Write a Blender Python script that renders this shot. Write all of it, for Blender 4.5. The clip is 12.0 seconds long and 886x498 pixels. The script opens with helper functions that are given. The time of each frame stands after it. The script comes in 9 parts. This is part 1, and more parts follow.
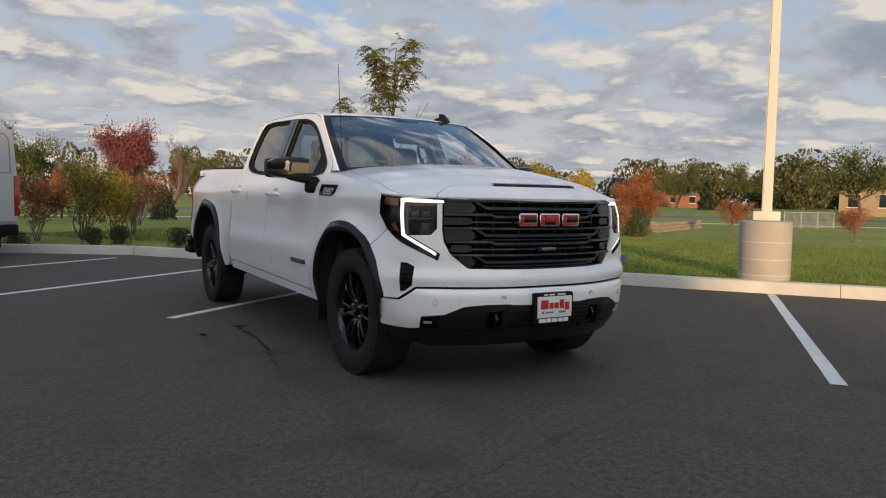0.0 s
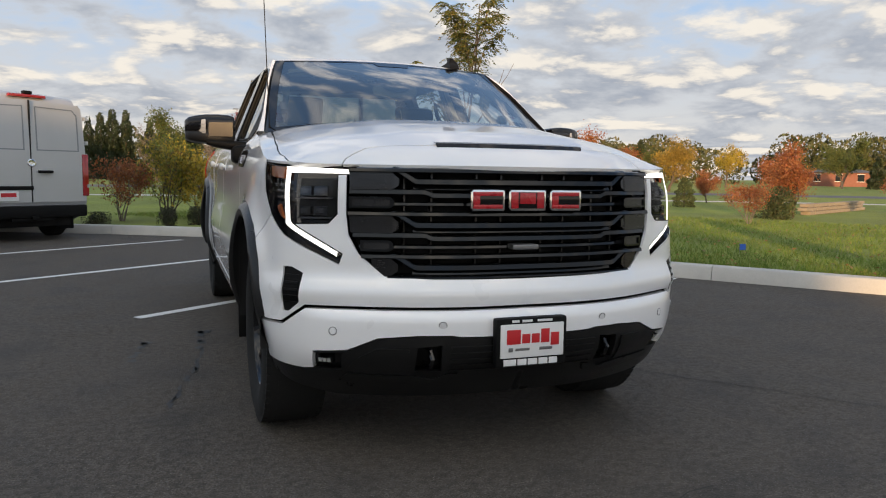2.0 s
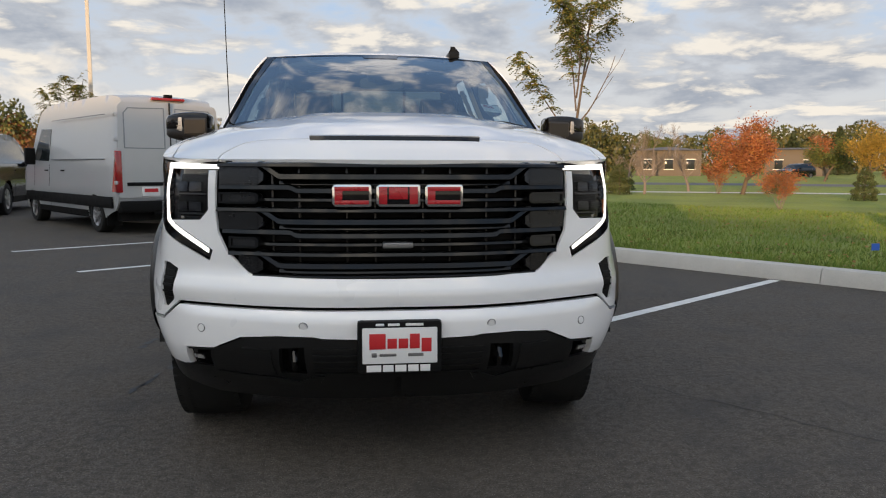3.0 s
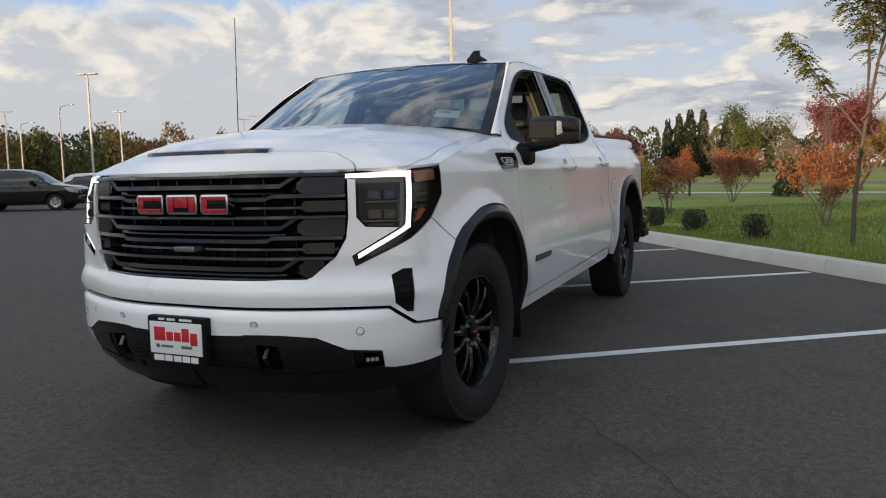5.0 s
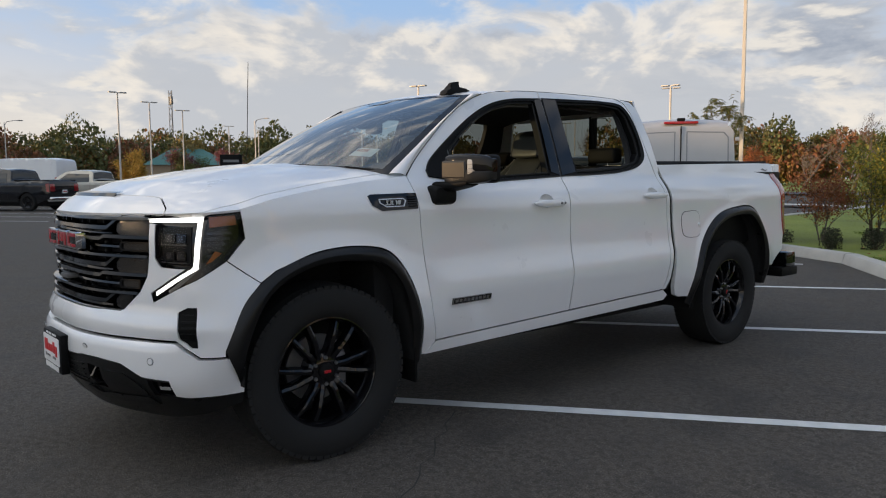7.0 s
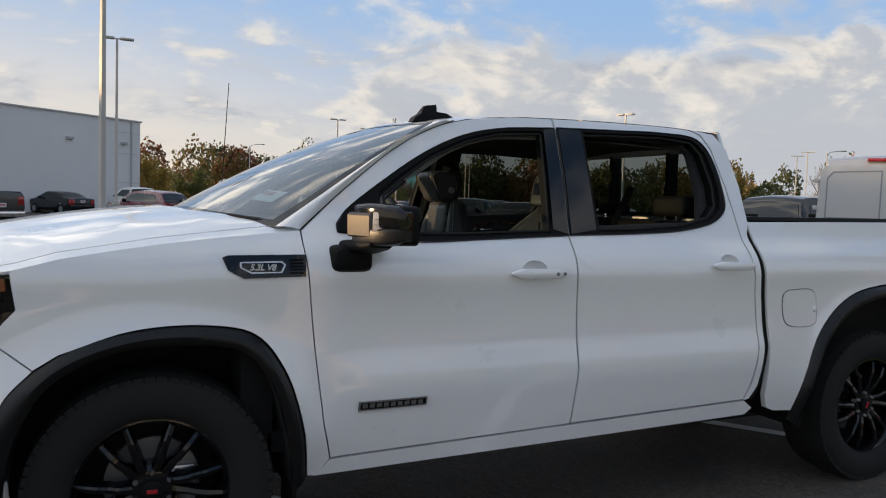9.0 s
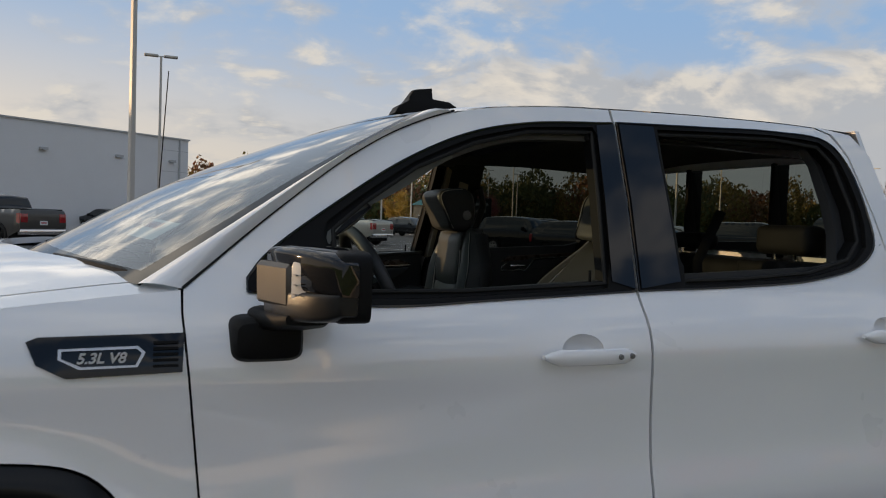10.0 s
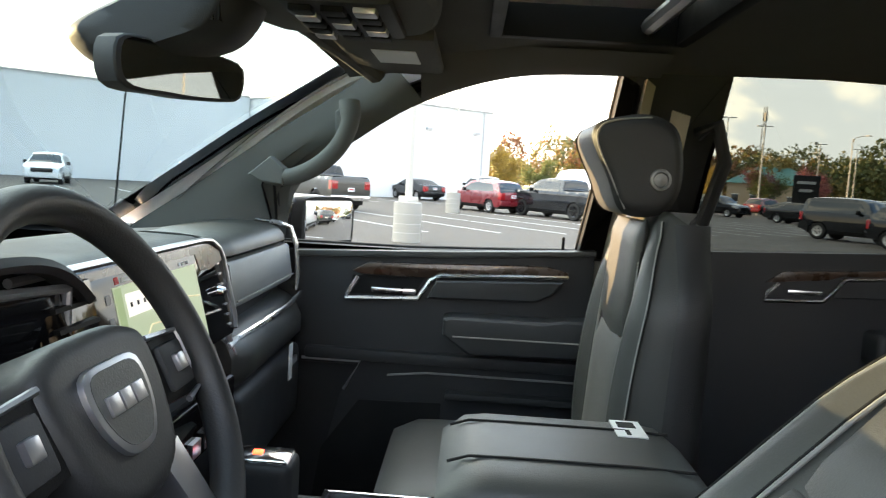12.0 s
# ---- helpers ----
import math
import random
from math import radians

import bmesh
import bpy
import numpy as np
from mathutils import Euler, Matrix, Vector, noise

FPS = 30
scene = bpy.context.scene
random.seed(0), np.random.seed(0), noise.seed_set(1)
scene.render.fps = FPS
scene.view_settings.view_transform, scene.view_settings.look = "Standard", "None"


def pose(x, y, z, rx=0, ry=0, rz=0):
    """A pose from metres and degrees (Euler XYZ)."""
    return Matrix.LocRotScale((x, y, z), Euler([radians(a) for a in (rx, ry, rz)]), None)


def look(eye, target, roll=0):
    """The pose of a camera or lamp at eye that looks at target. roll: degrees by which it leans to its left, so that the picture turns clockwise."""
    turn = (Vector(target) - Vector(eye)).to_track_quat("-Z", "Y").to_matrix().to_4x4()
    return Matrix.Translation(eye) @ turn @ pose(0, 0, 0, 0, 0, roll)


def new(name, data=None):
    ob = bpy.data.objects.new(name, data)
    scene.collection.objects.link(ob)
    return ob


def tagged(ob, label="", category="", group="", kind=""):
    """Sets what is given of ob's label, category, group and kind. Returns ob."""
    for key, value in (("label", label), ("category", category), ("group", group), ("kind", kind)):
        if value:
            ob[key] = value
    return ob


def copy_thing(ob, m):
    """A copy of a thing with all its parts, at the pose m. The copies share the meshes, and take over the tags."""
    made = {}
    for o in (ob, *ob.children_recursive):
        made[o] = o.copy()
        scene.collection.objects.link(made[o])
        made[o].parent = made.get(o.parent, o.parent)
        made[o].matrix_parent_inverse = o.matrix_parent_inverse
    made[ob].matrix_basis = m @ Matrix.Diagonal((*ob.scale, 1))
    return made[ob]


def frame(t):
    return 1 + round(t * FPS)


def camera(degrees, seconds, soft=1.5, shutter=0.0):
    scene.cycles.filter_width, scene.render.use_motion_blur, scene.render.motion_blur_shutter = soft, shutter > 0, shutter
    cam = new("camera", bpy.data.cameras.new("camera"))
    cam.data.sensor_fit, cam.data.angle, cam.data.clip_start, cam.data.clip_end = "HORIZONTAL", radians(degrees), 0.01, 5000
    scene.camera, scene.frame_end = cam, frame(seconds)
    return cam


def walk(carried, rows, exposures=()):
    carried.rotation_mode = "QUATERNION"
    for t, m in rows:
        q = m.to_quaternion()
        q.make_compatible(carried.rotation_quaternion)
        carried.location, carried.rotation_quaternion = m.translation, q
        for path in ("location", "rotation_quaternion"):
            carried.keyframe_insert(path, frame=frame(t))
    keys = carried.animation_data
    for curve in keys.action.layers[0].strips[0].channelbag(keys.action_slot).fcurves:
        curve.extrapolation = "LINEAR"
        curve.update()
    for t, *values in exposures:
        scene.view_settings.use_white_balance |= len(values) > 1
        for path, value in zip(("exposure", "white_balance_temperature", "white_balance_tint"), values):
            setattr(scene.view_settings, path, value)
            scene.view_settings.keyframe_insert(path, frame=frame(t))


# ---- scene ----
cam = camera(61.3, 12.0, 1.1, 0.12)
PATH = [
    (0, (-2.944, -4.544, 1.185), (-1.917, -2.833, 1.047), 1.1),
    (0.5, (-2.628, -4.048, 1.158), (-1.622, -2.326, 1.006), 1.1),
    (1, (-2.315, -3.638, 1.137), (-1.341, -1.899, 0.973), 1.1),
    (1.5, (-1.861, -3.534, 1.139), (-1.012, -1.733, 0.957), 0.7),
    (2, (-1.295, -3.51, 1.151), (-0.609, -1.641, 0.954), 0.8),
    (2.5, (-0.725, -3.55, 1.165), (-0.261, -1.616, 0.958), 0.5),
    (3, (-0.149, -3.602, 1.161), (0.08, -1.628, 0.943), 0.2),
    (3.5, (0.426, -3.579, 1.171), (0.392, -1.592, 0.947), -0.4),
    (3.7, (0.693, -3.586, 1.128), (0.545, -1.602, 0.928), -0.5),
    (5.3, (2.474, -3.085, 1.189), (1.534, -1.332, 0.986), -1.2),
    (5.5, (2.673, -2.978, 1.216), (1.647, -1.273, 1.016), -1.1),
    (6, (3.198, -2.705, 1.237), (1.977, -1.133, 1.044), -0.8),
    (6.5, (3.613, -2.32, 1.235), (2.245, -0.874, 1.044), -0.6),
    (6.7, (3.765, -2.151, 1.269), (2.341, -0.759, 1.082), -0.5),
    (8.5, (4.09, -0.521, 1.419), (2.317, 0.389, 1.256), 1.3),
    (9, (3.656, -0.179, 1.464), (1.842, 0.656, 1.345), 1.9),
    (9.5, (3.171, 0.172, 1.513), (1.324, 0.933, 1.42), 1.9),
    (10, (2.624, 0.457, 1.524), (0.758, 1.173, 1.447), 2.0),
    (10.5, (2.106, 0.764, 1.548), (0.213, 1.406, 1.489), 2.2),
    (11, (1.543, 1.008, 1.518), (-0.371, 1.586, 1.5), 3.1),
    (11.2, (1.406, 1.12, 1.53), (-0.535, 1.602, 1.5), 3.1),
    (11.5, (1.2, 1.233, 1.532), (-0.768, 1.569, 1.422), 3.2),
    (11.7, (1.114, 1.286, 1.535), (-0.868, 1.491, 1.380), 3.2),
    (12, (1.056, 1.347, 1.524), (-0.935, 1.281, 1.34), 3.6),
]
EXPOSURES = [(0, 0.1, 6830, 10), (0.5, 0.26, 6830, 10), (1, 0.4, 6850, 10), (2, 0.42, 6890, 10), (3, 0.42, 6910, 10), (3.7, 0.42, 6890, 10), (5.5, 0.3, 6710, 10), (6.5, 0.27, 6680, 10), (8.5, 0.25, 6630, 10), (9.5, 0.12, 6670, 10), (10, 0.02, 6870, 10), (10.6, 0.05, 7050, 10), (10.8, 0.1, 7075, 10), (11, 0.4, 7000, 10), (11.2, 0.95, 7317, 10), (11.35, 1.9, 7350, 10), (11.5, 2.75, 7350, 10), (12, 3.2, 7350, 10)]
walk(cam, [(t, look(eye, target, roll)) for t, eye, target, roll in PATH], EXPOSURES)

# ---------- world, sun ----------
SUN = Vector((-0.46, -0.887, 0.0)).normalized() * math.cos(radians(5.2)) + Vector((0, 0, math.sin(radians(5.2))))
sun = new("sun", bpy.data.lights.new("sun", "SUN"))
sun.data.energy, sun.data.angle, sun.data.color = 4.6, radians(0.6), (1.0, 0.66, 0.36)
sun.matrix_world = look(SUN * 50, (0, 0, 0))

world = bpy.data.worlds.new("evening_sky")
scene.world = world
world.use_nodes = True
wn, wl = world.node_tree.nodes, world.node_tree.links
wn.clear()


def wnode(kind, **values):
    n = wn.new(kind)
    for k, v in values.items():
        if k in n.inputs:
            n.inputs[k].default_value = v
    return n


def wmath(op, a, b=None, clamp=False):
    n = wn.new("ShaderNodeMath")
    n.operation, n.use_clamp = op, clamp
    for i, v in enumerate((a, b)):
        if v is None:
            continue
        if isinstance(v, (int, float)):
            n.inputs[i].default_value = v
        else:
            wl.new(v, n.inputs[i])
    return n.outputs[0]


def wmix(fac, a, b):
    n = wn.new("ShaderNodeMix")
    n.data_type = "RGBA"
    if isinstance(fac, (int, float)):
        n.inputs[0].default_value = fac
    else:
        wl.new(fac, n.inputs[0])
    for s, v in ((6, a), (7, b)):
        if isinstance(v, tuple):
            n.inputs[s].default_value = (*v, 1)
        else:
            wl.new(v, n.inputs[s])
    return n.outputs[2]


def wramp(v, a, b):
    n = wn.new("ShaderNodeMapRange")
    n.interpolation_type = "SMOOTHSTEP"
    wl.new(v, n.inputs[0])
    n.inputs[1].default_value, n.inputs[2].default_value = a, b
    return n.outputs[0]


sky = wn.new("ShaderNodeTexSky")
sky.sky_type, sky.sun_disc = "NISHITA", False
sky.sun_elevation, sky.sun_rotation = radians(5.2), math.atan2(SUN.x, SUN.y)
sky.air_density, sky.dust_density, sky.ozone_density = 1.0, 1.2, 2.0
way = wn.new("ShaderNodeTexCoord").outputs["Generated"]
sep = wn.new("ShaderNodeSeparateXYZ")
wl.new(way, sep.inputs[0])
up = wmath("MAXIMUM", sep.outputs[2], 0.0)
flat = wmath("ADD", up, 0.16)
comb = wn.new("ShaderNodeCombineXYZ")
wl.new(wmath("DIVIDE", sep.outputs[0], flat), comb.inputs[0])
wl.new(wmath("DIVIDE", sep.outputs[1], flat), comb.inputs[1])


def cloud_noise(scale, shift, detail=7.0, warp=0.35, rough=0.56):
    m = wn.new("ShaderNodeVectorMath")
    m.operation = "ADD"
    wl.new(comb.outputs[0], m.inputs[0])
    m.inputs[1].default_value = shift
    n = wnode("ShaderNodeTexNoise", Scale=scale, Detail=detail, Distortion=warp, Roughness=rough)
    wl.new(m.outputs[0], n.inputs["Vector"])
    return n.outputs[0]


wide = cloud_noise(0.85, (3.1, 7.7, 0), 5)
here = cloud_noise(1.9, (1.3, 2.2, 0))
sunward = cloud_noise(1.9, (1.3 - 0.10, 2.2 - 0.19, 0))
tall = wmath("ADD", up, 0.42)
comb2 = wn.new("ShaderNodeCombineXYZ")
wl.new(wmath("DIVIDE", sep.outputs[0], tall), comb2.inputs[0])
wl.new(wmath("DIVIDE", sep.outputs[1], tall), comb2.inputs[1])
puff_node = wnode("ShaderNodeTexNoise", Scale=9.0, Detail=8.0, Distortion=0.25, Roughness=0.55)
wl.new(comb2.outputs[0], puff_node.inputs["Vector"])
puffs = puff_node.outputs[0]
density = wmath("ADD", wmath("MULTIPLY", here, 0.58), wmath("ADD", wmath("MULTIPLY", wide, 0.42), wmath("MULTIPLY", puffs, 0.34)))
# more cloud to the north, less to the west and overhead there
lean = wmath("ADD", wmath("MULTIPLY", sep.outputs[1], 0.085), wmath("MULTIPLY", sep.outputs[0], 0.05))
density = wmath("ADD", density, lean)
cover = wramp(density, 0.59, 0.77)
edge = wramp(wmath("ADD", wmath("SUBTRACT", here, sunward), wmath("MULTIPLY", wmath("SUBTRACT", puffs, 0.5), 0.42)), -0.01, 0.15)
thick = wramp(density, 0.66, 0.88)
low = wramp(up, 0.27, 0.0)
glow_side = wramp(wmath("ADD", wmath("MULTIPLY", sep.outputs[0], SUN.x), wmath("MULTIPLY", sep.outputs[1], SUN.y)), -0.25, 1.0)
blue = wmix(0.9, sky.outputs[0], (3.4, 5.5, 8.8))
hazy = wmix(low, blue, (6.4, 6.3, 6.1))
hazy = wmix(wmath("MULTIPLY", wmath("MULTIPLY", glow_side, 0.8), wramp(up, 0.34, 0.0)), hazy, (11.0, 9.4, 7.4))
# a bank of piled clouds low in the north-west
az = wmath("ARCTAN2", sep.outputs[1], wmath("MULTIPLY", sep.outputs[0], -1.0))
bankv = wn.new("ShaderNodeCombineXYZ")
wl.new(wmath("MULTIPLY", az, 5.0), bankv.inputs[0])
wl.new(wmath("MULTIPLY", up, 9.0), bankv.inputs[1])


def bank_noise(scale, detail, dx=0.0):
    m = wn.new("ShaderNodeVectorMath")
    m.operation = "ADD"
    wl.new(bankv.outputs[0], m.inputs[0])
    m.inputs[1].default_value = (dx, dx * 0.5, 0)
    n = wnode("ShaderNodeTexNoise", Scale=scale, Detail=detail, Roughness=0.55, Distortion=0.3)
    wl.new(m.outputs[0], n.inputs["Vector"])
    return n.outputs[0]


b1, b2 = bank_noise(1.3, 9.0), bank_noise(1.3, 9.0, 0.09)
west = wmath("MULTIPLY", wramp(az, 1.5, 1.0), wramp(az, 0.10, 0.45))
crest = wmath("ADD", wmath("MULTIPLY", wmath("SUBTRACT", b1, 0.5), 0.30), wmath("MULTIPLY", west, 0.205))
bank = wmath("MULTIPLY", wramp(west, 0.0, 0.25), wramp(wmath("SUBTRACT", crest, up), 0.0, 0.03))
bank_lit = wramp(wmath("ADD", wmath("MULTIPLY", wmath("SUBTRACT", b2, b1), 4.0), wmath("MULTIPLY", wmath("SUBTRACT", up, crest), 9.0)), -0.75, 0.15)
bank_col = wmix(bank_lit, (5.2, 5.5, 6.0), (8.6, 8.1, 7.4))
grey = wmix(thick, (5.6, 5.9, 6.4), (3.0, 3.45, 4.3))
lit = wmix(wmath("MULTIPLY", edge, 0.85), grey, (8.8, 8.3, 7.5))
full = wmix(wmath("MULTIPLY", cover, 0.94), hazy, lit)
full = wmix(wmath("MULTIPLY", bank, 0.9), full, bank_col)
# the cloud deck overhead is brighter than that near the horizon
deck = wmix(glow_side, (8.4, 8.6, 9.2), (26.0, 24.4, 22.0))
patch = wramp(wmath("ADD", wmath("MULTIPLY", here, 0.45), wmath("MULTIPLY", puffs, 0.55)), 0.47, 0.60)
deck = wmix(patch, wmix(glow_side, (1.5, 2.7, 4.9), (9.0, 10.2, 11.6)), deck)
full = wmix(wramp(up, 0.26, 0.46), full, deck)
bg = wn.new("ShaderNodeBackground")
bg.inputs[1].default_value = 0.085
wl.new(full, bg.inputs[0])
wl.new(bg.outputs[0], wn.new("ShaderNodeOutputWorld").inputs[0])

# ---------- materials ----------


def material(name):
    m = bpy.data.materials.new(name)
    m.use_nodes = True
    nt = m.node_tree
    return m, nt, nt.nodes["Principled BSDF"]


def noise_node(nt, scale, detail=4.0, coords="Object", stretch=None, rough=0.55):
    tc = nt.nodes.new("ShaderNodeTexCoord")
    n = nt.nodes.new("ShaderNodeTexNoise")
    n.inputs["Scale"].default_value, n.inputs["Detail"].default_value, n.inputs["Roughness"].default_value = scale, detail, rough
    v = tc.outputs[coords]
    if stretch:
        mp = nt.nodes.new("ShaderNodeMapping")
        mp.inputs["Scale"].default_value = stretch
        nt.links.new(v, mp.inputs[0])
        v = mp.outputs[0]
    nt.links.new(v, n.inputs["Vector"])
    return n.outputs[0]


def rng(nt, v, a, b, c=0.0, d=1.0):
    n = nt.nodes.new("ShaderNodeMapRange")
    nt.links.new(v, n.inputs[0])
    for i, q in enumerate((a, b, c, d)):
        n.inputs[i + 1].default_value = q
    return n.outputs[0]


def blend(nt, fac, a, b, mode="MIX"):
    n = nt.nodes.new("ShaderNodeMix")
    n.data_type, n.blend_type = "RGBA", mode
    for s, v in ((0, fac), (6, a), (7, b)):
        if isinstance(v, (int, float)):
            n.inputs[s].default_value = v
        elif isinstance(v, tuple):
            n.inputs[s].default_value = (*v, 1)
        else:
            nt.links.new(v, n.inputs[s])
    return n.outputs[2]


def bumped(nt, bsdf, height, strength, distance):
    b = nt.nodes.new("ShaderNodeBump")
    b.inputs["Strength"].default_value, b.inputs["Distance"].default_value = strength, distance
    nt.links.new(height, b.inputs["Height"])
    nt.links.new(b.outputs[0], bsdf.inputs["Normal"])


def surf(name, color, rough=0.5, metal=0.0, var=0.12, scale=6.0, fine=90.0, bump=0.0, dist=0.002, coat=0.0, rough_var=0.1, spec=0.5):
    """A plain worn surface: colour and gloss that vary at two scales, and a fine relief."""
    m, nt, b = material(name)
    n1, n2 = noise_node(nt, scale), noise_node(nt, fine, 3.0)
    both = nt.nodes.new("ShaderNodeMath")
    both.operation = "MULTIPLY_ADD"
    nt.links.new(n2, both.inputs[0])
    both.inputs[1].default_value = 0.5
    nt.links.new(rng(nt, n1, 0.3, 0.7, 0.0, 0.5), both.inputs[2])
    dark = tuple(c * (1 - var) for c in color)
    light = tuple(min(1.0, c * (1 + var)) for c in color)
    nt.links.new(blend(nt, both.outputs[0], dark, light), b.inputs["Base Color"])
    nt.links.new(rng(nt, n1, 0.3, 0.7, max(0.02, rough - rough_var * rough), min(1, rough + rough_var * rough)), b.inputs["Roughness"])
    b.inputs["Metallic"].default_value, b.inputs["Coat Weight"].default_value = metal, coat
    b.inputs["Coat Roughness"].default_value = 0.04
    b.inputs["Specular IOR Level"].default_value = spec
    if bump:
        bumped(nt, b, n2, bump, dist)
    return m


def glass(name, tint, gloss=1.0, power=4.0):
    m, nt, b = material(name)
    nt.nodes.remove(b)
    t, g, f, mx = (nt.nodes.new(k) for k in ("ShaderNodeBsdfTransparent", "ShaderNodeBsdfGlossy", "ShaderNodeLayerWeight", "ShaderNodeMixShader"))
    t.inputs[0].default_value, g.inputs["Roughness"].default_value = (*tint, 1), 0.01
    f.inputs[0].default_value = 0.5
    pw = nt.nodes.new("ShaderNodeMath")
    pw.operation, pw.inputs[1].default_value = "POWER", power
    nt.links.new(f.outputs["Facing"], pw.inputs[0])
    k = nt.nodes.new("ShaderNodeMath")
    k.operation, k.use_clamp = "MULTIPLY_ADD", True
    k.inputs[1].default_value, k.inputs[2].default_value = 0.9 * gloss, 0.05 * gloss
    nt.links.new(pw.outputs[0], k.inputs[0])
    nt.links.new(k.outputs[0], mx.inputs[0])
    nt.links.new(t.outputs[0], mx.inputs[1])
    nt.links.new(g.outputs[0], mx.inputs[2])
    nt.links.new(mx.outputs[0], nt.nodes["Material Output"].inputs[0])
    return m


def glow(name, color, strength):
    m, nt, b = material(name)
    b.inputs["Base Color"].default_value = (*color, 1)
    b.inputs["Emission Color"].default_value, b.inputs["Emission Strength"].default_value = (*color, 1), strength
    return m


def leafy(name, colors, sub=0.25):
    """Leaves: every leaf has a colour of its own out of a few."""
    m, nt, b = material(name)
    isl = nt.nodes.new("ShaderNodeNewGeometry").outputs["Random Per Island"]
    ramp = nt.nodes.new("ShaderNodeValToRGB")
    e = ramp.color_ramp.elements
    while len(e) < len(colors):
        e.new(0.5)
    for i, c in enumerate(colors):
        e[i].position, e[i].color = i / max(1, len(colors) - 1), (*c, 1)
    nt.links.new(isl, ramp.inputs[0])
    big = rng(nt, noise_node(nt, 0.9, 2.0), 0.3, 0.7, 0.6, 1.25)
    nt.links.new(blend(nt, 1.0, ramp.outputs[0], big, "MULTIPLY"), b.inputs["Base Color"])
    b.inputs["Roughness"].default_value = 0.6
    tr, ad = nt.nodes.new("ShaderNodeBsdfTranslucent"), nt.nodes.new("ShaderNodeMixShader")
    nt.links.new(ramp.outputs[0], tr.inputs[0])
    ad.inputs[0].default_value = sub
    nt.links.new(b.outputs[0], ad.inputs[1])
    nt.links.new(tr.outputs[0], ad.inputs[2])
    nt.links.new(ad.outputs[0], nt.nodes["Material Output"].inputs[0])
    return m


def asphalt_material():
    m, nt, b = material("asphalt")
    grit, mid, big, wear = noise_node(nt, 105, 3, rough=.7), noise_node(nt, 26, 4), noise_node(nt, 0.55, 5), noise_node(nt, 1.9, 3)
    c = blend(nt, rng(nt, grit, 0.32, 0.72), (0.017, 0.0148, 0.0125), (0.205, 0.174, 0.142))
    c = blend(nt, rng(nt, mid, 0.42, 0.62, 0, 0.7), c, (0.036, 0.031, 0.026))
    c = blend(nt, rng(nt, noise_node(nt, 60, 3), 0.55, 0.70, 0, 0.5), c, (0.13, 0.125, 0.115))
    c = blend(nt, rng(nt, big, 0.35, 0.68, 0, 0.40), c, (0.094, 0.081, 0.067))
    c = blend(nt, rng(nt, wear, 0.50, 0.70, 0, 0.6), c, (0.030, 0.027, 0.024))
    vor = nt.nodes.new("ShaderNodeTexVoronoi")
    vor.inputs["Scale"].default_value = 95
    nt.links.new(nt.nodes.new("ShaderNodeTexCoord").outputs["Object"], vor.inputs["Vector"])
    c = blend(nt, rng(nt, vor.outputs[0], 0.0, 0.22, 0.85, 0.0), c, (0.33, 0.31, 0.28))
    nt.links.new(c, b.inputs["Base Color"])
    nt.links.new(rng(nt, wear, 0.35, 0.7, 0.92, 0.72), b.inputs["Roughness"])
    b.inputs["Specular IOR Level"].default_value = 0.3
    add = nt.nodes.new("ShaderNodeMath")
    add.operation = "ADD"
    nt.links.new(grit, add.inputs[0])
    nt.links.new(mid, add.inputs[1])
    bumped(nt, b, add.outputs[0], 0.9, 0.008)
    return m


ASPHALT = asphalt_material()
OLD_ASPHALT = surf("street_asphalt", (0.10, 0.10, 0.11), 0.85, var=0.2, scale=0.5, fine=20)
LINE = surf("line_paint", (0.66, 0.66, 0.64), 0.7, var=0.22, scale=9, fine=140, bump=0.4)
CONCRETE = surf("concrete", (0.47, 0.45, 0.41), 0.85, var=0.22, scale=2.5, fine=70, bump=0.4, dist=0.004)
PALE_CONCRETE = surf("pale_concrete", (0.55, 0.52, 0.46), 0.85, var=0.12, scale=3, fine=60, bump=0.3)
LAWN = surf("lawn_soil", (0.185, 0.22, 0.035), 0.95, var=0.5, scale=0.35, fine=30, bump=0.9, dist=0.03)
GRASS = leafy("grass_blades", [(0.10, 0.17, 0.02), (0.15, 0.23, 0.03), (0.20, 0.27, 0.04), (0.26, 0.25, 0.07)], 0.35)
BASE_CONCRETE = surf("cast_concrete", (0.32, 0.30, 0.265), 0.85, var=0.15, scale=3, fine=60, bump=0.35)
WHITE_WALL = surf("white_block_wall", (0.74, 0.74, 0.73), 0.85, var=0.05, scale=0.5, fine=12)
POLE_PAINT = surf("pole_paint", (0.54, 0.51, 0.46), 0.45, var=0.06, scale=2, fine=50)
PAINT = surf("white_paint", (0.82, 0.82, 0.82), 0.30, var=0.015, scale=3, fine=300, coat=1.0)
PAINT.node_tree.nodes["Principled BSDF"].inputs["Coat IOR"].default_value = 1.75
GLOSS_BLACK = surf("gloss_black", (0.005, 0.005, 0.006), 0.05, var=0.2, scale=8, fine=200, spec=0.45)
BLACK_PLASTIC = surf("black_plastic", (0.008, 0.008, 0.008), 0.5, spec=0.09, var=0.15, scale=12, fine=500, bump=0.25, dist=0.001)
GUARD_PLASTIC = surf("textured_guard_plastic", (0.010, 0.010, 0.010), 0.30, spec=0.28, var=0.2, scale=10, fine=420, bump=0.35, dist=0.001)
DARK = surf("dark_cavity", (0.006, 0.006, 0.006), 0.9, var=0.2)
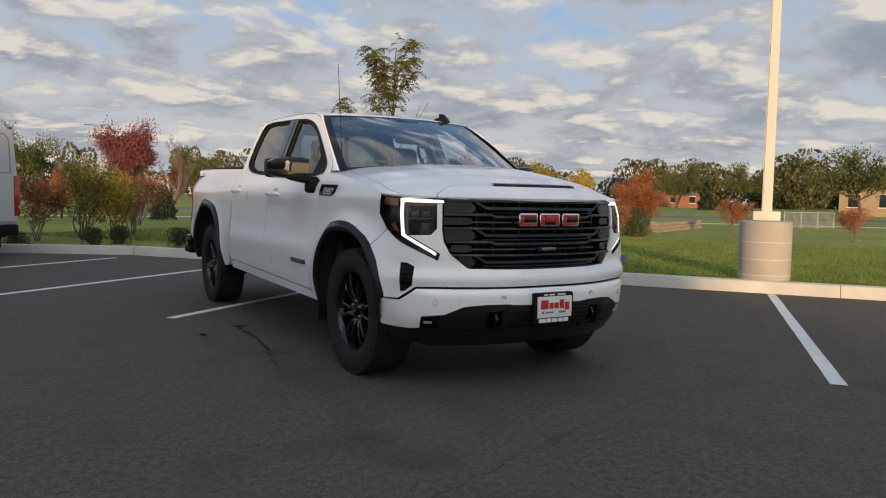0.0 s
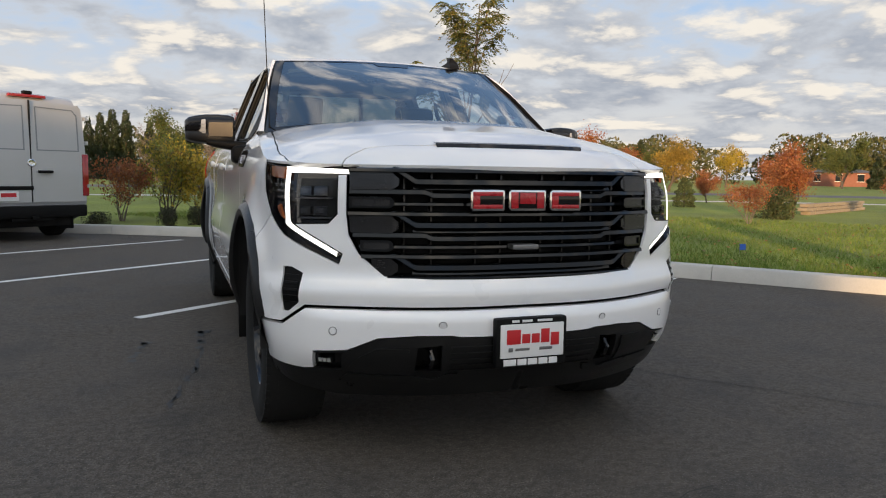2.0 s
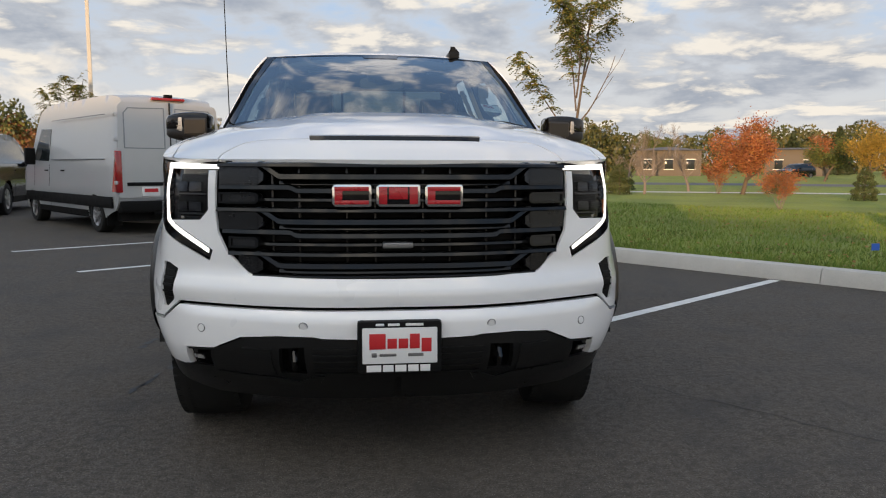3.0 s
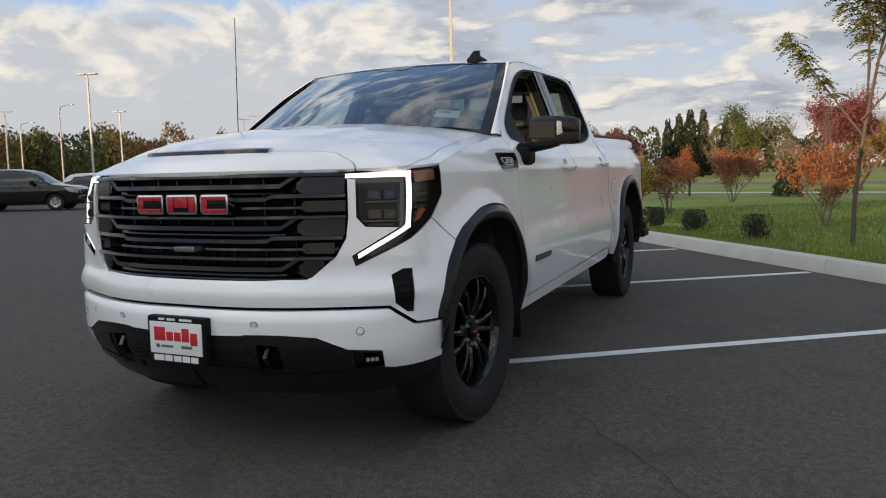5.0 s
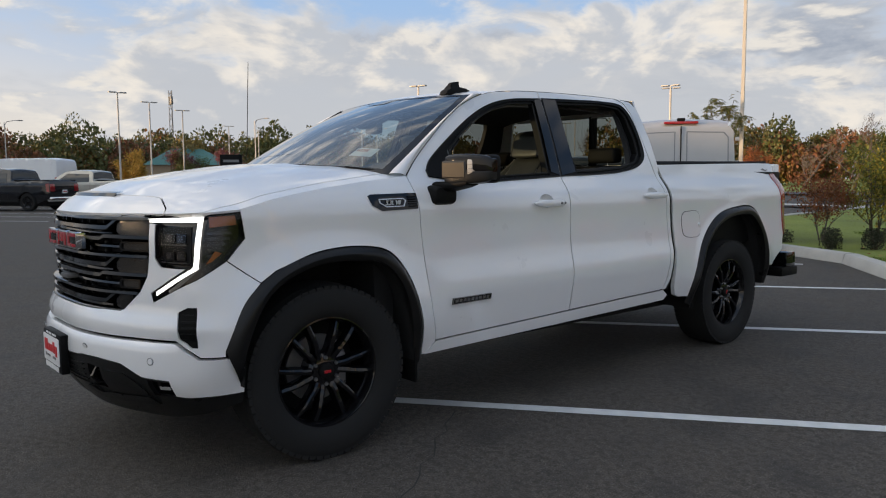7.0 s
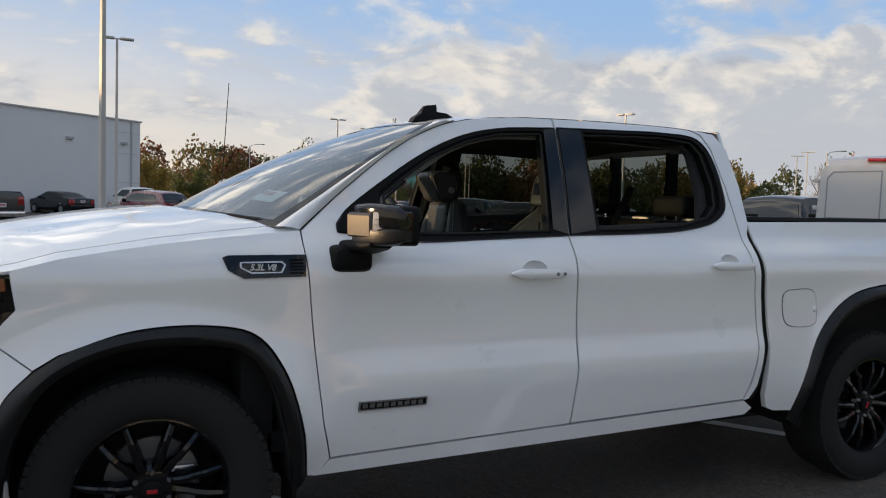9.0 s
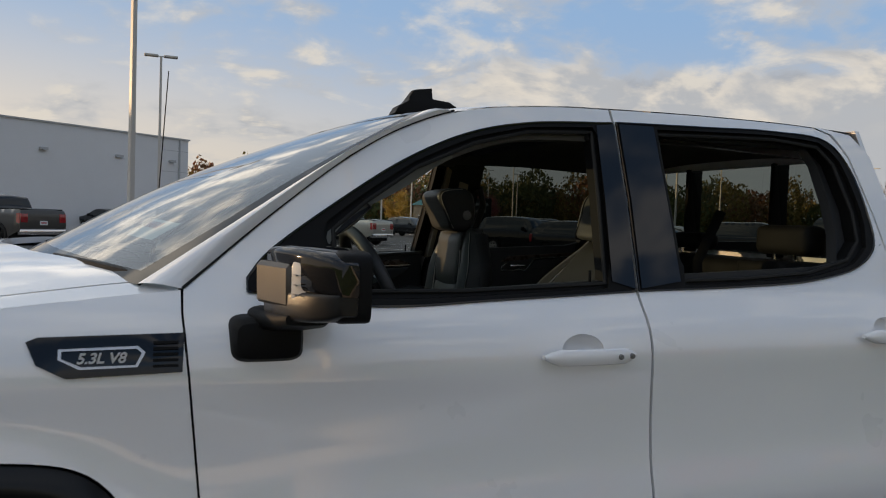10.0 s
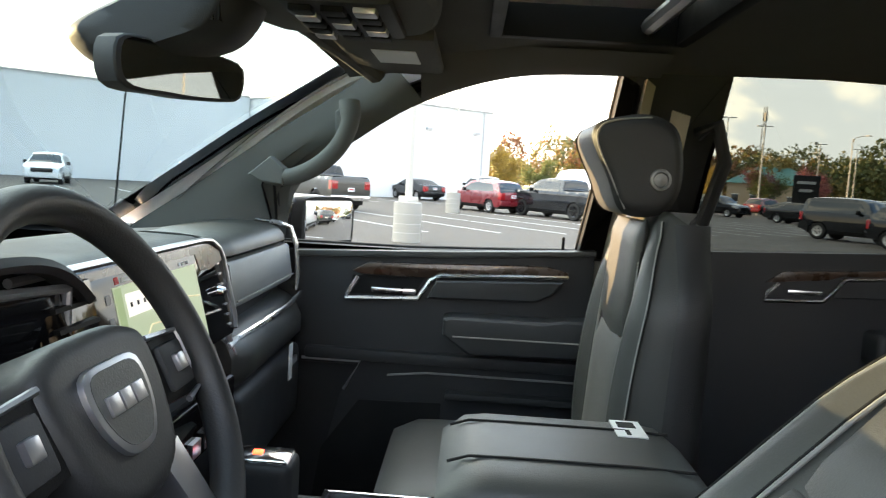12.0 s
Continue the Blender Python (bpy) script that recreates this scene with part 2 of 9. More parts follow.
RUBBER = surf("tyre_rubber", (0.016, 0.016, 0.0155), 0.8, spec=0.25, var=0.25, scale=9, fine=160, bump=0.25, dist=0.001)
CHROME = surf("chrome", (0.78, 0.78, 0.79), 0.10, 1.0, var=0.04)
ALLOY = surf("alloy", (0.45, 0.45, 0.46), 0.3, 1.0, var=0.06)
STEEL = surf("grey_steel", (0.22, 0.22, 0.22), 0.45, 0.8, var=0.15)
BADGE_RED = surf("badge_red", (0.42, 0.012, 0.02), 0.28, var=0.12, coat=0.5)
LED = glow("led_white", (1.0, 0.98, 0.94), 1.1)
AMBER = surf("amber_lens", (0.30, 0.075, 0.018), 0.15, var=0.1, coat=1)
RED_LENS = surf("red_lens", (0.30, 0.008, 0.012), 0.15, var=0.15, coat=1)
CLEAR = glass("clear_glass", (0.86, 0.90, 0.88))
WINDSCREEN = glass("windscreen_glass", (0.48, 0.60, 0.62), 1.2, 2.5)
TINTED = glass("tinted_glass", (0.165, 0.18, 0.165), 1.2)
REAR_TINT = glass("rear_glass", (0.20, 0.22, 0.20), 1.0)
LENS = glass("lamp_lens", (0.86, 0.87, 0.88), 0.35, 5.0)
DARK_GLASS = surf("dark_window_glass", (0.018, 0.022, 0.025), 0.04, var=0.1, spec=0.5)
WHITE_PRINT = surf("white_print", (0.72, 0.72, 0.71), 0.5, var=0.04)
RED_PRINT = surf("red_print", (0.50, 0.015, 0.02), 0.5, var=0.06)
BARK = surf("bark", (0.10, 0.075, 0.055), 0.9, var=0.35, scale=5, fine=60, bump=0.7, dist=0.01)

# ---------- mesh tools ----------


def finish(bm, name, angle=35):
    me = bpy.data.meshes.new(name)
    bm.to_mesh(me)
    bm.free()
    me.polygons.foreach_set("use_smooth", [True] * len(me.polygons))
    me.set_sharp_from_angle(angle=radians(angle))
    return me


def part(name, bm, mat, parent=None, label="", angle=35):
    me = finish(bm, name, angle) if isinstance(bm, bmesh.types.BMesh) else bm
    ob = new(name, me)
    if mat and not me.materials:
        me.materials.append(mat)
    if parent:
        ob.parent = parent
    if label:
        ob["label"] = label
    return ob


def thing(name, bm, mat, label, category, group="", kind="", angle=35):
    return tagged(part(name, bm, mat, None, "", angle), label, category, group, kind)


def root(name, label, category, m=None, group="", kind=""):
    ob = tagged(new(name), label, category, group, kind)
    if m:
        ob.matrix_world = m
    return ob


def raw(verts, faces, name="mesh", smooth=False):
    me = bpy.data.meshes.new(name)
    me.from_pydata([tuple(map(float, v)) for v in verts], [], [tuple(map(int, f)) for f in faces])
    me.update()
    if smooth:
        me.polygons.foreach_set("use_smooth", [True] * len(me.polygons))
        me.set_sharp_from_angle(angle=radians(40))
    return me


def box(bm, x0, x1, y0, y1, z0, z1, bevel=0.0, seg=2, m=None):
    vs = [bm.verts.new((x, y, z)) for z in (z0, z1) for y in (y0, y1) for x in (x0, x1)]
    fs = [bm.faces.new([vs[i] for i in q]) for q in ((0, 2, 3, 1), (4, 5, 7, 6), (0, 1, 5, 4), (2, 6, 7, 3), (0, 4, 6, 2), (1, 3, 7, 5))]
    geo = list(vs)
    if bevel:
        es = list({e for f in fs for e in f.edges})
        r = bmesh.ops.bevel(bm, geom=es, offset=bevel, segments=seg, affect="EDGES", profile=0.6)
        geo = list({v for f in r["faces"] for v in f.verts} | {v for v in vs if v.is_valid})
    if m:
        bmesh.ops.transform(bm, matrix=m, verts=geo)
    return bm


def boxes(*rows, bevel=0.004, seg=2):
    bm = bmesh.new()
    for r in rows:
        box(bm, *r, bevel=bevel, seg=seg)
    return bm


def tube(points, radii, sides=10, caps=True, bm=None, flat=1.0):
    bm = bm or bmesh.new()
    pts = [Vector(p) for p in points]
    if isinstance(radii, (int, float)):
        radii = [radii] * len(pts)
    rings, side = [], None
    for i, p in enumerate(pts):
        d = (pts[min(i + 1, len(pts) - 1)] - pts[max(i - 1, 0)]).normalized()
        if side is None:
            side = d.orthogonal().normalized()
        side = (side - d * side.dot(d)).normalized()
        other = d.cross(side)
        rings.append([bm.verts.new(p + (side * math.cos(a) + other * math.sin(a) * flat) * radii[i]) for a in [2 * math.pi * k / sides for k in range(sides)]])
    for a, b in zip(rings, rings[1:]):
        for k in range(sides):
            bm.faces.new((a[k], a[(k + 1) % sides], b[(k + 1) % sides], b[k]))
    if caps:
        bm.faces.new(rings[0][::-1])
        bm.faces.new(rings[-1])
    return bm


def lathe(profile, axis="x", sides=48, bm=None, centre=(0, 0, 0)):
    """Turns rows of (place along the axis, radius) about that axis."""
    bm = bm or bmesh.new()
    rings = []
    for h, r in profile:
        ring = []
        for k in range(sides):
            a = 2 * math.pi * k / sides
            c, s = r * math.cos(a), r * math.sin(a)
            v = {"x": (h, c, s), "y": (s, h, c), "z": (c, s, h)}[axis]
            ring.append(bm.verts.new(Vector(v) + Vector(centre)))
        rings.append(ring)
    for a, b in zip(rings, rings[1:]):
        for k in range(sides):
            bm.faces.new((a[k], a[(k + 1) % sides], b[(k + 1) % sides], b[k]))
    return bm


def capped(bm, keep=None):
    edges = [e for e in bm.edges if e.is_boundary]
    bmesh.ops.holes_fill(bm, edges=edges)
    bmesh.ops.recalc_face_normals(bm, faces=bm.faces)
    return bm


def prism(outline, to3d, depth0, depth1, bevel=0.0, seg=2, bm=None):
    """A plate with a polygon outline; to3d(a, b, depth) places it."""
    own = bm is None
    bm = bm or bmesh.new()
    lo = [bm.verts.new(to3d(a, b, depth0)) for a, b in outline]
    hi = [bm.verts.new(to3d(a, b, depth1)) for a, b in outline]
    n = len(outline)
    fs = [bm.faces.new(lo[::-1]), bm.faces.new(hi)]
    fs += [bm.faces.new((lo[i], lo[(i + 1) % n], hi[(i + 1) % n], hi[i])) for i in range(n)]
    bmesh.ops.recalc_face_normals(bm, faces=fs)
    if bevel:
        es = [e for e in fs[1].edges]
        bmesh.ops.bevel(bm, geom=es, offset=bevel, segments=seg, affect="EDGES", profile=0.6)
    return bm


def spline(pts, n=8, closed=False):
    """A smooth line through points."""
    p = [np.array(q, float) for q in pts]
    q = ([p[-1]] + p + [p[0], p[1]]) if closed else ([2 * p[0] - p[1]] + p + [2 * p[-1] - p[-2]])
    out = []
    for i in range(1, len(q) - 2):
        d = [max(float(np.linalg.norm(q[k + 1] - q[k])), 1e-6) ** 0.5 for k in (i - 1, i, i + 1)]
        t1 = d[0]
        t2 = t1 + d[1]
        t3 = t2 + d[2]
        for t in np.linspace(t1, t2, n, endpoint=False):
            a1 = (t1 - t) / t1 * q[i - 1] + t / t1 * q[i]
            a2 = (t2 - t) / (t2 - t1) * q[i] + (t - t1) / (t2 - t1) * q[i + 1]
            a3 = (t3 - t) / (t3 - t2) * q[i + 1] + (t - t2) / (t3 - t2) * q[i + 2]
            b1 = (t2 - t) / t2 * a1 + t / t2 * a2
            b2 = (t3 - t) / (t3 - t1) * a2 + (t - t1) / (t3 - t1) * a3
            out.append((t2 - t) / (t2 - t1) * b1 + (t - t1) / (t2 - t1) * b2)
    if not closed:
        out.append(p[-1])
    return np.array(out)


def inside(poly, pts):
    """Which of the points lie in the polygon."""
    poly, pts = np.asarray(poly), np.asarray(pts)
    x, y = pts[:, 0][:, None], pts[:, 1][:, None]
    a, b = poly, np.roll(poly, -1, axis=0)
    cond = (a[:, 1] > y) != (b[:, 1] > y)
    with np.errstate(divide="ignore", invalid="ignore"):
        cut = (b[:, 0] - a[:, 0]) * (y - a[:, 1]) / (b[:, 1] - a[:, 1]) + a[:, 0]
    return (np.sum(cond & (x < cut), axis=1) % 2) == 1


def dense(poly, step):
    out = []
    poly = [np.array(p, float) for p in poly]
    for a, b in zip(poly, poly[1:] + poly[:1]):
        k = max(1, int(np.ceil(np.linalg.norm(b - a) / step)))
        out += [a + (b - a) * i / k for i in range(k)]
    return np.array(out)


from mathutils import geometry as mgeo


def sheet(outline, fn, holes=(), step=0.04, thick=0.012, mirror=False, bm=None):
    """A curved panel: a polygon in (a, b), with holes, laid on the surface fn(a, b, out), with its rim turned in by thick."""
    bm = bm or bmesh.new()
    loops = [dense(outline, step)] + [dense(h, step) for h in holes]
    lo, hi = loops[0].min(0), loops[0].max(0)
    ga, gb = np.meshgrid(np.arange(lo[0] + step / 2, hi[0], step), np.arange(lo[1] + step / 2, hi[1], step))
    grid = np.stack([ga.ravel(), gb.ravel()], 1)
    grid = grid[inside(loops[0], grid)]
    for h in loops[1:]:
        if len(grid):
            grid = grid[~inside(h, grid)]
    rim = np.vstack(loops)
    if len(grid):
        gap = np.min(np.linalg.norm(grid[:, None] - rim[None], axis=2), axis=1)
        grid = grid[gap > 0.4 * step]
    pts = np.vstack([rim, grid]) if len(grid) else rim
    edges, k = [], 0
    for l in loops:
        edges += [(k + i, k + (i + 1) % len(l)) for i in range(len(l))]
        k += len(l)
    vs, es, fs, *_ = mgeo.delaunay_2d_cdt([Vector(p) for p in pts], edges, [], 0, 1e-6)
    v2 = np.array([tuple(v) for v in vs])
    mid = np.array([v2[list(f)].mean(0) for f in fs])
    keep = inside(loops[0], mid)
    for h in loops[1:]:
        keep &= ~inside(h, mid)
    front = fn(v2[:, 0], v2[:, 1], 0.0)
    back = fn(v2[:, 0], v2[:, 1], -thick)
    s = np.array([-1 if mirror else 1, 1, 1])
    top = [bm.verts.new(p * s) for p in front]
    faces, used = [], {}
    for f, ok in zip(fs, keep):
        if not ok:
            continue
        faces.append(bm.faces.new([top[i] for i in f]))
        for i, j in zip(f, f[1:] + f[:1] if isinstance(f, list) else tuple(f[1:]) + (f[0],)):
            key = (min(i, j), max(i, j))
            used[key] = None if key in used else (i, j)
    good = [f for f, ok in zip(fs, keep) if ok]
    tri = np.array([f[:3] for f in good])
    nrm = np.cross((front[tri[:, 1]] - front[tri[:, 0]]) * s, (front[tri[:, 2]] - front[tri[:, 0]]) * s)
    ahead = fn(v2[:, 0], v2[:, 1], 0.01) - front
    flip = float(np.sum(nrm * (ahead[tri[:, 0]] * s))) < 0
    if thick:
        low = {}
        for key, e in used.items():
            if e is None:
                continue
            for i in e:
                if i not in low:
                    low[i] = bm.verts.new(back[i] * s)
            faces.append(bm.faces.new((top[e[1]], top[e[0]], low[e[0]], low[e[1]])))
    if flip:
        bmesh.ops.reverse_faces(bm, faces=faces)
    loose = [v for v in bm.verts if not v.link_faces]
    bmesh.ops.delete(bm, geom=loose, context="VERTS")
    return bm


def strip(a, b, bm=None):
    """A ruled band between two lines of points."""
    bm = bm or bmesh.new()
    va, vb = [bm.verts.new(p) for p in a], [bm.verts.new(p) for p in b]
    for i in range(len(a) - 1):
        bm.faces.new((va[i], va[i + 1], vb[i + 1], vb[i]))
    return bm


def surface(rows, bm=None, close=False):
    """A skin over rows of points."""
    bm = bm or bmesh.new()
    g = [[bm.verts.new(p) for p in r] for r in rows]
    for a, b in zip(g, g[1:]):
        n = len(a)
        for i in range(n if close else n - 1):
            bm.faces.new((a[i], a[(i + 1) % n], b[(i + 1) % n], b[i]))
    return bm


def pad(rows_xyz, mat, name, parent, label="", angle=50):
    bm = surface(rows_xyz, close=True)
    capped(bm)
    return part(name, bm, mat, parent, label, angle)


def lettering(text, size, depth, mat, m, parent, name="lettering", spacing=1.0, shear=0.0, bold=0.0):
    cu = bpy.data.curves.new(name, "FONT")
    cu.body, cu.size, cu.extrude, cu.align_x, cu.align_y = text, size, depth, "CENTER", "CENTER"
    cu.space_character, cu.shear, cu.offset = spacing, shear, bold
    tmp = bpy.data.objects.new(name, cu)
    me = bpy.data.meshes.new_from_object(tmp)
    bpy.data.objects.remove(tmp)
    me.transform(m)
    me.materials.clear()
    return part(name, me, mat, parent)

# ---------- the white pickup: its outer surface ----------
PLAN = [(0, -.90), (.24, -.893), (.45, -.846), (.68, -.745), (.80, -.67), (.88, -.595), (.925, -.51), (.948, -.40), (.957, -.25), (.96, 0), (.962, .5), (.963, 1.2), (.963, 2.5), (.96, 3.6), (.952, 4.4), (.93, 4.66), (.86, 4.76), (.6, 4.82), (0, 4.84)]
CURVE = spline([(-.24, -.893)] + PLAN, 24)[24:]
ARC = np.concatenate([[0], np.cumsum(np.linalg.norm(np.diff(CURVE, axis=0), axis=1))])
_mid = int(np.argmin(abs(CURVE[:, 1] - 1.2) + 10 * (CURVE[:, 0] < .9)))
ARC = ARC - ARC[_mid] + CURVE[_mid, 1]
TANG = np.gradient(CURVE, axis=0)
TANG /= np.linalg.norm(TANG, axis=1)[:, None]
U0 = float(ARC[0])
FRONT_Z = [.20, .28, .36, .45, .50, .60, .635, .648, .66, .70, .735, .765, .85, .95, 1.1, 1.17, 1.22, 1.30]
FRONT_OUT = [-.11, -.08, -.02, .035, .045, .045, .04, .015, .03, .034, .022, .004, .002, -.005, -.01, -.02, -.05, -.12]
SIDE_Z = [.30, .40, .50, .60, .70, .85, .97, 1.08, 1.18, 1.24, 1.29, 1.33, 1.45, 1.85, 1.89, 1.92, 1.94]
SIDE_OUT = [-.06, -.03, -.008, .008, .010, .0, -.012, -.016, -.012, -.025, -.055, -.088, -.136, -.30, -.325, -.37, -.45]
_zz = np.linspace(.2, 1.96, 353)
_k = np.exp(-np.linspace(-2, 2, 9) ** 2)
_k /= _k.sum()
FRONT_S = np.convolve(np.pad(np.interp(_zz, FRONT_Z, FRONT_OUT), 4, "edge"), _k, "valid")
_k2 = np.exp(-np.linspace(-2, 2, 15) ** 2)
_k2 /= _k2.sum()
SIDE_S = np.convolve(np.pad(np.interp(_zz, SIDE_Z, SIDE_OUT), 7, "edge"), _k2, "valid")


def ramp01(a, b, x):
    t = np.clip((x - a) / (b - a), 0, 1)
    return t * t * (3 - 2 * t)


U70 = float(np.interp(.70, CURVE[CURVE[:, 1] < -.4, 0], ARC[CURVE[:, 1] < -.4]))


def skin(u, z, out=0.0):
    """The driver's side of the body: u runs along the outline (u = y on the flank), z up."""
    u, z = np.asarray(u, float), np.asarray(z, float)
    w = ramp01(U70, -.42, u)
    o = np.interp(z, _zz, FRONT_S) * (1 - w) + np.interp(z, _zz, SIDE_S) * w
    for h, zz in ((0, .42), (3.745, .47)):
        r = np.hypot(u - h, (z - zz) * 1.02)
        o = o + .022 * np.exp(-((r - .56) / .09) ** 2) * ramp01(.40, .6, z) * (u > -.7)
    o = o + .028 * np.exp(-((u + .67) / .11) ** 2) * ramp01(.60, .70, z) * ramp01(1.20, 1.05, z)
    o = o + .014 * ramp01(.60, .765, z) * ramp01(.90, .775, z) * ramp01(.55, .80, u) * ramp01(3.0, 2.75, u)
    o = o - .035 * ramp01(1.1, .45, u) * ramp01(1.3, 1.45, z) * w + out
    x, y = np.interp(u, ARC, CURVE[:, 0]), np.interp(u, ARC, CURVE[:, 1])
    nx, ny = np.interp(u, ARC, TANG[:, 1]), -np.interp(u, ARC, TANG[:, 0])
    return np.stack([x + nx * o, y + ny * o, z + 0 * u], -1)


def raised(d):
    return lambda u, z, out=0.0: skin(u, z, out + d)


def both(outline, fn, holes=(), step=0.04, thick=0.012):
    """A panel on both flanks as one mesh."""
    bm = sheet(outline, fn, holes, step, thick)
    sheet(outline, fn, holes, step, thick, True, bm)
    bmesh.ops.remove_doubles(bm, verts=bm.verts, dist=0.0008)
    return bm


def sp(u, z, d=0.0, side=1):
    p = skin(np.array([u]), np.array([z]), d)[0]
    return Vector((p[0] * side, p[1], p[2]))


PROJECTOR = surf("projector_glass", (.07, .07, .075), .18, .7, var=.1)
BAR_BLACK = surf("grille_black", (.004, .004, .004), .10, spec=.35, var=.2, scale=8, fine=200)
BADGE_SILVER = surf("badge_silver", (.62, .64, .68), .35, .4, var=.03)
truck = root("pickup_truck", "white crew-cab pickup truck with black grille and wheels, parked on asphalt", "pickup truck")

ARCH_F = [(-.53, .61), (-.45, .80), (-.30, .93), (-.08, 1.00), (.17, 1.01), (.33, .97), (.43, .85), (.50, .65), (.535, .42)]
ARCH_FI = [(-.465, .44), (-.43, .64), (-.33, .83), (-.14, .93), (.08, .95), (.28, .92), (.385, .81), (.45, .60), (.48, .36)]
ARCH_R = [(3.07, .41), (3.13, .63), (3.24, .86), (3.47, 1.04), (3.78, 1.10), (4.06, 1.08), (4.20, .94), (4.265, .63), (4.275, .45)]
ARCH_RI = [(3.14, .36), (3.19, .63), (3.30, .84), (3.50, .98), (3.78, 1.04), (4.02, 1.02), (4.14, .90), (4.205, .63), (4.21, .45)]
_f = lambda pts: [tuple(p) for p in spline(pts, 6)]

# front fascia, bumper, lower guard
LAMP_HOLE = [(-.905, 1.182), (-.66, 1.192), (-.445, 1.202), (-.428, 1.08), (-.515, .99), (-.63, .915), (-.845, .812), (-.855, .848), (-.69, .945), (-.672, .962), (-.80, .965), (-.833, 1.0), (-.833, 1.142), (-.905, 1.15)]
fascia_line = [(U0, .655), (-.72, .655), (-.62, .585), (-.53, .585)] + _f([(-.53, .61), (-.45, .80), (-.375, .885)]) + [(-.512, .985), (-.63, .912), (-.845, .808), (-.859, .85), (-.692, .948), (-.677, .958), (-.802, .961), (-.837, .998), (-.837, 1.145), (-.868, 1.147), (-.868, 1.0), (-.878, .92), (-.918, .85), (-1.018, .767), (-1.2, .758), (U0, .755)]
SLOT = [(-.712, .775), (-.668, .797), (-.630, .797), (-.630, .625), (-.655, .625), (-.702, .665)]
fascia = part("front_fascia", both(fascia_line, skin, [SLOT], .03), PAINT, truck)
for s in (False, True):
    bm = sheet(SLOT, raised(-.009), (), .05, .03, s)
    for i in range(5):
        z = .655 + i * .026
        sheet([(-.694, z), (-.636, z), (-.636, z + .008), (-.694, z + .008)], raised(-.004), (), .05, .012, s, bm)
    part("air_slot", bm, BLACK_PLASTIC, fascia)
bumper = part("front_bumper", both([(U0, .642), (-.725, .642), (-.63, .574), (-.455, .574), (-.45, .41), (-.70, .402), (-.742, .408), (-.755, .482), (-.885, .492), (-1.0, .541), (-1.14, .552), (-1.27, .552), (-1.30, .546), (U0, .54)], raised(.006), (), .03, .03), PAINT, truck)
FOG = [(-.865, .478), (-.73, .470), (-.722, .405), (-.855, .405)]
TOW = [(-1.235, .512), (-1.145, .505), (-1.135, .405), (-1.235, .405)]
guard = part("lower_guard", both([(U0, .534), (-1.30, .54), (-1.27, .546), (-1.14, .546), (-1.0, .535), (-.885, .486), (-.755, .476), (-.745, .402), (-.70, .396), (-.45, .404), (-.452, .36), (-.62, .32), (-.81, .285), (U0, .288)], skin, [FOG, TOW], .03, .03), GUARD_PLASTIC, truck, "black textured plastic lower bumper")
FOG_CLEAR = surf("fog_lamp_clear", (.62, .62, .60), .15, .3, var=.05, coat=1)
for s in (False, True):
    part("fog_recess", sheet(FOG, raised(-.025), (), .05, .02, s), GLOSS_BLACK, guard)
    bm = sheet([(-.825, .455), (-.765, .452), (-.765, .428), (-.825, .428)], raised(-.012), (), .05, .01, s)
    part("fog_lamp", bm, GLOSS_BLACK, guard, "small clear fog lamp")
    for j in range(3):
        a_ = -.815 + j * .017
        part("fog_light", sheet([(a_, .450), (a_ + .013, .450), (a_ + .013, .434), (a_, .434)], raised(-.008), (), .05, .004, s), FOG_CLEAR, guard)
    part("tow_recess", sheet(TOW, raised(-.09), (), .05, .02, s), DARK, guard)
    k = -1 if s else 1
    p = sp(-1.19, .46, -.03, k)
    part("tow_hook", tube([p + Vector((0, .06, .035)), p + Vector((0, -.02, .03)), p + Vector((0, -.04, 0)), p + Vector((0, -.02, -.03)), p + Vector((0, .06, -.035))], .011, 8), GLOSS_BLACK, guard)
    part("guard_panel", sheet([(-1.115, .50), (-1.0, .50), (-.93, .465), (-.885, .42), (-.885, .395), (-1.115, .39)], raised(.008), (), .04, .012, s), GUARD_PLASTIC, guard)
    part("guard_rail", sheet([(-.88, .395), (-1.13, .385), (-1.20, .37), (-1.26, .395), (-1.30, .395), (-1.28, .365), (-1.2, .345), (-.84, .36)], raised(.014), (), .04, .02, s), GUARD_PLASTIC, guard)
for z in (.50, .475, .45, .425, .40):
    part("guard_fin", both([(U0, z), (-1.27, z), (-1.265, z + .008), (U0, z + .008)], raised(.008), (), .05, .012), GUARD_PLASTIC, guard)
for u in (-.835, -1.235):
    for s in (-1, 1):
        p = sp(u, .563 if u > -1 else .59, .006, s)
        n = (sp(u, .563, .1, s) - p).normalized()
        m = Matrix.Translation(p) @ n.to_track_quat("Z", "Y").to_matrix().to_4x4()
        bm = lathe([(0, .0135), (.003, .0125), (.0035, 0.0001)], "z", 20)
        bmesh.ops.transform(bm, matrix=m, verts=bm.verts)
        sensor = part("parking_sensor", bm, PAINT, bumper)
        bm = lathe([(-.001, .0165), (.0018, .0162), (.0022, .0152), (.0012, .0142), (-.001, .0136)], "z", 24)
        bmesh.ops.transform(bm, matrix=m, verts=bm.verts)
        part("sensor_ring", bm, STEEL, sensor)

# grille: surround, bars, end blocks, ribs
GRILLE = [(U0, 1.178), (-.868, 1.178), (-.868, 1.0), (-.878, .92), (-.918, .85), (-1.018, .767), (-1.2, .758), (U0, .755)]
grille = part("grille", both(GRILLE, raised(-.075), (), .05, .0), DARK, truck, "black grille with stepped horizontal bars")


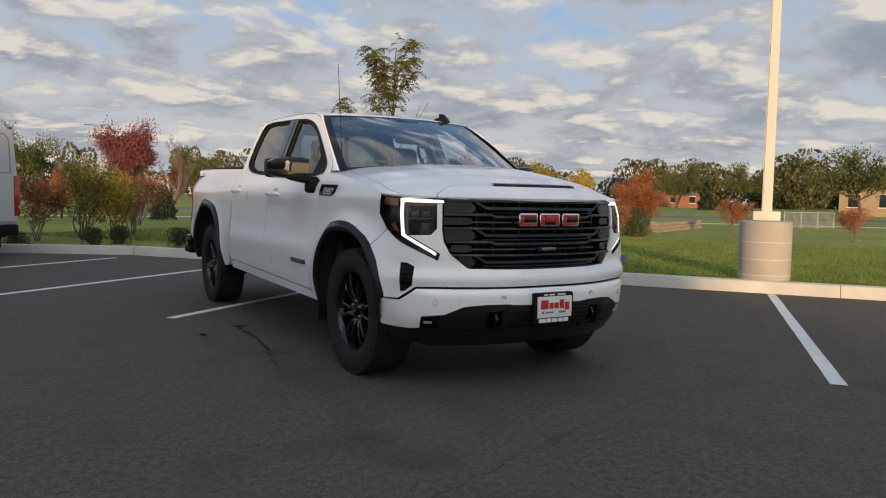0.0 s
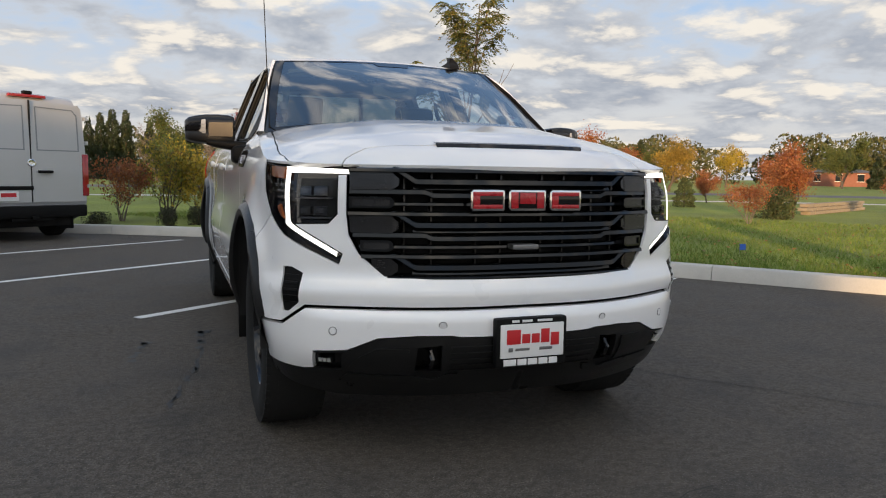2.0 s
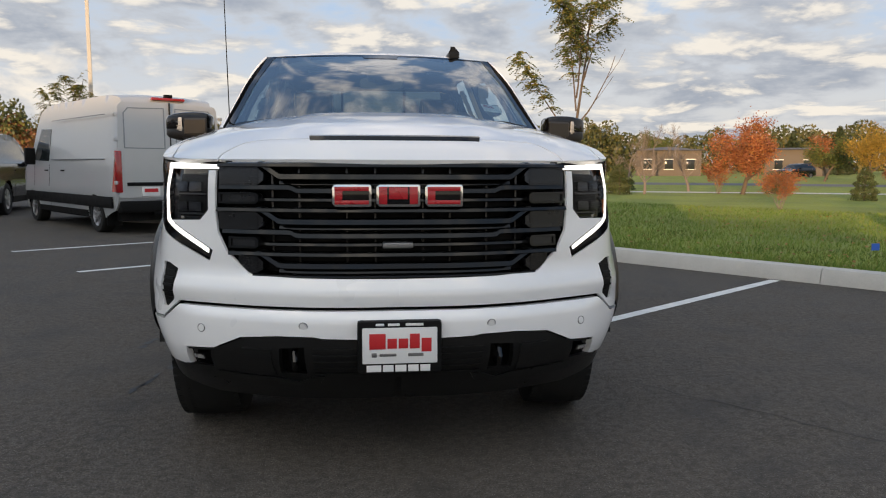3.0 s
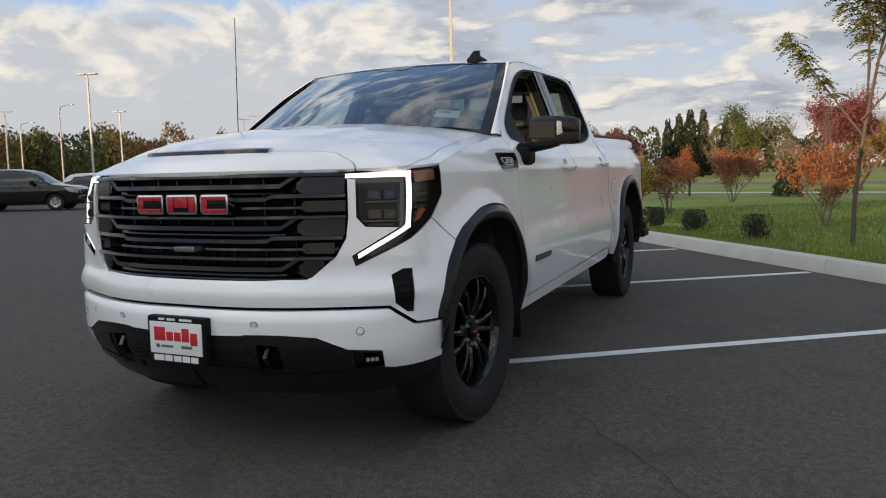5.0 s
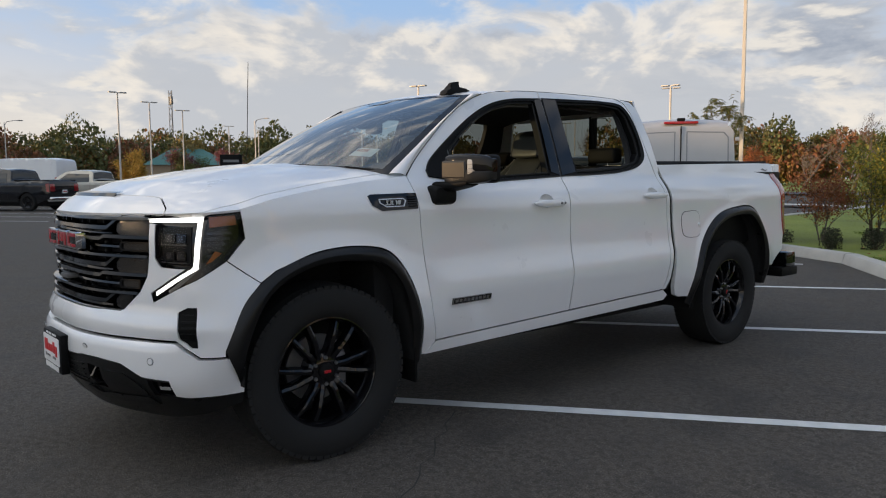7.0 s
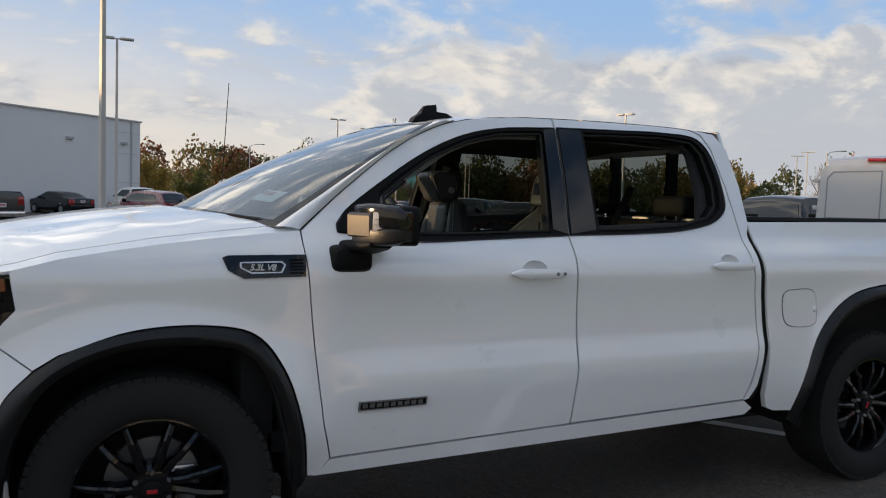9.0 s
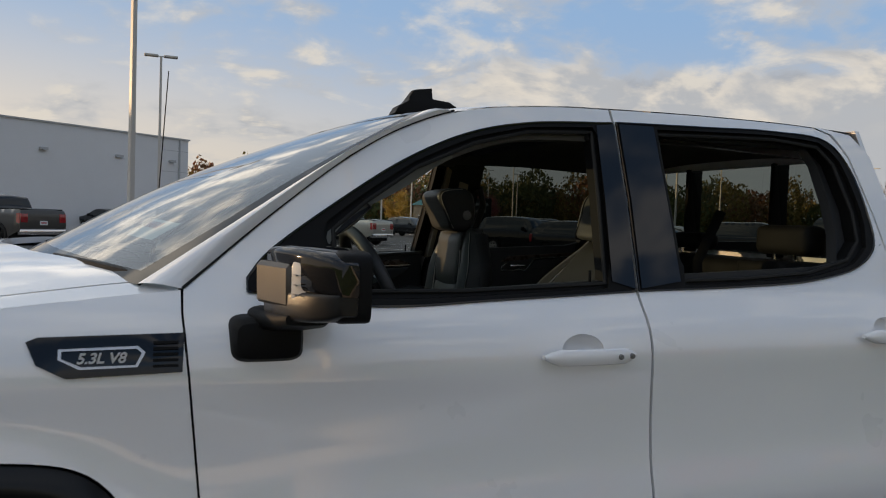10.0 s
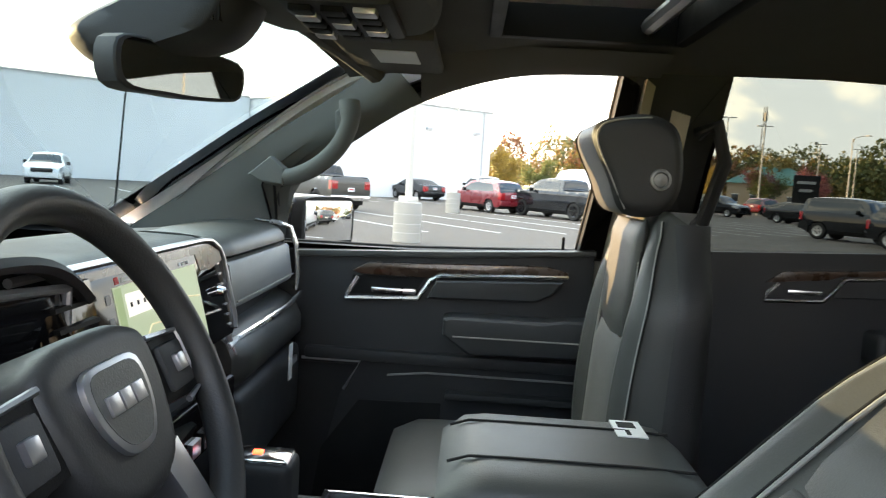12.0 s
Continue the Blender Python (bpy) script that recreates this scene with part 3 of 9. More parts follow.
def grille_edge(z):
    return float(np.interp(z, [.755, .767, .85, .92, 1.0, 1.18], [-1.06, -1.018, -.918, -.878, -.868, -.868]))


def across(x):
    """The place along the outline at a distance x from the middle of the front."""
    return float(np.interp(x, CURVE[:200, 0], ARC[:200]))


def front_bar(z, h, u1, d0, d1, rise=0.0, u_step=None, u_wide=.05):
    """A bar across the grille; its ends beyond u_step rise by some height."""
    us = np.linspace(U0, u1, 44)
    rows = []
    for k in (-1, 1):
        for u in (us[::-1] if k < 0 else us[1:]):
            dz = rise * float(np.clip((u - u_step) / u_wide, 0, 1)) if u_step else 0
            rows.append([sp(u, z + dz + a, b, k) for a, b in ((-h / 2, d0), (-h / 2, d1 - .004), (-h / 2 + .003, d1), (h / 2 - .004, d1 - .003), (h / 2, d1 - .010), (h / 2, d0))])
    bm = surface(rows, close=True)
    bmesh.ops.recalc_face_normals(bm, faces=bm.faces)
    return bm


BLOCK_BLACK = surf("grille_block_black", (.006, .006, .007), .26, spec=.5, var=.2, scale=10, fine=300)
for z in (1.170, 1.007, .847):
    e = grille_edge(z - .03) - .008
    part("grille_bar", front_bar(z - .003, .018, grille_edge(z) - .008, -.05, .006), BAR_BLACK, grille)
    part("grille_bar", front_bar(z - .045, .024, across(.515), -.06, .002, .043, across(.43), .07), BAR_BLACK, grille)
    part("grille_bar", front_bar(z - .068, .020, across(.44), -.075, -.026), BAR_BLACK, grille)
    part("grille_bar", front_bar(z - .096, .022, grille_edge(z - .096) - .010, -.06, -.008, .012, across(.37), .022), BAR_BLACK, grille)
    if z > .9:
        part("grille_bar", front_bar(z - .130, .016, grille_edge(z - .130) - .010, -.07, -.030), BAR_BLACK, grille)
    for s in (False, True):
        # ribbed end block, then a flat block with a raised ring
        bm = sheet([(e, z - .006), (across(.525), z - .006), (across(.492), z - .034), (across(.492), z - .060), (across(.515), z - .076), (e - .006, z - .076)], raised(-.006), (), .04, .05, s)
        for j in range(9):
            zz = z - .070 + j * .0068
            sheet([(e - .012, zz), (across(.512), zz), (across(.512), zz + .003), (e - .012, zz + .003)], raised(-.002), (), .08, .005, s, bm)
        part("grille_block", bm, BLOCK_BLACK, grille, "ribbed black grille end block")
        if z > .9:
            q = min(grille_edge(z - .15), grille_edge(z - .10)) - .010
            ring_o = [(q, z - .104), (across(.522), z - .104), (across(.510), z - .114), (across(.510), z - .136), (across(.522), z - .146), (q, z - .146)]
            ring_i = [(q - .010, z - .112), (across(.528), z - .112), (across(.522), z - .118), (across(.522), z - .132), (across(.528), z - .138), (q - .010, z - .138)]
            part("grille_block", sheet(ring_o, raised(-.012), (), .04, .05, s), BLOCK_BLACK, grille)
            part("block_ring", sheet(ring_o, raised(-.006), [ring_i], .04, .008, s), BAR_BLACK, grille)
part("grille_bar", front_bar(.766, .012, -1.03, -.06, .002), BAR_BLACK, grille)
for x in (-.475, -.37, -.187, -.08, .096, .20, .35, .475):
    u = across(abs(x))
    a = sp(u, .95, -.052, 1 if x > 0 else -1)
    part("grille_rib", boxes((a.x - .004, a.x + .004, a.y - .004, a.y + .03, .77 if abs(x) < .45 else .80, 1.165), bevel=.001), BLOCK_BLACK, grille)
part("front_camera", boxes((-.055, .055, -.915, -.86, .868, .888)), STEEL, grille, "small grey sensor housing")

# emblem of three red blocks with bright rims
emblem = None
for i, (x0, x1) in enumerate(((-.235, -.095), (-.078, .080), (.097, .235))):
    y = -.905
    out = [(x0 + .012, 1.018), (x1 - .004, 1.018), (x1, 1.024), (x1, 1.092), (x1 - .006, 1.098), (x0 + .010, 1.098), (x0, 1.088), (x0, 1.030)]
    bm = prism(out, lambda a, b, d: (a, y - d, b), -.03, .012, .003)
    rim = part("emblem", bm, CHROME, grille, "bright-rimmed red emblem block")
    g = .009
    bars = [(x0 + g, x1 - g, 1.075, 1.090), (x0 + g, x1 - g, 1.027, 1.042), (x0 + g, x0 + g + .028, 1.04, 1.077)]
    if i == 1:
        bars = [(x0 + g, x0 + g + .03, 1.027, 1.090), (x1 - g - .03, x1 - g, 1.027, 1.090), (x0 + .045, x1 - .045, 1.045, 1.088)]
    part("emblem_face", boxes(*[(a, b, y - .0155, y - .006, c, d) for a, b, c, d in bars], bevel=.0015), BADGE_RED, rim)
    part("emblem_inset", boxes((x0 + g, x1 - g, y - .0135, y - .006, 1.027, 1.09), bevel=.001), GLOSS_BLACK, rim)

# headlamps
for s in (False, True):
    k = -1 if s else 1
    hl = part("headlamp", sheet(LAMP_HOLE, raised(-.045), (), .04, .0, s), GLOSS_BLACK, truck, "dark headlamp with bright angular light strip")
    rim = sheet(LAMP_HOLE, raised(-.001), (), .05, .045, s)
    bmesh.ops.delete(rim, geom=[f for f in rim.faces if len(f.verts) == 3], context="FACES")
    part("headlamp_rim", rim, GLOSS_BLACK, hl)
    drl = [(-.888, 1.167), (-.604, 1.176), (-.609, 1.145), (-.627, .956), (-.833, .838), (-.836, .855), (-.656, .958), (-.646, .970), (-.631, 1.153), (-.888, 1.151)]
    part("light_strip", sheet(drl, raised(-.008), (), .03, .004, s), LED, hl, "lit white light strip")
    LAMP = [(-.822, 1.128), (-.672, 1.132), (-.672, .985), (-.685, .972), (-.79, .972), (-.822, 1.003)]
    part("lamp_unit", sheet(LAMP, raised(-.035), (), .05, .01, s), DARK, hl)
    for z in (1.085, 1.010):
        part("lamp_shelf", sheet([(-.815, z - .030), (-.678, z - .030), (-.678, z - .024), (-.815, z - .024)], raised(-.012), (), .06, .02, s), PROJECTOR, hl)
        for u, w in ((-.705, .022), (-.765, .026)):
            part("projector", sheet([(u - w, z - .018), (u + w, z - .018), (u + w, z + .018), (u - w, z + .018)], raised(-.018), (), .06, .012, s), GLOSS_BLACK, hl)
            part("projector_lens", sheet([(u - w * .6, z - .010), (u + w * .6, z - .010), (u + w * .6, z + .010), (u - w * .6, z + .010)], raised(-.014), (), .06, .006, s), PROJECTOR, hl)
    part("lamp_lens", sheet(LAMP, raised(-.004), (), .05, .0, s), LENS, hl)
    part("side_reflector", sheet([(-.585, 1.175), (-.465, 1.180), (-.46, 1.14), (-.58, 1.13)], raised(-.018), (), .05, .01, s), AMBER, hl, "amber side reflector")
    part("side_reflector", sheet([(-.60, .975), (-.575, .985), (-.53, 1.02), (-.56, 1.03)], raised(-.018), (), .05, .01, s), AMBER, hl)
    bm = bmesh.new()
    for j in range(6):
        z = 1.10 - j * .024
        sheet([(-.595, z), (-.48 + j * -.012, z), (-.48 - j * .012, z + .012), (-.595, z + .012)], raised(-.026), (), .06, .012, s, bm)
    part("reflector_ribs", bm, PROJECTOR, hl)
    part("headlamp_lens", sheet([(-.598, 1.178), (-.447, 1.20), (-.43, 1.082), (-.515, .994), (-.62, .925), (-.61, .97)], raised(-.002), (), .04, .0, s), LENS, hl)

# fenders, hood
TOP_U = [-.66, -.56, -.445, -.3, 0, .36, .505]
TOP_Z = [1.190, 1.196, 1.205, 1.243, 1.292, 1.333, 1.347]


def hood_fn(s, v, out=0.0):
    """Top of the front: s from flank to flank, v from the front edge to the screen."""
    s, v = np.asarray(s, float), np.asarray(v, float)
    a = np.abs(s)
    uB = -.66 + 1.165 * v
    zB = np.interp(uB, TOP_U, TOP_Z)
    B = skin(uB, zB)
    xf = a * .838
    yf = np.interp(xf, CURVE[:200, 0], CURVE[:200, 1]) + .012
    yb = .06 + .44 * a ** 2.2
    y0 = yf + v * (yb - yf)
    w = a ** 3
    y = y0 * (1 - w) + B[..., 1] * w
    x = np.sign(s) * a * (.838 + (B[..., 0] - .838) * ramp01(0, .25, v))
    x = np.where(a > .8, np.sign(s) * (np.abs(x) * (1 - w) + a * B[..., 0] * w), x)
    zc = np.interp(v, HV, HZ)
    z = zc - (zc - zB) * a ** 4.5 + .010 * (1 - ramp01(.38, .52, a)) * ramp01(.12, .3, v)
    n = np.stack([0.25 * s * a, -0.35 * (1 - v), np.ones_like(s)], -1)
    n /= np.linalg.norm(n, axis=-1)[..., None]
    return np.stack([x, y, z], -1) + n * np.asarray(out)[..., None] if np.ndim(out) else np.stack([x, y, z], -1) + n * out


HV = np.linspace(0, 1, 60)
HZ = np.interp(HV, [0, .02, .05, .09, .13, .3, .6, .85, 1], [1.182, 1.205, 1.236, 1.258, 1.270, 1.318, 1.368, 1.400, 1.412])
_k = np.exp(-np.linspace(-2, 2, 5) ** 2)
_k /= _k.sum()
HZ = np.convolve(np.pad(HZ, 2, "edge"), _k, "valid")
brow = [(-.80, .0), (.80, .0), (.775, .03), (.66, .098), (.60, .112), (.37, .112), (.35, .094), (.17, .094), (.15, .103), (-.15, .103), (-.17, .094), (-.35, .094), (-.37, .112), (-.60, .112), (-.66, .098), (-.775, .03)]
hood_line = [(-.996, .0), (-.806, .0), (-.781, .032), (-.668, .101), (-.60, .117), (.60, .117), (.668, .101), (.781, .032), (.806, .0), (.996, .0), (.985, .05), (.945, .14), (.93, .3), (.925, .6), (.918, .935), (.6, .958), (.0, .968), (-.6, .958), (-.918, .935), (-.925, .6), (-.93, .3), (-.945, .14), (-.985, .05)]
hood = part("hood", sheet(hood_line, hood_fn, (), .03, .02), PAINT, truck)
part("hood_brow", sheet(brow, hood_fn, (), .025, .02), PAINT, hood)
part("hood_slit", sheet([(-.36, .088), (.36, .088), (.38, .125), (-.38, .125)], lambda a, b, o=0.0: hood_fn(a, b, o - .014), (), .03, .0), GLOSS_BLACK, hood)
us = np.linspace(-.37, .37, 24)
lo_, hi_ = hood_fn(us, np.full(24, .096)), hood_fn(us, np.full(24, .118))
bm = surface([[Vector(p) + Vector((0, -.004, -.004)) for p in lo_], [Vector(p) + Vector((0, -.012, .008)) for p in hi_], [Vector(p) + Vector((0, .02, .014)) for p in hi_]])
bmesh.ops.recalc_face_normals(bm, faces=bm.faces)
part("hood_intake", bm, GLOSS_BLACK, hood, "black intake slot across the hood")
part("hood_seam", sheet([(-1, -.0), (1, -.0), (1, .9), (-1, .9)], lambda a, b, o=0.0: hood_fn(a, b, o - .02), (), .06, .0), DARK, hood)
ftop = [(1.0, .0), (1.0, 1.0), (.926, 1.0), (.931, .6), (.936, .3), (.951, .14), (.991, .05), (.999, .0)]
fender_line = [(.565, .425), (.617, .487), (.583, .63), (.552, .89), (.525, 1.17), (.510, 1.30), (.509, 1.347), (.36, 1.334), (.18, 1.315), (0, 1.293), (-.15, 1.27), (-.3, 1.244), (-.445, 1.206), (-.426, 1.08), (-.508, .988), (-.372, .889)] + _f([(-.30, .935), (-.08, 1.005), (.17, 1.015), (.335, .975), (.437, .85), (.505, .65), (.54, .425)])
for s in (False, True):
    k = -1 if s else 1
    bm = sheet(fender_line, skin, (), .035, .014, s)
    sheet([(a * k, b) for a, b in ftop], hood_fn, (), .03, .01, False, bm)
    bmesh.ops.remove_doubles(bm, verts=bm.verts, dist=.003)
    fender = part("fender", bm, PAINT, truck)
    VENT = [(.215, 1.25), (.235, 1.258), (.517, 1.262), (.514, 1.182), (.29, 1.176), (.235, 1.205)]
    vent = part("fender_vent", sheet(VENT, raised(.006), (), .05, .014, s), GLOSS_BLACK, fender, "gloss black fender vent with engine badge")
    plate = [(.275, 1.235), (.425, 1.238), (.44, 1.225), (.425, 1.196), (.315, 1.194), (.275, 1.215)]
    part("vent_frame", sheet(plate, raised(.009), [[(.281, 1.231), (.423, 1.233), (.433, 1.224), (.421, 1.2), (.318, 1.199), (.281, 1.216)]], .05, .006, s), BADGE_SILVER, vent)
    for j in range(5):
        z = 1.194 + j * .012
        part("vent_fin", sheet([(.455, z), (.505, z), (.505, z + .005), (.455, z + .005)], raised(.010), (), .05, .006, s), BLACK_PLASTIC, vent)
    p = sp(.355, 1.215, .0095, k)
    m = Matrix.Translation(p) @ Matrix(((0, 0, k, 0), (k, 0, 0, 0), (0, 1, 0, 0), (0, 0, 0, 1)))
    lettering("5.3L V8", .030, .0015, BADGE_SILVER, m, vent, "engine_badge", 1.0, 0.25, .0008)
    # wheel-arch trims
    for out, inn in ((ARCH_F, ARCH_FI), (ARCH_R, ARCH_RI)):
        o, i = _f(out), _f(inn)
        rows = []
        for a in np.linspace(0, 1, 6):
            bulge = (-.004, .016, .022, .018, .006, -.05)[int(round(a * 5))]
            q = min(a / .8, 1)
            oo, ii = np.array(o), np.array(i)
            mid = oo * (1 - q) + ii * q
            pts = skin(mid[:, 0], mid[:, 1], bulge)
            rows.append([Vector((p[0] * k, p[1], p[2])) for p in pts])
        bm = surface(rows)
        bmesh.ops.recalc_face_normals(bm, faces=bm.faces)
        part("wheel_arch_trim", bm, GUARD_PLASTIC, truck, "matt black wheel-arch trim")
        # inner liner
        rows = [[Vector((k * x, q[0], q[1])) for q in i] for x in (.96, .80, .55)]
        bm = surface(rows)
        yc = float(np.mean([q[0] for q in i]))
        box(bm, min(k * .50, k * .55), max(k * .50, k * .55), yc - .6, yc + .6, .35, 1.12)
        part("wheel_liner", bm, DARK, truck)
    part("mud_flap", boxes((min(k * .78, k * .965), max(k * .78, k * .965), .475, .492, .29, .56), bevel=.005), BLACK_PLASTIC, truck)

# doors
ROOFLINE = [(.515, 1.35), (.59, 1.413), (.73, 1.533), (.92, 1.68), (1.07, 1.768), (1.26, 1.837), (1.52, 1.872), (1.75, 1.884), (2.1, 1.894), (2.45, 1.896), (2.62, 1.890)]
ROOF = _f(ROOFLINE)
roof_z = lambda u: float(np.interp(u, [p[0] for p in ROOF], [p[1] for p in ROOF]))
fd = [(.622, .492), (.588, .63), (.557, .89), (.53, 1.17), (.515, 1.30)] + [(u, z - .004) for u, z in ROOF if u < 1.735] + [(1.743, 1.879), (1.735, 1.6), (1.712, 1.34), (1.717, 1.09), (1.717, .77), (1.70, .523)]
rd = [(1.710, .525), (2.72, .55), (2.757, .63), (2.797, .81), (2.773, 1.14), (2.745, 1.36), (2.725, 1.6), (2.69, 1.79), (2.64, 1.865), (2.58, 1.888)] + [(u, z - .004) for u, z in ROOF[::-1] if 1.76 < u < 2.55] + [(1.752, 1.88), (1.744, 1.6), (1.721, 1.34), (1.726, 1.09), (1.726, .77)]
DLO_F = _f([(.655, 1.345), (.95, 1.312), (1.3, 1.325), (1.71, 1.345)]) + [(1.735, 1.6), (1.742, 1.836)] + _f([(1.742, 1.836), (1.45, 1.812), (1.26, 1.768), (1.07, 1.683), (.88, 1.562), (.70, 1.428), (.655, 1.375)])[1:]
DLO_R = _f([(1.722, 1.346), (2.1, 1.358), (2.39, 1.378), (2.60, 1.425), (2.685, 1.49), (2.70, 1.60), (2.675, 1.76), (2.61, 1.838), (2.39, 1.858), (2.1, 1.850), (1.755, 1.838)]) + [(1.745, 1.6)]
GLASS_F = [(.866, 1.343), (1.2, 1.345), (1.622, 1.364), (1.650, 1.6), (1.668, 1.802), (1.45, 1.787), (1.28, 1.742), (1.10, 1.662), (.955, 1.565), (.866, 1.492)]
GLASS_R = [(1.885, 1.372), (2.1, 1.378), (2.38, 1.398), (2.56, 1.440), (2.63, 1.50), (2.645, 1.60), (2.622, 1.76), (2.57, 1.818), (2.38, 1.832), (2.1, 1.822), (1.905, 1.812), (1.895, 1.6)]


FRAME_BLACK = surf("window_frame_black", (.006, .006, .006), .55, spec=.12, var=.15, scale=12, fine=400)


def door(line, dlo, opening, name, handle_u, handle_z, s, front):
    k = -1 if s else 1
    hole = [(a, b) for a, b in opening]
    c = np.mean(np.array(dlo), 0)
    wide_ = [tuple(c + (np.array(p) - c) * .985) for p in dlo]
    u, z = handle_u, handle_z
    cup = [(u - .012 + .062 * math.cos(a), z + .014 + .040 * math.sin(a)) for a in np.linspace(0, 2 * math.pi, 28, endpoint=False)]
    d = part(name, sheet(line, skin, [wide_, cup], .035, .035, s), PAINT, truck)
    rim_ = dense(dlo, .01)
    step_ = []
    for p in dense(hole, .06):
        near_ = rim_[np.argmin(np.linalg.norm(rim_ - p, axis=1))]
        step_.append(tuple(p + (near_ - p) * .52))
    part("window_trim", sheet(dlo, raised(.004), [step_], .03, .016, s), BLACK_PLASTIC, d, "matt black window trim")
    part("window_frame", sheet([tuple(p + (np.array(q) - p) * 1.06) for p, q in zip(dense(hole, .06), step_)], raised(-.013), [hole], .03, .045, s), FRAME_BLACK, d)
    lips = [(rim_, .0035, .004, GLOSS_BLACK, "trim_edge"), (dense(hole, .03), .006, -.010, RUBBER, "window_seal")]
    for line_, rad_, out_, mat_, name_ in lips:
        p3 = skin(line_[:, 0], line_[:, 1], out_)
        p3 = [Vector((q[0] * k, q[1], q[2])) for q in p3]
        part(name_, tube(p3 + p3[:1], rad_, 6, False), mat_, d)
    if front:
        app = [(1.636, 1.372), (1.708, 1.352), (1.733, 1.6), (1.741, 1.832), (1.680, 1.824), (1.662, 1.6)]
    else:
        app = [(1.729, 1.352), (1.868, 1.372), (1.88, 1.6), (1.888, 1.836), (1.762, 1.834), (1.752, 1.6)]
    part("pillar_cover", sheet(app, raised(.008), (), .05, .005, s), GLOSS_BLACK, d, "gloss black pillar cover")
    # handle: a bar with rounded ends over a shallow cup
    bowl = lambda a, b, out=0.0: skin(a, b, out - .048 * np.sqrt(np.clip(1 - ((np.asarray(a) - u + .012) / .0625) ** 2 - ((np.asarray(b) - z - .014) / .0405) ** 2, 0, 1)))
    part("handle_cup", sheet(cup, bowl, (), .008, .0, s), PAINT, d)
    rows = []
    for i, a in enumerate(np.linspace(-1, 1, 15)):
        r = .021 * min(1, 3.2 * (1 - abs(a)) + .25)
        h = .034 - .020 * abs(a) ** 3
        c = sp(u + a * .137, z, h, k)
        n = (sp(u, z, .1, k) - sp(u, z, 0, k)).normalized()
        rows.append([c + n * (.010 * math.cos(b)) + Vector((0, 0, r * math.sin(b))) for b in np.linspace(0, 2 * math.pi, 12, endpoint=False)])
    bm = surface(rows, close=True)
    capped(bm)
    hd = part("door_handle", bm, PAINT, d, "white painted pull handle")
    if front:
        for q in (.075, .115):
            p = sp(u + q, z, .044 if q < .1 else .036, k)
            n = (sp(u, z, .1, k) - sp(u, z, 0, k)).normalized()
            bm = lathe([(-.004, .0075), (.001, .007), (.0015, .005), (.0005, .0045), (.001, .0002)], "z", 16)
            bmesh.ops.transform(bm, matrix=Matrix.Translation(p) @ n.to_track_quat("Z", "Y").to_matrix().to_4x4(), verts=bm.verts)
            part("key_lock", bm, STEEL, hd)
    return d


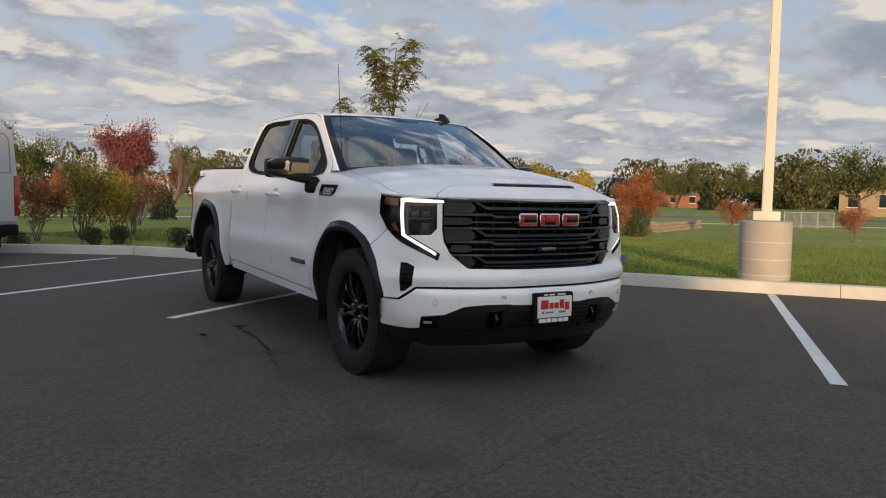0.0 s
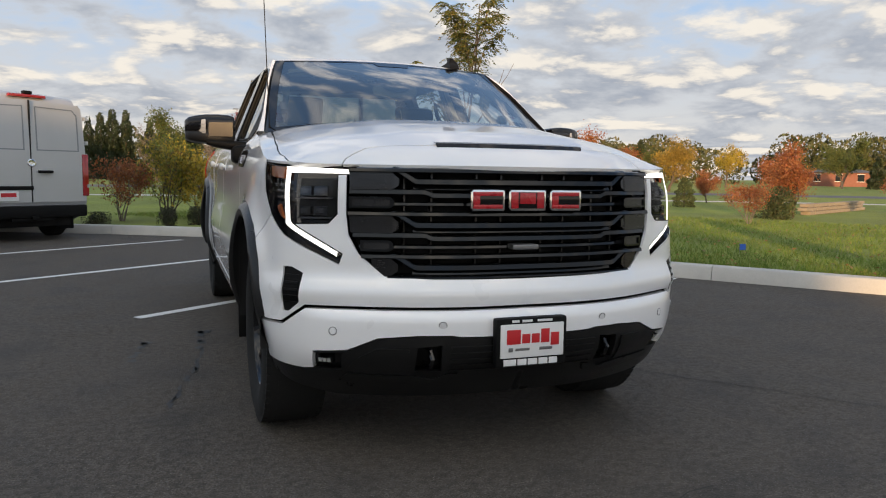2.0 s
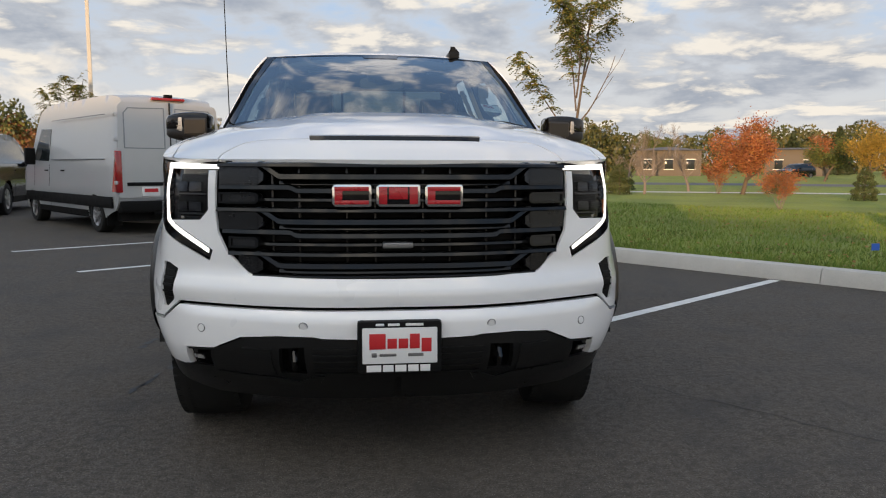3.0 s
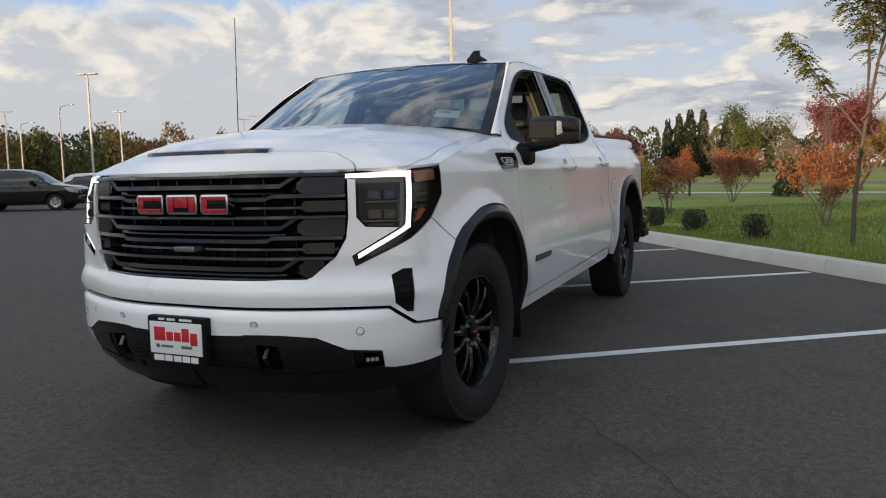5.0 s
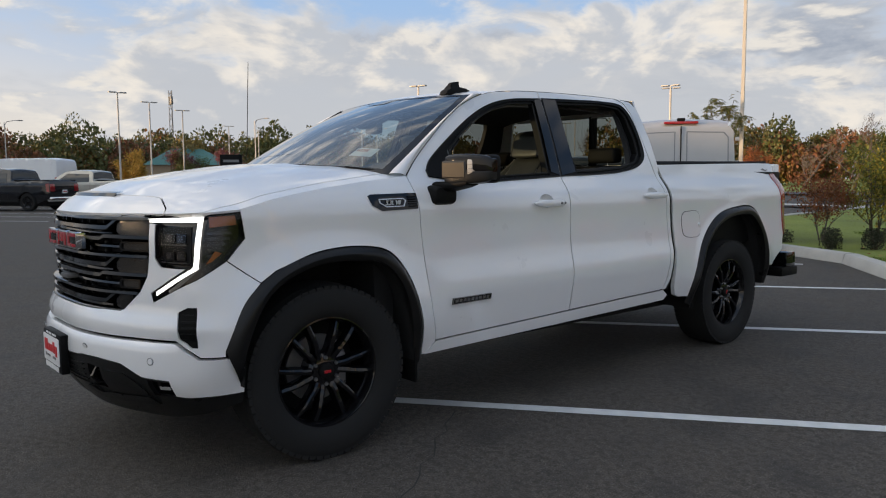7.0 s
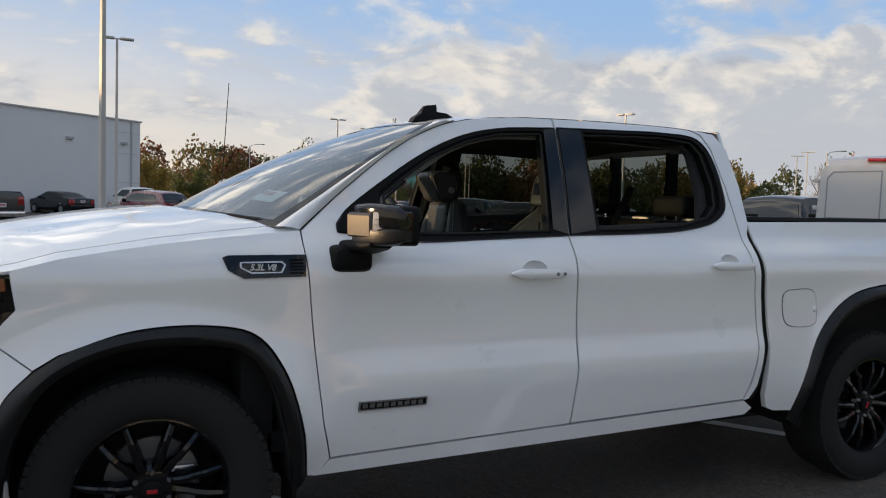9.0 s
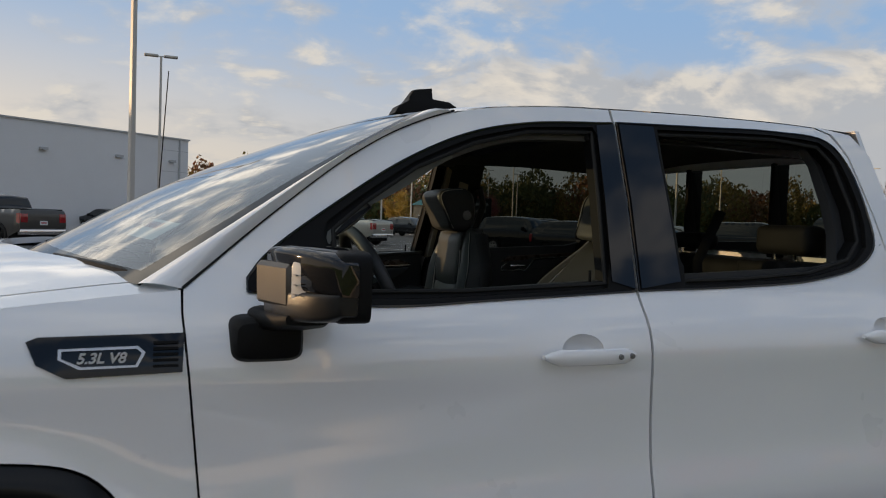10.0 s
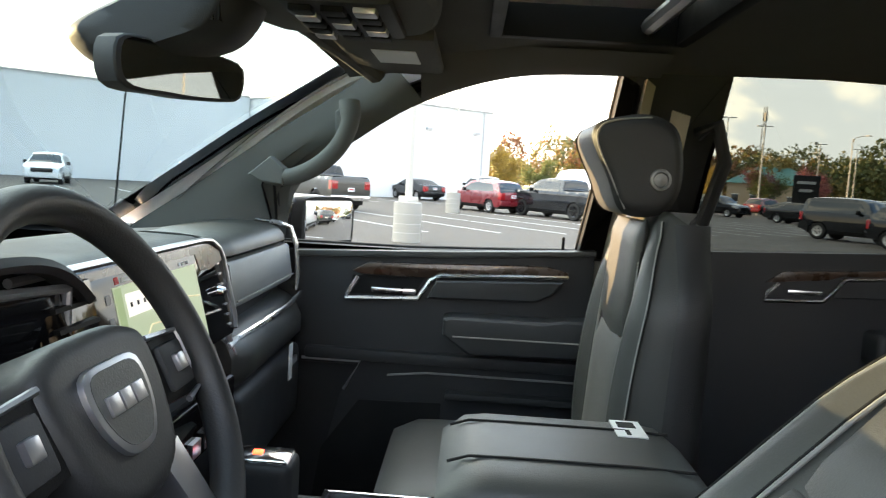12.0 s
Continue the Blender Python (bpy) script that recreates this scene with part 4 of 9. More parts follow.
for s in (False, True):
    k = -1 if s else 1
    front_door = door(fd, DLO_F, GLASS_F, "front_door", 1.515, 1.185, s, True)
    rear_door = door(rd, DLO_R, GLASS_R, "rear_door", 2.625, 1.212, s, False)
    nb = part("trim_badge", sheet([(.722, .702), (1.002, .704), (1.0, .672), (.720, .668)], raised(.008), (), .05, .008, s), GLOSS_BLACK, front_door, "small dark name badge")
    part("badge_rim", sheet([(.722, .702), (1.002, .704), (1.0, .672), (.720, .668)], raised(.010), [[(.727, .698), (.997, .700), (.995, .676), (.725, .672)]], .05, .004, s), STEEL, nb)
    for j in range(9):
        a = .735 + j * .0285
        part("badge_bar", sheet([(a, .694), (a + .02, .695), (a + .02, .679), (a, .678)], raised(.0105), (), .05, .003, s), STEEL, nb)
    if s:
        part("window_glass", sheet([(a, b) for a, b in GLASS_F], raised(-.018), (), .06, .0, s), CLEAR, front_door, "clear closed window")
        part("window_glass", sheet([(a, b) for a, b in GLASS_R], raised(-.018), (), .06, .0, s), TINTED, rear_door, "dark tinted closed window")
    # sill and cab corner
    part("sill", sheet([(.56, .422), (.62, .483), (1.70, .515), (2.73, .541), (2.79, .50), (2.75, .468)], raised(.004), (), .05, .03, s), PAINT, truck)
    # solid black bar added for the shade beneath the sill
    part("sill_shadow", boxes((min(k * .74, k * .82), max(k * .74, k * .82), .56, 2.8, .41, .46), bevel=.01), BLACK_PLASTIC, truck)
    part("cab_corner", sheet([(2.735, .545), (2.775, .63), (2.806, .81), (2.782, 1.14), (2.754, 1.36), (2.734, 1.6), (2.70, 1.79), (2.655, 1.868), (2.59, 1.893), (2.64, 1.888), (2.74, 1.874), (2.80, 1.80), (2.825, 1.6), (2.82, 1.42), (2.795, 1.36), (2.818, 1.14), (2.842, .81), (2.81, .62), (2.765, .55)], skin, (), .03, .02, s), PAINT, truck)
    gap = [(2.80, 1.40), (2.835, 1.14), (2.86, .81), (2.82, .61), (2.785, .54)]
    bm = sheet([(a - .022, b) for a, b in gap] + [(a + .022, b) for a, b in gap[::-1]], raised(-.012), (), .05, .05, s)
    part("cab_seal", bm, BLACK_PLASTIC, truck)
    # bed side
    bed = [(2.872, .56), (2.882, .81), (2.856, 1.14), (2.818, 1.425), (3.5, 1.438), (4.35, 1.452), (4.60, 1.452), (4.63, 1.40), (4.60, 1.37), (4.585, 1.1), (4.60, .86), (4.56, .72), (4.35, .60), (4.29, .60)] + _f([(4.272, .66), (4.205, .945), (4.06, 1.087), (3.78, 1.107), (3.465, 1.047), (3.235, .865), (3.125, .63), (3.08, .46)]) + [(2.95, .47), (2.90, .49)]
    bedside = part("bed_side", sheet(bed, skin, (), .035, .03, s), PAINT, truck)
    if not s:
        fl = [(2.985 + .03, 1.085), (3.17, 1.085), (3.205, 1.06), (3.215, .93), (3.19, .905), (3.03, .905), (2.99, .93), (2.98, 1.06)]
        part("fuel_door", sheet(_f(fl + fl[:1])[:-1], raised(.003), (), .04, .003), PAINT, bedside)
        seam = _f(fl + fl[:1])[:-1]
        c = np.mean(np.array(seam), 0)
        grow = [tuple(c + (np.array(p) - c) * 1.035) for p in seam]
        part("fuel_door_seam", sheet(grow, raised(.0012), (), .05, .001), DARK, bedside)
        bm = lathe([(0, .016), (.006, .012), (.008, .0002)], "z", 14)
        p = sp(3.205, .985, .003)
        bmesh.ops.transform(bm, matrix=Matrix.Translation(p) @ Vector((1, 0, 0)).to_track_quat("Z", "Y").to_matrix().to_4x4(), verts=bm.verts)
        part("fuel_door_bump", bm, PAINT, bedside)
    part("bed_mark", sheet([(4.38, 1.40), (4.42, 1.41), (4.45, 1.395), (4.50, 1.405), (4.46, 1.385), (4.42, 1.392)], raised(.003), (), .05, .002, s), STEEL, bedside)
    rail = [sp(u, 1.43 + .02 * (u - 2.8) / 1.8, -.05, k) for u in np.linspace(2.83, 4.58, 8)]
    bm = bmesh.new()
    for a, b in zip(rail, rail[1:]):
        pass
    surface([[p + Vector((k * .035, 0, .004)) for p in rail], [p + Vector((k * .025, 0, .022)) for p in rail], [p + Vector((-k * .06, 0, .022)) for p in rail], [p + Vector((-k * .065, 0, -.10)) for p in rail]], bm)
    bmesh.ops.recalc_face_normals(bm, faces=bm.faces)
    part("bed_rail_cap", bm, BLACK_PLASTIC, truck)
    tl = [(4.50, 1.36), (4.60, 1.37), (4.66, 1.35), (4.665, .86), (4.60, .84), (4.575, 1.1)]
    part("tail_lamp", sheet(tl, raised(.006), (), .04, .03, s), RED_LENS, truck, "red tail lamp")
    rb = part("rear_bumper", boxes((min(k * .30, k * .96), max(k * .30, k * .96), 4.66, 4.84, .53, .68), bevel=.03), GLOSS_BLACK, truck)
    part("bumper_step", boxes((min(k * .60, k * .97), max(k * .60, k * .97), 4.56, 4.86, .47, .55), bevel=.02), BLACK_PLASTIC, rb)
part("bed_floor", boxes((-.82, .82, 2.9, 4.72, .78, .82), (-.82, .82, 2.88, 2.93, .82, 1.36), (-.85, -.80, 2.9, 4.7, .8, 1.38), (.80, .85, 2.9, 4.7, .8, 1.38)), BLACK_PLASTIC, truck)
part("tailgate", boxes((-.80, .80, 4.70, 4.80, .74, 1.45), bevel=.02), PAINT, truck)
part("underbody", boxes((-.62, .62, -.70, 4.6, .33, .52), (-.50, .50, -.75, 2.9, .30, .60)), DARK, truck)
part("cab_floor", boxes((-.86, .86, .40, 2.86, .50, .58), (-.86, .86, .30, .42, .5, 1.30)), DARK, truck)

# pillars, roof, glass
# lip of the pillar beside the windscreen, and the glass edge sunk behind it
WS_LIP = [Vector((.834, .42, 1.360)), Vector((.797, .62, 1.497)), Vector((.754, .84, 1.648)), Vector((.710, 1.02, 1.757)), Vector((.678, 1.13, 1.820))]
WS_EDGE = [p + Vector((-.006, .006 * q, -.012 * q)) for p, q in zip(WS_LIP, (.5, .9, 1, .8, .2))]


def roof_skin(s, v, out=0.0):
    s, v = np.asarray(s, float), np.asarray(v, float)
    u = 1.22 + 1.56 * v
    zE = np.interp(u, [p[0] for p in ROOF], [p[1] for p in ROOF])
    zE = np.where(u > 2.6, zE - .10 * np.clip(u - 2.6, 0, 1) ** 1.5, zE)
    E = skin(u, zE)
    a = np.abs(s)
    lead = (1 - v) ** 3 * .17 * (1 - a ** 2)
    zc = np.interp(v, [0, .03, .1, .3, .6, .85, 1.0], [1.836, 1.856, 1.876, 1.899, 1.909, 1.903, 1.890])
    z = zc - (zc - zE) * a ** 4.0 + out
    return np.stack([s * E[..., 0], E[..., 1] - lead, z], -1)


SUNROOF = [(-.62, .125), (.62, .125), (.64, .14), (.64, .345), (-.64, .345), (-.64, .14)]
roof = part("roof", sheet([(-1, 0), (1, 0), (1, 1), (-1, 1)], roof_skin, [SUNROOF], .04, .0), PAINT, truck)
part("sunroof_glass", sheet(SUNROOF, lambda a, b, o=0.0: roof_skin(a, b, o - .004), (), .06, .0), TINTED, roof, "dark sunroof glass")
for k in (-1, 1):
    R = [sp(*p, 0, k) for p in ROOF if p[0] <= 1.23]
    R.append(sp(1.22, roof_z(1.22), 0, k))
    L = np.linspace(0, 1, len(R))
    we = spline([tuple(p) for p in WS_LIP], 8)
    W = [Vector((k * np.interp(t, np.linspace(0, 1, len(we)), we[:, 0]), np.interp(t, np.linspace(0, 1, len(we)), we[:, 1]), np.interp(t, np.linspace(0, 1, len(we)), we[:, 2]))) for t in L]
    rows = []
    for a in np.linspace(0, 1, 6):
        b = .016 * math.sin(math.pi * a)
        rows.append([r.lerp(w, a) + Vector((k * .95, -.3, .4)) * b for r, w in zip(R, W)])
    rows.insert(0, [r + Vector((-k * .012, .004, -.022)) for r in R])
    bm = surface(rows)
    bmesh.ops.recalc_face_normals(bm, faces=bm.faces)
    pillar = part("front_pillar", bm, PAINT, truck)
    part("pillar_seam", tube([r + Vector((k * .001, -.002, .002)) for r in R], .0035, 6), DARK, pillar)
    lip, edge_ = (spline([tuple(p) for p in line], 8) for line in (WS_LIP, WS_EDGE))
    bm = surface([[Vector((k * x, y, z)) for x, y, z in lip], [Vector((k * (x - .004), y, z - .003)) for x, y, z in lip], [Vector((k * x, y, z)) for x, y, z in edge_]])
    part("screen_moulding", bm, BLACK_PLASTIC, truck)
    # join of pillar and roof front corner
    top = [Vector(roof_skin(np.array([k * t]), np.array([0.0]))[0]) for t in np.linspace(.80, 1, 6)]
    bm = strip([W[-1]] * 6, top)
    bmesh.ops.remove_doubles(bm, verts=bm.verts, dist=.001)
    bmesh.ops.recalc_face_normals(bm, faces=bm.faces)
    part("pillar_corner", bm, PAINT, truck)


def screen(s, v, out=0.0):
    s, v = np.asarray(s, float), np.asarray(v, float)
    a = np.abs(s)
    we = spline([tuple(p) for p in WS_EDGE], 8)
    t = np.linspace(0, 1, len(we))
    ex, ey, ez = (np.interp(v, t, we[:, i]) for i in range(3))
    cy, cz = .10 + (1.040 - .10) * v, 1.395 + (1.832 - 1.395) * v + .036 * np.sin(np.pi * v)
    w = a ** 2
    return np.stack([s * ex, cy * (1 - w) + ey * w - out * .45, cz * (1 - w) + ez * w + out], -1)


ws = part("windscreen", sheet([(-1, 0), (1, 0), (1, 1), (-1, 1)], screen, (), .05, .0), WINDSCREEN, truck)
band = sheet([(-1, 0), (1, 0), (1, 1), (-1, 1)], lambda a, b, o=0.0: screen(a, b, o + .002), [[(-.945, .045), (.945, .045), (.935, .972), (.16, .968), (.14, .89), (-.14, .89), (-.16, .968), (-.935, .972)]], .04, .0)
part("glass_border", band, GLOSS_BLACK, ws)
part("window_sticker", sheet([(.66, .16), (.80, .16), (.80, .24), (.66, .24)], lambda a, b, o=0.0: screen(a, b, o - .004), (), .1, .0), WHITE_PRINT, ws, "white paper sticker with a number")
for i in range(6):
    a = .675 + i * .013
    part("sticker_bar", sheet([(a, .20), (a + .008, .20), (a + .008, .225), (a, .225)], lambda p, q, o=0.0: screen(p, q, o - .001), (), .1, .0), BADGE_RED, ws)
cowl = bmesh.new()
surface([[Vector((s * .80, .06 + .40 * abs(s) ** 2.2 - .03, 1.395 - .05 * s * s)) for s in np.linspace(-1, 1, 20)], [Vector((s * .76, .16 + .29 * abs(s) ** 2.2, 1.385 - .05 * s * s)) for s in np.linspace(-1, 1, 20)]], cowl)
part("cowl", cowl, BLACK_PLASTIC, truck)
for x in (0, -.75):
    part("wiper_arm", tube([(.74 + x, .40 - .16 * (x < 0), 1.372 + .02 * (x < 0)), (.64 + x, .31 - .14 * (x < 0), 1.388), (.44 + x, .21 - .05 * (x < 0), 1.396)], [.014, .011, .008], 8), BLACK_PLASTIC, truck)
# rear of the cab
back = lambda s, v, out=0.0: np.stack([np.asarray(s) * (.80 - .14 * np.asarray(v)), 2.86 - .075 * np.asarray(v) + out + 0 * np.asarray(s), 1.36 + .50 * np.asarray(v) + 0 * np.asarray(s)], -1)
RW = [(-.82, .14), (.82, .14), (.82, .86), (-.82, .86)]
rear = part("cab_back", sheet([(-1.04, -.8), (1.04, -.8), (1.04, 0), (1.0, 1.06), (-1.0, 1.06), (-1.04, 0)], back, [RW], .08, .02), PAINT, truck)
part("rear_window", sheet(RW, back, (), .1, .0), REAR_TINT, rear)
for x in (-.26, .26):
    part("rear_window_frame", boxes((x - .01, x + .01, 2.78, 2.86, 1.42, 1.80)), BLACK_PLASTIC, rear)
top = [Vector(roof_skin(np.array([t]), np.array([1.0]))[0]) for t in np.linspace(-1, 1, 24)]
bot = [Vector((t * .66, 2.785, 1.885)) for t in np.linspace(-1, 1, 24)]
bm = strip(top, bot)
bmesh.ops.recalc_face_normals(bm, faces=bm.faces)
part("roof_rear_edge", bm, PAINT, truck)
# roof fin, mast
fin = prism([(1.105, 1.835), (1.118, 1.858), (1.145, 1.874), (1.155, 1.888), (1.168, 1.911), (1.182, 1.915), (1.228, 1.922), (1.232, 1.890), (1.285, 1.885), (1.30, 1.87), (1.305, 1.845)], lambda a, b, d: (.465 + d * (1 if b < 1.88 else .34), a, b), -.032, .032, .004)
part("roof_fin", fin, BLACK_PLASTIC, truck, "black shark-fin aerial")
part("mast_aerial", tube([(-.80, .44, 1.30), (-.80, .445, 1.36), (-.802, .45, 1.40), (-.822, .492, 2.12)], [.012, .010, .0028, .0022], 8), BLACK_PLASTIC, truck, "thin black mast aerial")

# mirrors
MIRROR_PANEL = surf("mirror_panel", (.045, .042, .038), .36, .6, spec=.6, var=.15, scale=12, fine=400, bump=.12, dist=.001)
MIRROR_SILVER = surf("mirror_silver", (.85, .86, .87), .02, 1.0, var=.01)
LAMP_CLEAR = surf("lamp_clear", (.46, .45, .43), .12, var=.05, coat=1)


def mirror_ring(x, y0, y1, z0, z1, p=.30, n=32):
    cy, cz, hy, hz = (y0 + y1) / 2, (z0 + z1) / 2, (y1 - y0) / 2, (z1 - z0) / 2
    return [Vector((x, cy + hy * np.sign(math.cos(a)) * abs(math.cos(a)) ** p, cz + hz * np.sign(math.sin(a)) * abs(math.sin(a)) ** p)) for a in np.linspace(0, 2 * math.pi, n, endpoint=False)]


for k in (-1, 1):
    # the line of the glass, turned towards the driver on the far side
    gl = (lambda a: .846) if k > 0 else (lambda a: .882 + .43 * (a - .96))
    # x from the body, front and rear faces, lower and upper faces
    stations = [(.952, .700, .02, 1.325, 1.440), (.960, .684, .004, 1.312, 1.450), (.985, .676, 0, 1.306, 1.456), (1.04, .692, 0, 1.304, 1.460), (1.10, .712, 0, 1.305, 1.459), (1.15, .738, .002, 1.310, 1.453), (1.185, .765, .006, 1.318, 1.444), (1.203, .79, .014, 1.330, 1.430)]
    lower = pad([mirror_ring(k * x, y0, gl(x) - .004 - dy, z0, 1.372) for x, y0, dy, z0, z1 in stations], GUARD_PLASTIC, "wing_mirror", truck, "black door mirror with lamp strip", 40)
    pad([mirror_ring(k * (x + .002), y0 + .004, gl(x) - .002 - dy, 1.366, z1) for x, y0, dy, z0, z1 in stations], GLOSS_BLACK, "mirror_cap", lower, "gloss black mirror cap", 40)
    face = lambda x, d: .676 + (x - .965) * .36 - d
    rows = []
    for x, q in ((.962, .4), (.968, 1), (1.03, 1), (1.088, 1), (1.095, .4)):
        y = face(x, .014 * q)
        rows.append([Vector((k * x, y + .03, 1.334)), Vector((k * x, y + .004, 1.334)), Vector((k * x, y, 1.340)), Vector((k * x, y - .002, 1.414)), Vector((k * x, y + .006, 1.424)), Vector((k * x, y + .03, 1.424))])
    pad(rows, MIRROR_PANEL, "mirror_front", lower, "satin dark panel on the mirror front", 30)
    rows = []
    for x, q in ((1.099, .3), (1.104, 1), (1.122, 1), (1.134, .7), (1.140, .1)):
        y = face(x, .012 * q) + max(0, x - 1.115) * .5
        rows.append([Vector((k * x, y + .03, 1.346)), Vector((k * x, y + .004, 1.346)), Vector((k * x, y, 1.356)), Vector((k * x, y, 1.420)), Vector((k * x, y + .004, 1.432)), Vector((k * x, y + .03, 1.432))])
    lamp = pad(rows, LAMP_CLEAR, "mirror_lamp", lower, "clear vertical lamp strip", 30)
    for z in (1.362, 1.382, 1.402):
        part("lamp_rib", boxes((min(k * 1.104, k * 1.134), max(k * 1.104, k * 1.134), face(1.118, .015), face(1.118, .010), z, z + .003), bevel=.001), STEEL, lamp)
    rows = []
    for dy, e in ((-.055, .955), (-.045, 1.0), (.006, 1.0), (.011, .985), (.011, .93)):
        rows.append([Vector((k * (1.079 + .122 * e * c), gl(1.079 + .122 * e * c) + dy, 1.382 + .0735 * e * q)) for c, q in [(np.sign(math.cos(a)) * abs(math.cos(a)) ** .3, np.sign(math.sin(a)) * abs(math.sin(a)) ** .3) for a in np.linspace(0, 2 * math.pi, 36, endpoint=False)]])
    pad(rows, BLACK_PLASTIC, "mirror_bezel", lower, "", 40)
    part("mirror_glass", prism([(.972, 1.326), (1.185, 1.326), (1.190, 1.432), (1.175, 1.444), (.972, 1.444)], lambda a, b, d: (k * a, gl(a) + d, b), .006, .0135, .002), MIRROR_SILVER, lower)
    # foot on the door, and the neck under the housing
    rows = []
    for x, y0, y1, z0, z1 in ((.84, .60, .76, 1.205, 1.300), (.915, .608, .765, 1.200, 1.298), (.950, .614, .770, 1.197, 1.294), (.968, .624, .762, 1.206, 1.286), (.974, .640, .745, 1.222, 1.270)):
        rows.append(mirror_ring(k * x, y0, y1, z0, z1, .42, 24))
    pad(rows, BLACK_PLASTIC, "mirror_foot", lower, "", 40)
    rows = []
    for x, y0, y1, z0, z1 in ((.90, .650, .790, 1.255, 1.318), (.99, .672, .800, 1.272, 1.320), (1.06, .690, .800, 1.285, 1.322), (1.10, .705, .795, 1.298, 1.322)):
        rows.append(mirror_ring(k * x, y0, y1, z0, z1, .5, 20))
    pad(rows, BLACK_PLASTIC, "mirror_neck", lower, "", 40)

# number plate holder with dealer card
holder = part("plate_holder", boxes((-.150, .152, -.985, -.945, .425, .615), bevel=.012), BLACK_PLASTIC, truck, "dealer card in a black plate frame")
part("plate_card", boxes((-.133, .135, -.990, -.984, .462, .592), bevel=.004), WHITE_PRINT, holder)
x = -.108
for w, h, dz in ((.058, .056, 0), (.034, .036, -.008), (.034, .036, -.008), (.036, .054, 0), (.036, .050, -.014)):
    part("print_bar", boxes((x, x + w, -.9915, -.989, .535 + dz - h / 2 + .008, .535 + dz + h / 2 + .008), bevel=.001), RED_PRINT, holder)
    x += w + .006
for x0, x1, z, h in ((-.100, -.082, .494, .016), (-.072, -.012, .494, .010), (.030, .085, .494, .012)):
    part("print_bar", boxes((x0, x1, -.9915, -.989, z - h / 2, z + h / 2), bevel=.001), STEEL, holder)
x = -.118
for w in (.052, .038, .040, .038, .036):
    part("print_bar", boxes((x, x + w, -.9875, -.984, .432, .456), bevel=.001), WHITE_PRINT, holder)
    x += w + .006
for x0, x1 in ((-.085, -.055), (-.042, .0), (.022, .085)):
    part("print_bar", boxes((x0, x1, -.9875, -.984, .598, .607), bevel=.001), WHITE_PRINT, holder)

# wheels
TYRE_R, RIM_R = .419, .268


def build_wheel():
    rim = lathe([(-.10, RIM_R - .03), (-.10, RIM_R), (.095, RIM_R + .002), (.112, RIM_R), (.113, RIM_R - .010), (.095, RIM_R - .022), (.04, RIM_R - .03), (-.06, RIM_R - .045)], "x", 64)
    wheel = tagged(part("wheel", rim, GLOSS_BLACK, truck), "gloss black alloy wheel with split spokes")
    prof = [(-.12, RIM_R - .005), (-.136, .31), (-.140, .345), (-.134, .385), (-.120, .408), (-.095, .417), (.095, .417), (.120, .408), (.134, .385), (.140, .345), (.138, .315), (.128, .285), (.112, RIM_R - .004)]
    bm = lathe([tuple(p) for p in spline(prof, 3)], "x", 72)
    part("tyre", bm, RUBBER, wheel)
    tread = bmesh.new()
    for j in range(66):
        a = 2 * math.pi * j / 66
        for x0, x1, sk in ((-.128, -.088, .10), (-.078, -.032, -.12), (-.022, .022, .12), (.032, .078, -.12), (.088, .128, .10)):
            h = TYRE_R + (.0 if abs(x0 + x1) < .19 else -.004)
            q = Matrix.Rotation(a + sk * .25, 4, "X")
            box(tread, x0, x1, -.0155, .0155, h - .02, h, m=q)
    part("tread", tread, RUBBER, wheel)
    # six forked spokes: a broad root that splits into two straight ribs with a kink
    for j in range(6):
        for sg in (-1, 1):
            a = 2 * math.pi * j / 6
            rows = []
            for t in np.linspace(0, 1, 12):
                r = .050 + t * (RIM_R - .030 - .050)
                bend = float(np.interp(t, [0, .36, .46, 1], [.012, .022, .029, .048]))
                off = sg * bend + .012 * t - .005
                w = float(np.interp(t, [0, .4, 1], [.018, .0155, .0125]))
                d = float(np.interp(t, [0, .25, .7, 1], [.074, .094, .104, .092]))
                rows.append([Vector((d - .05, off - w - .004, r)), Vector((d - .012, off - w, r)), Vector((d - .004, off - w * .8, r)), Vector((d, off + sg * w * .2, r)), Vector((d - .004, off + w * .8, r)), Vector((d - .012, off + w, r)), Vector((d - .05, off + w + .004, r))])
            bm = surface(rows, close=True)
            bmesh.ops.recalc_face_normals(bm, faces=bm.faces)
            bmesh.ops.transform(bm, matrix=Matrix.Rotation(a + .61, 4, "X"), verts=bm.verts)
            part("spoke", bm, GLOSS_BLACK, wheel, angle=25)
    part("hub", capped(lathe([(-.02, .088), (.062, .086), (.078, .07), (.082, .046)], "x", 32)), GLOSS_BLACK, wheel)
    cap = part("centre_cap", capped(lathe([(.07, .040), (.094, .038), (.098, .030)], "x", 28)), BLACK_PLASTIC, wheel)
    part("cap_mark", boxes((.0975, .1, -.018, .018, -.007, .007), bevel=.0005), BADGE_RED, wheel)
    for j in range(6):
        a = 2 * math.pi * (j + .5) / 6
        c = (0, .064 * math.cos(a), .064 * math.sin(a))
        part("lug_nut", capped(lathe([(.06, .0105), (.088, .0095), (.094, .005)], "x", 6, centre=c)), STEEL, wheel)
    part("brake_disc", capped(lathe([(-.03, .165), (-.01, .165)], "x", 32)), STEEL, wheel)
    part("calliper", boxes((-.045, .015, .06, .15, -.11, .06), bevel=.015), ALLOY, wheel)
    part("backing", capped(lathe([(-.11, RIM_R - .01), (-.09, RIM_R - .012)], "x", 32)), DARK, wheel)
    return wheel


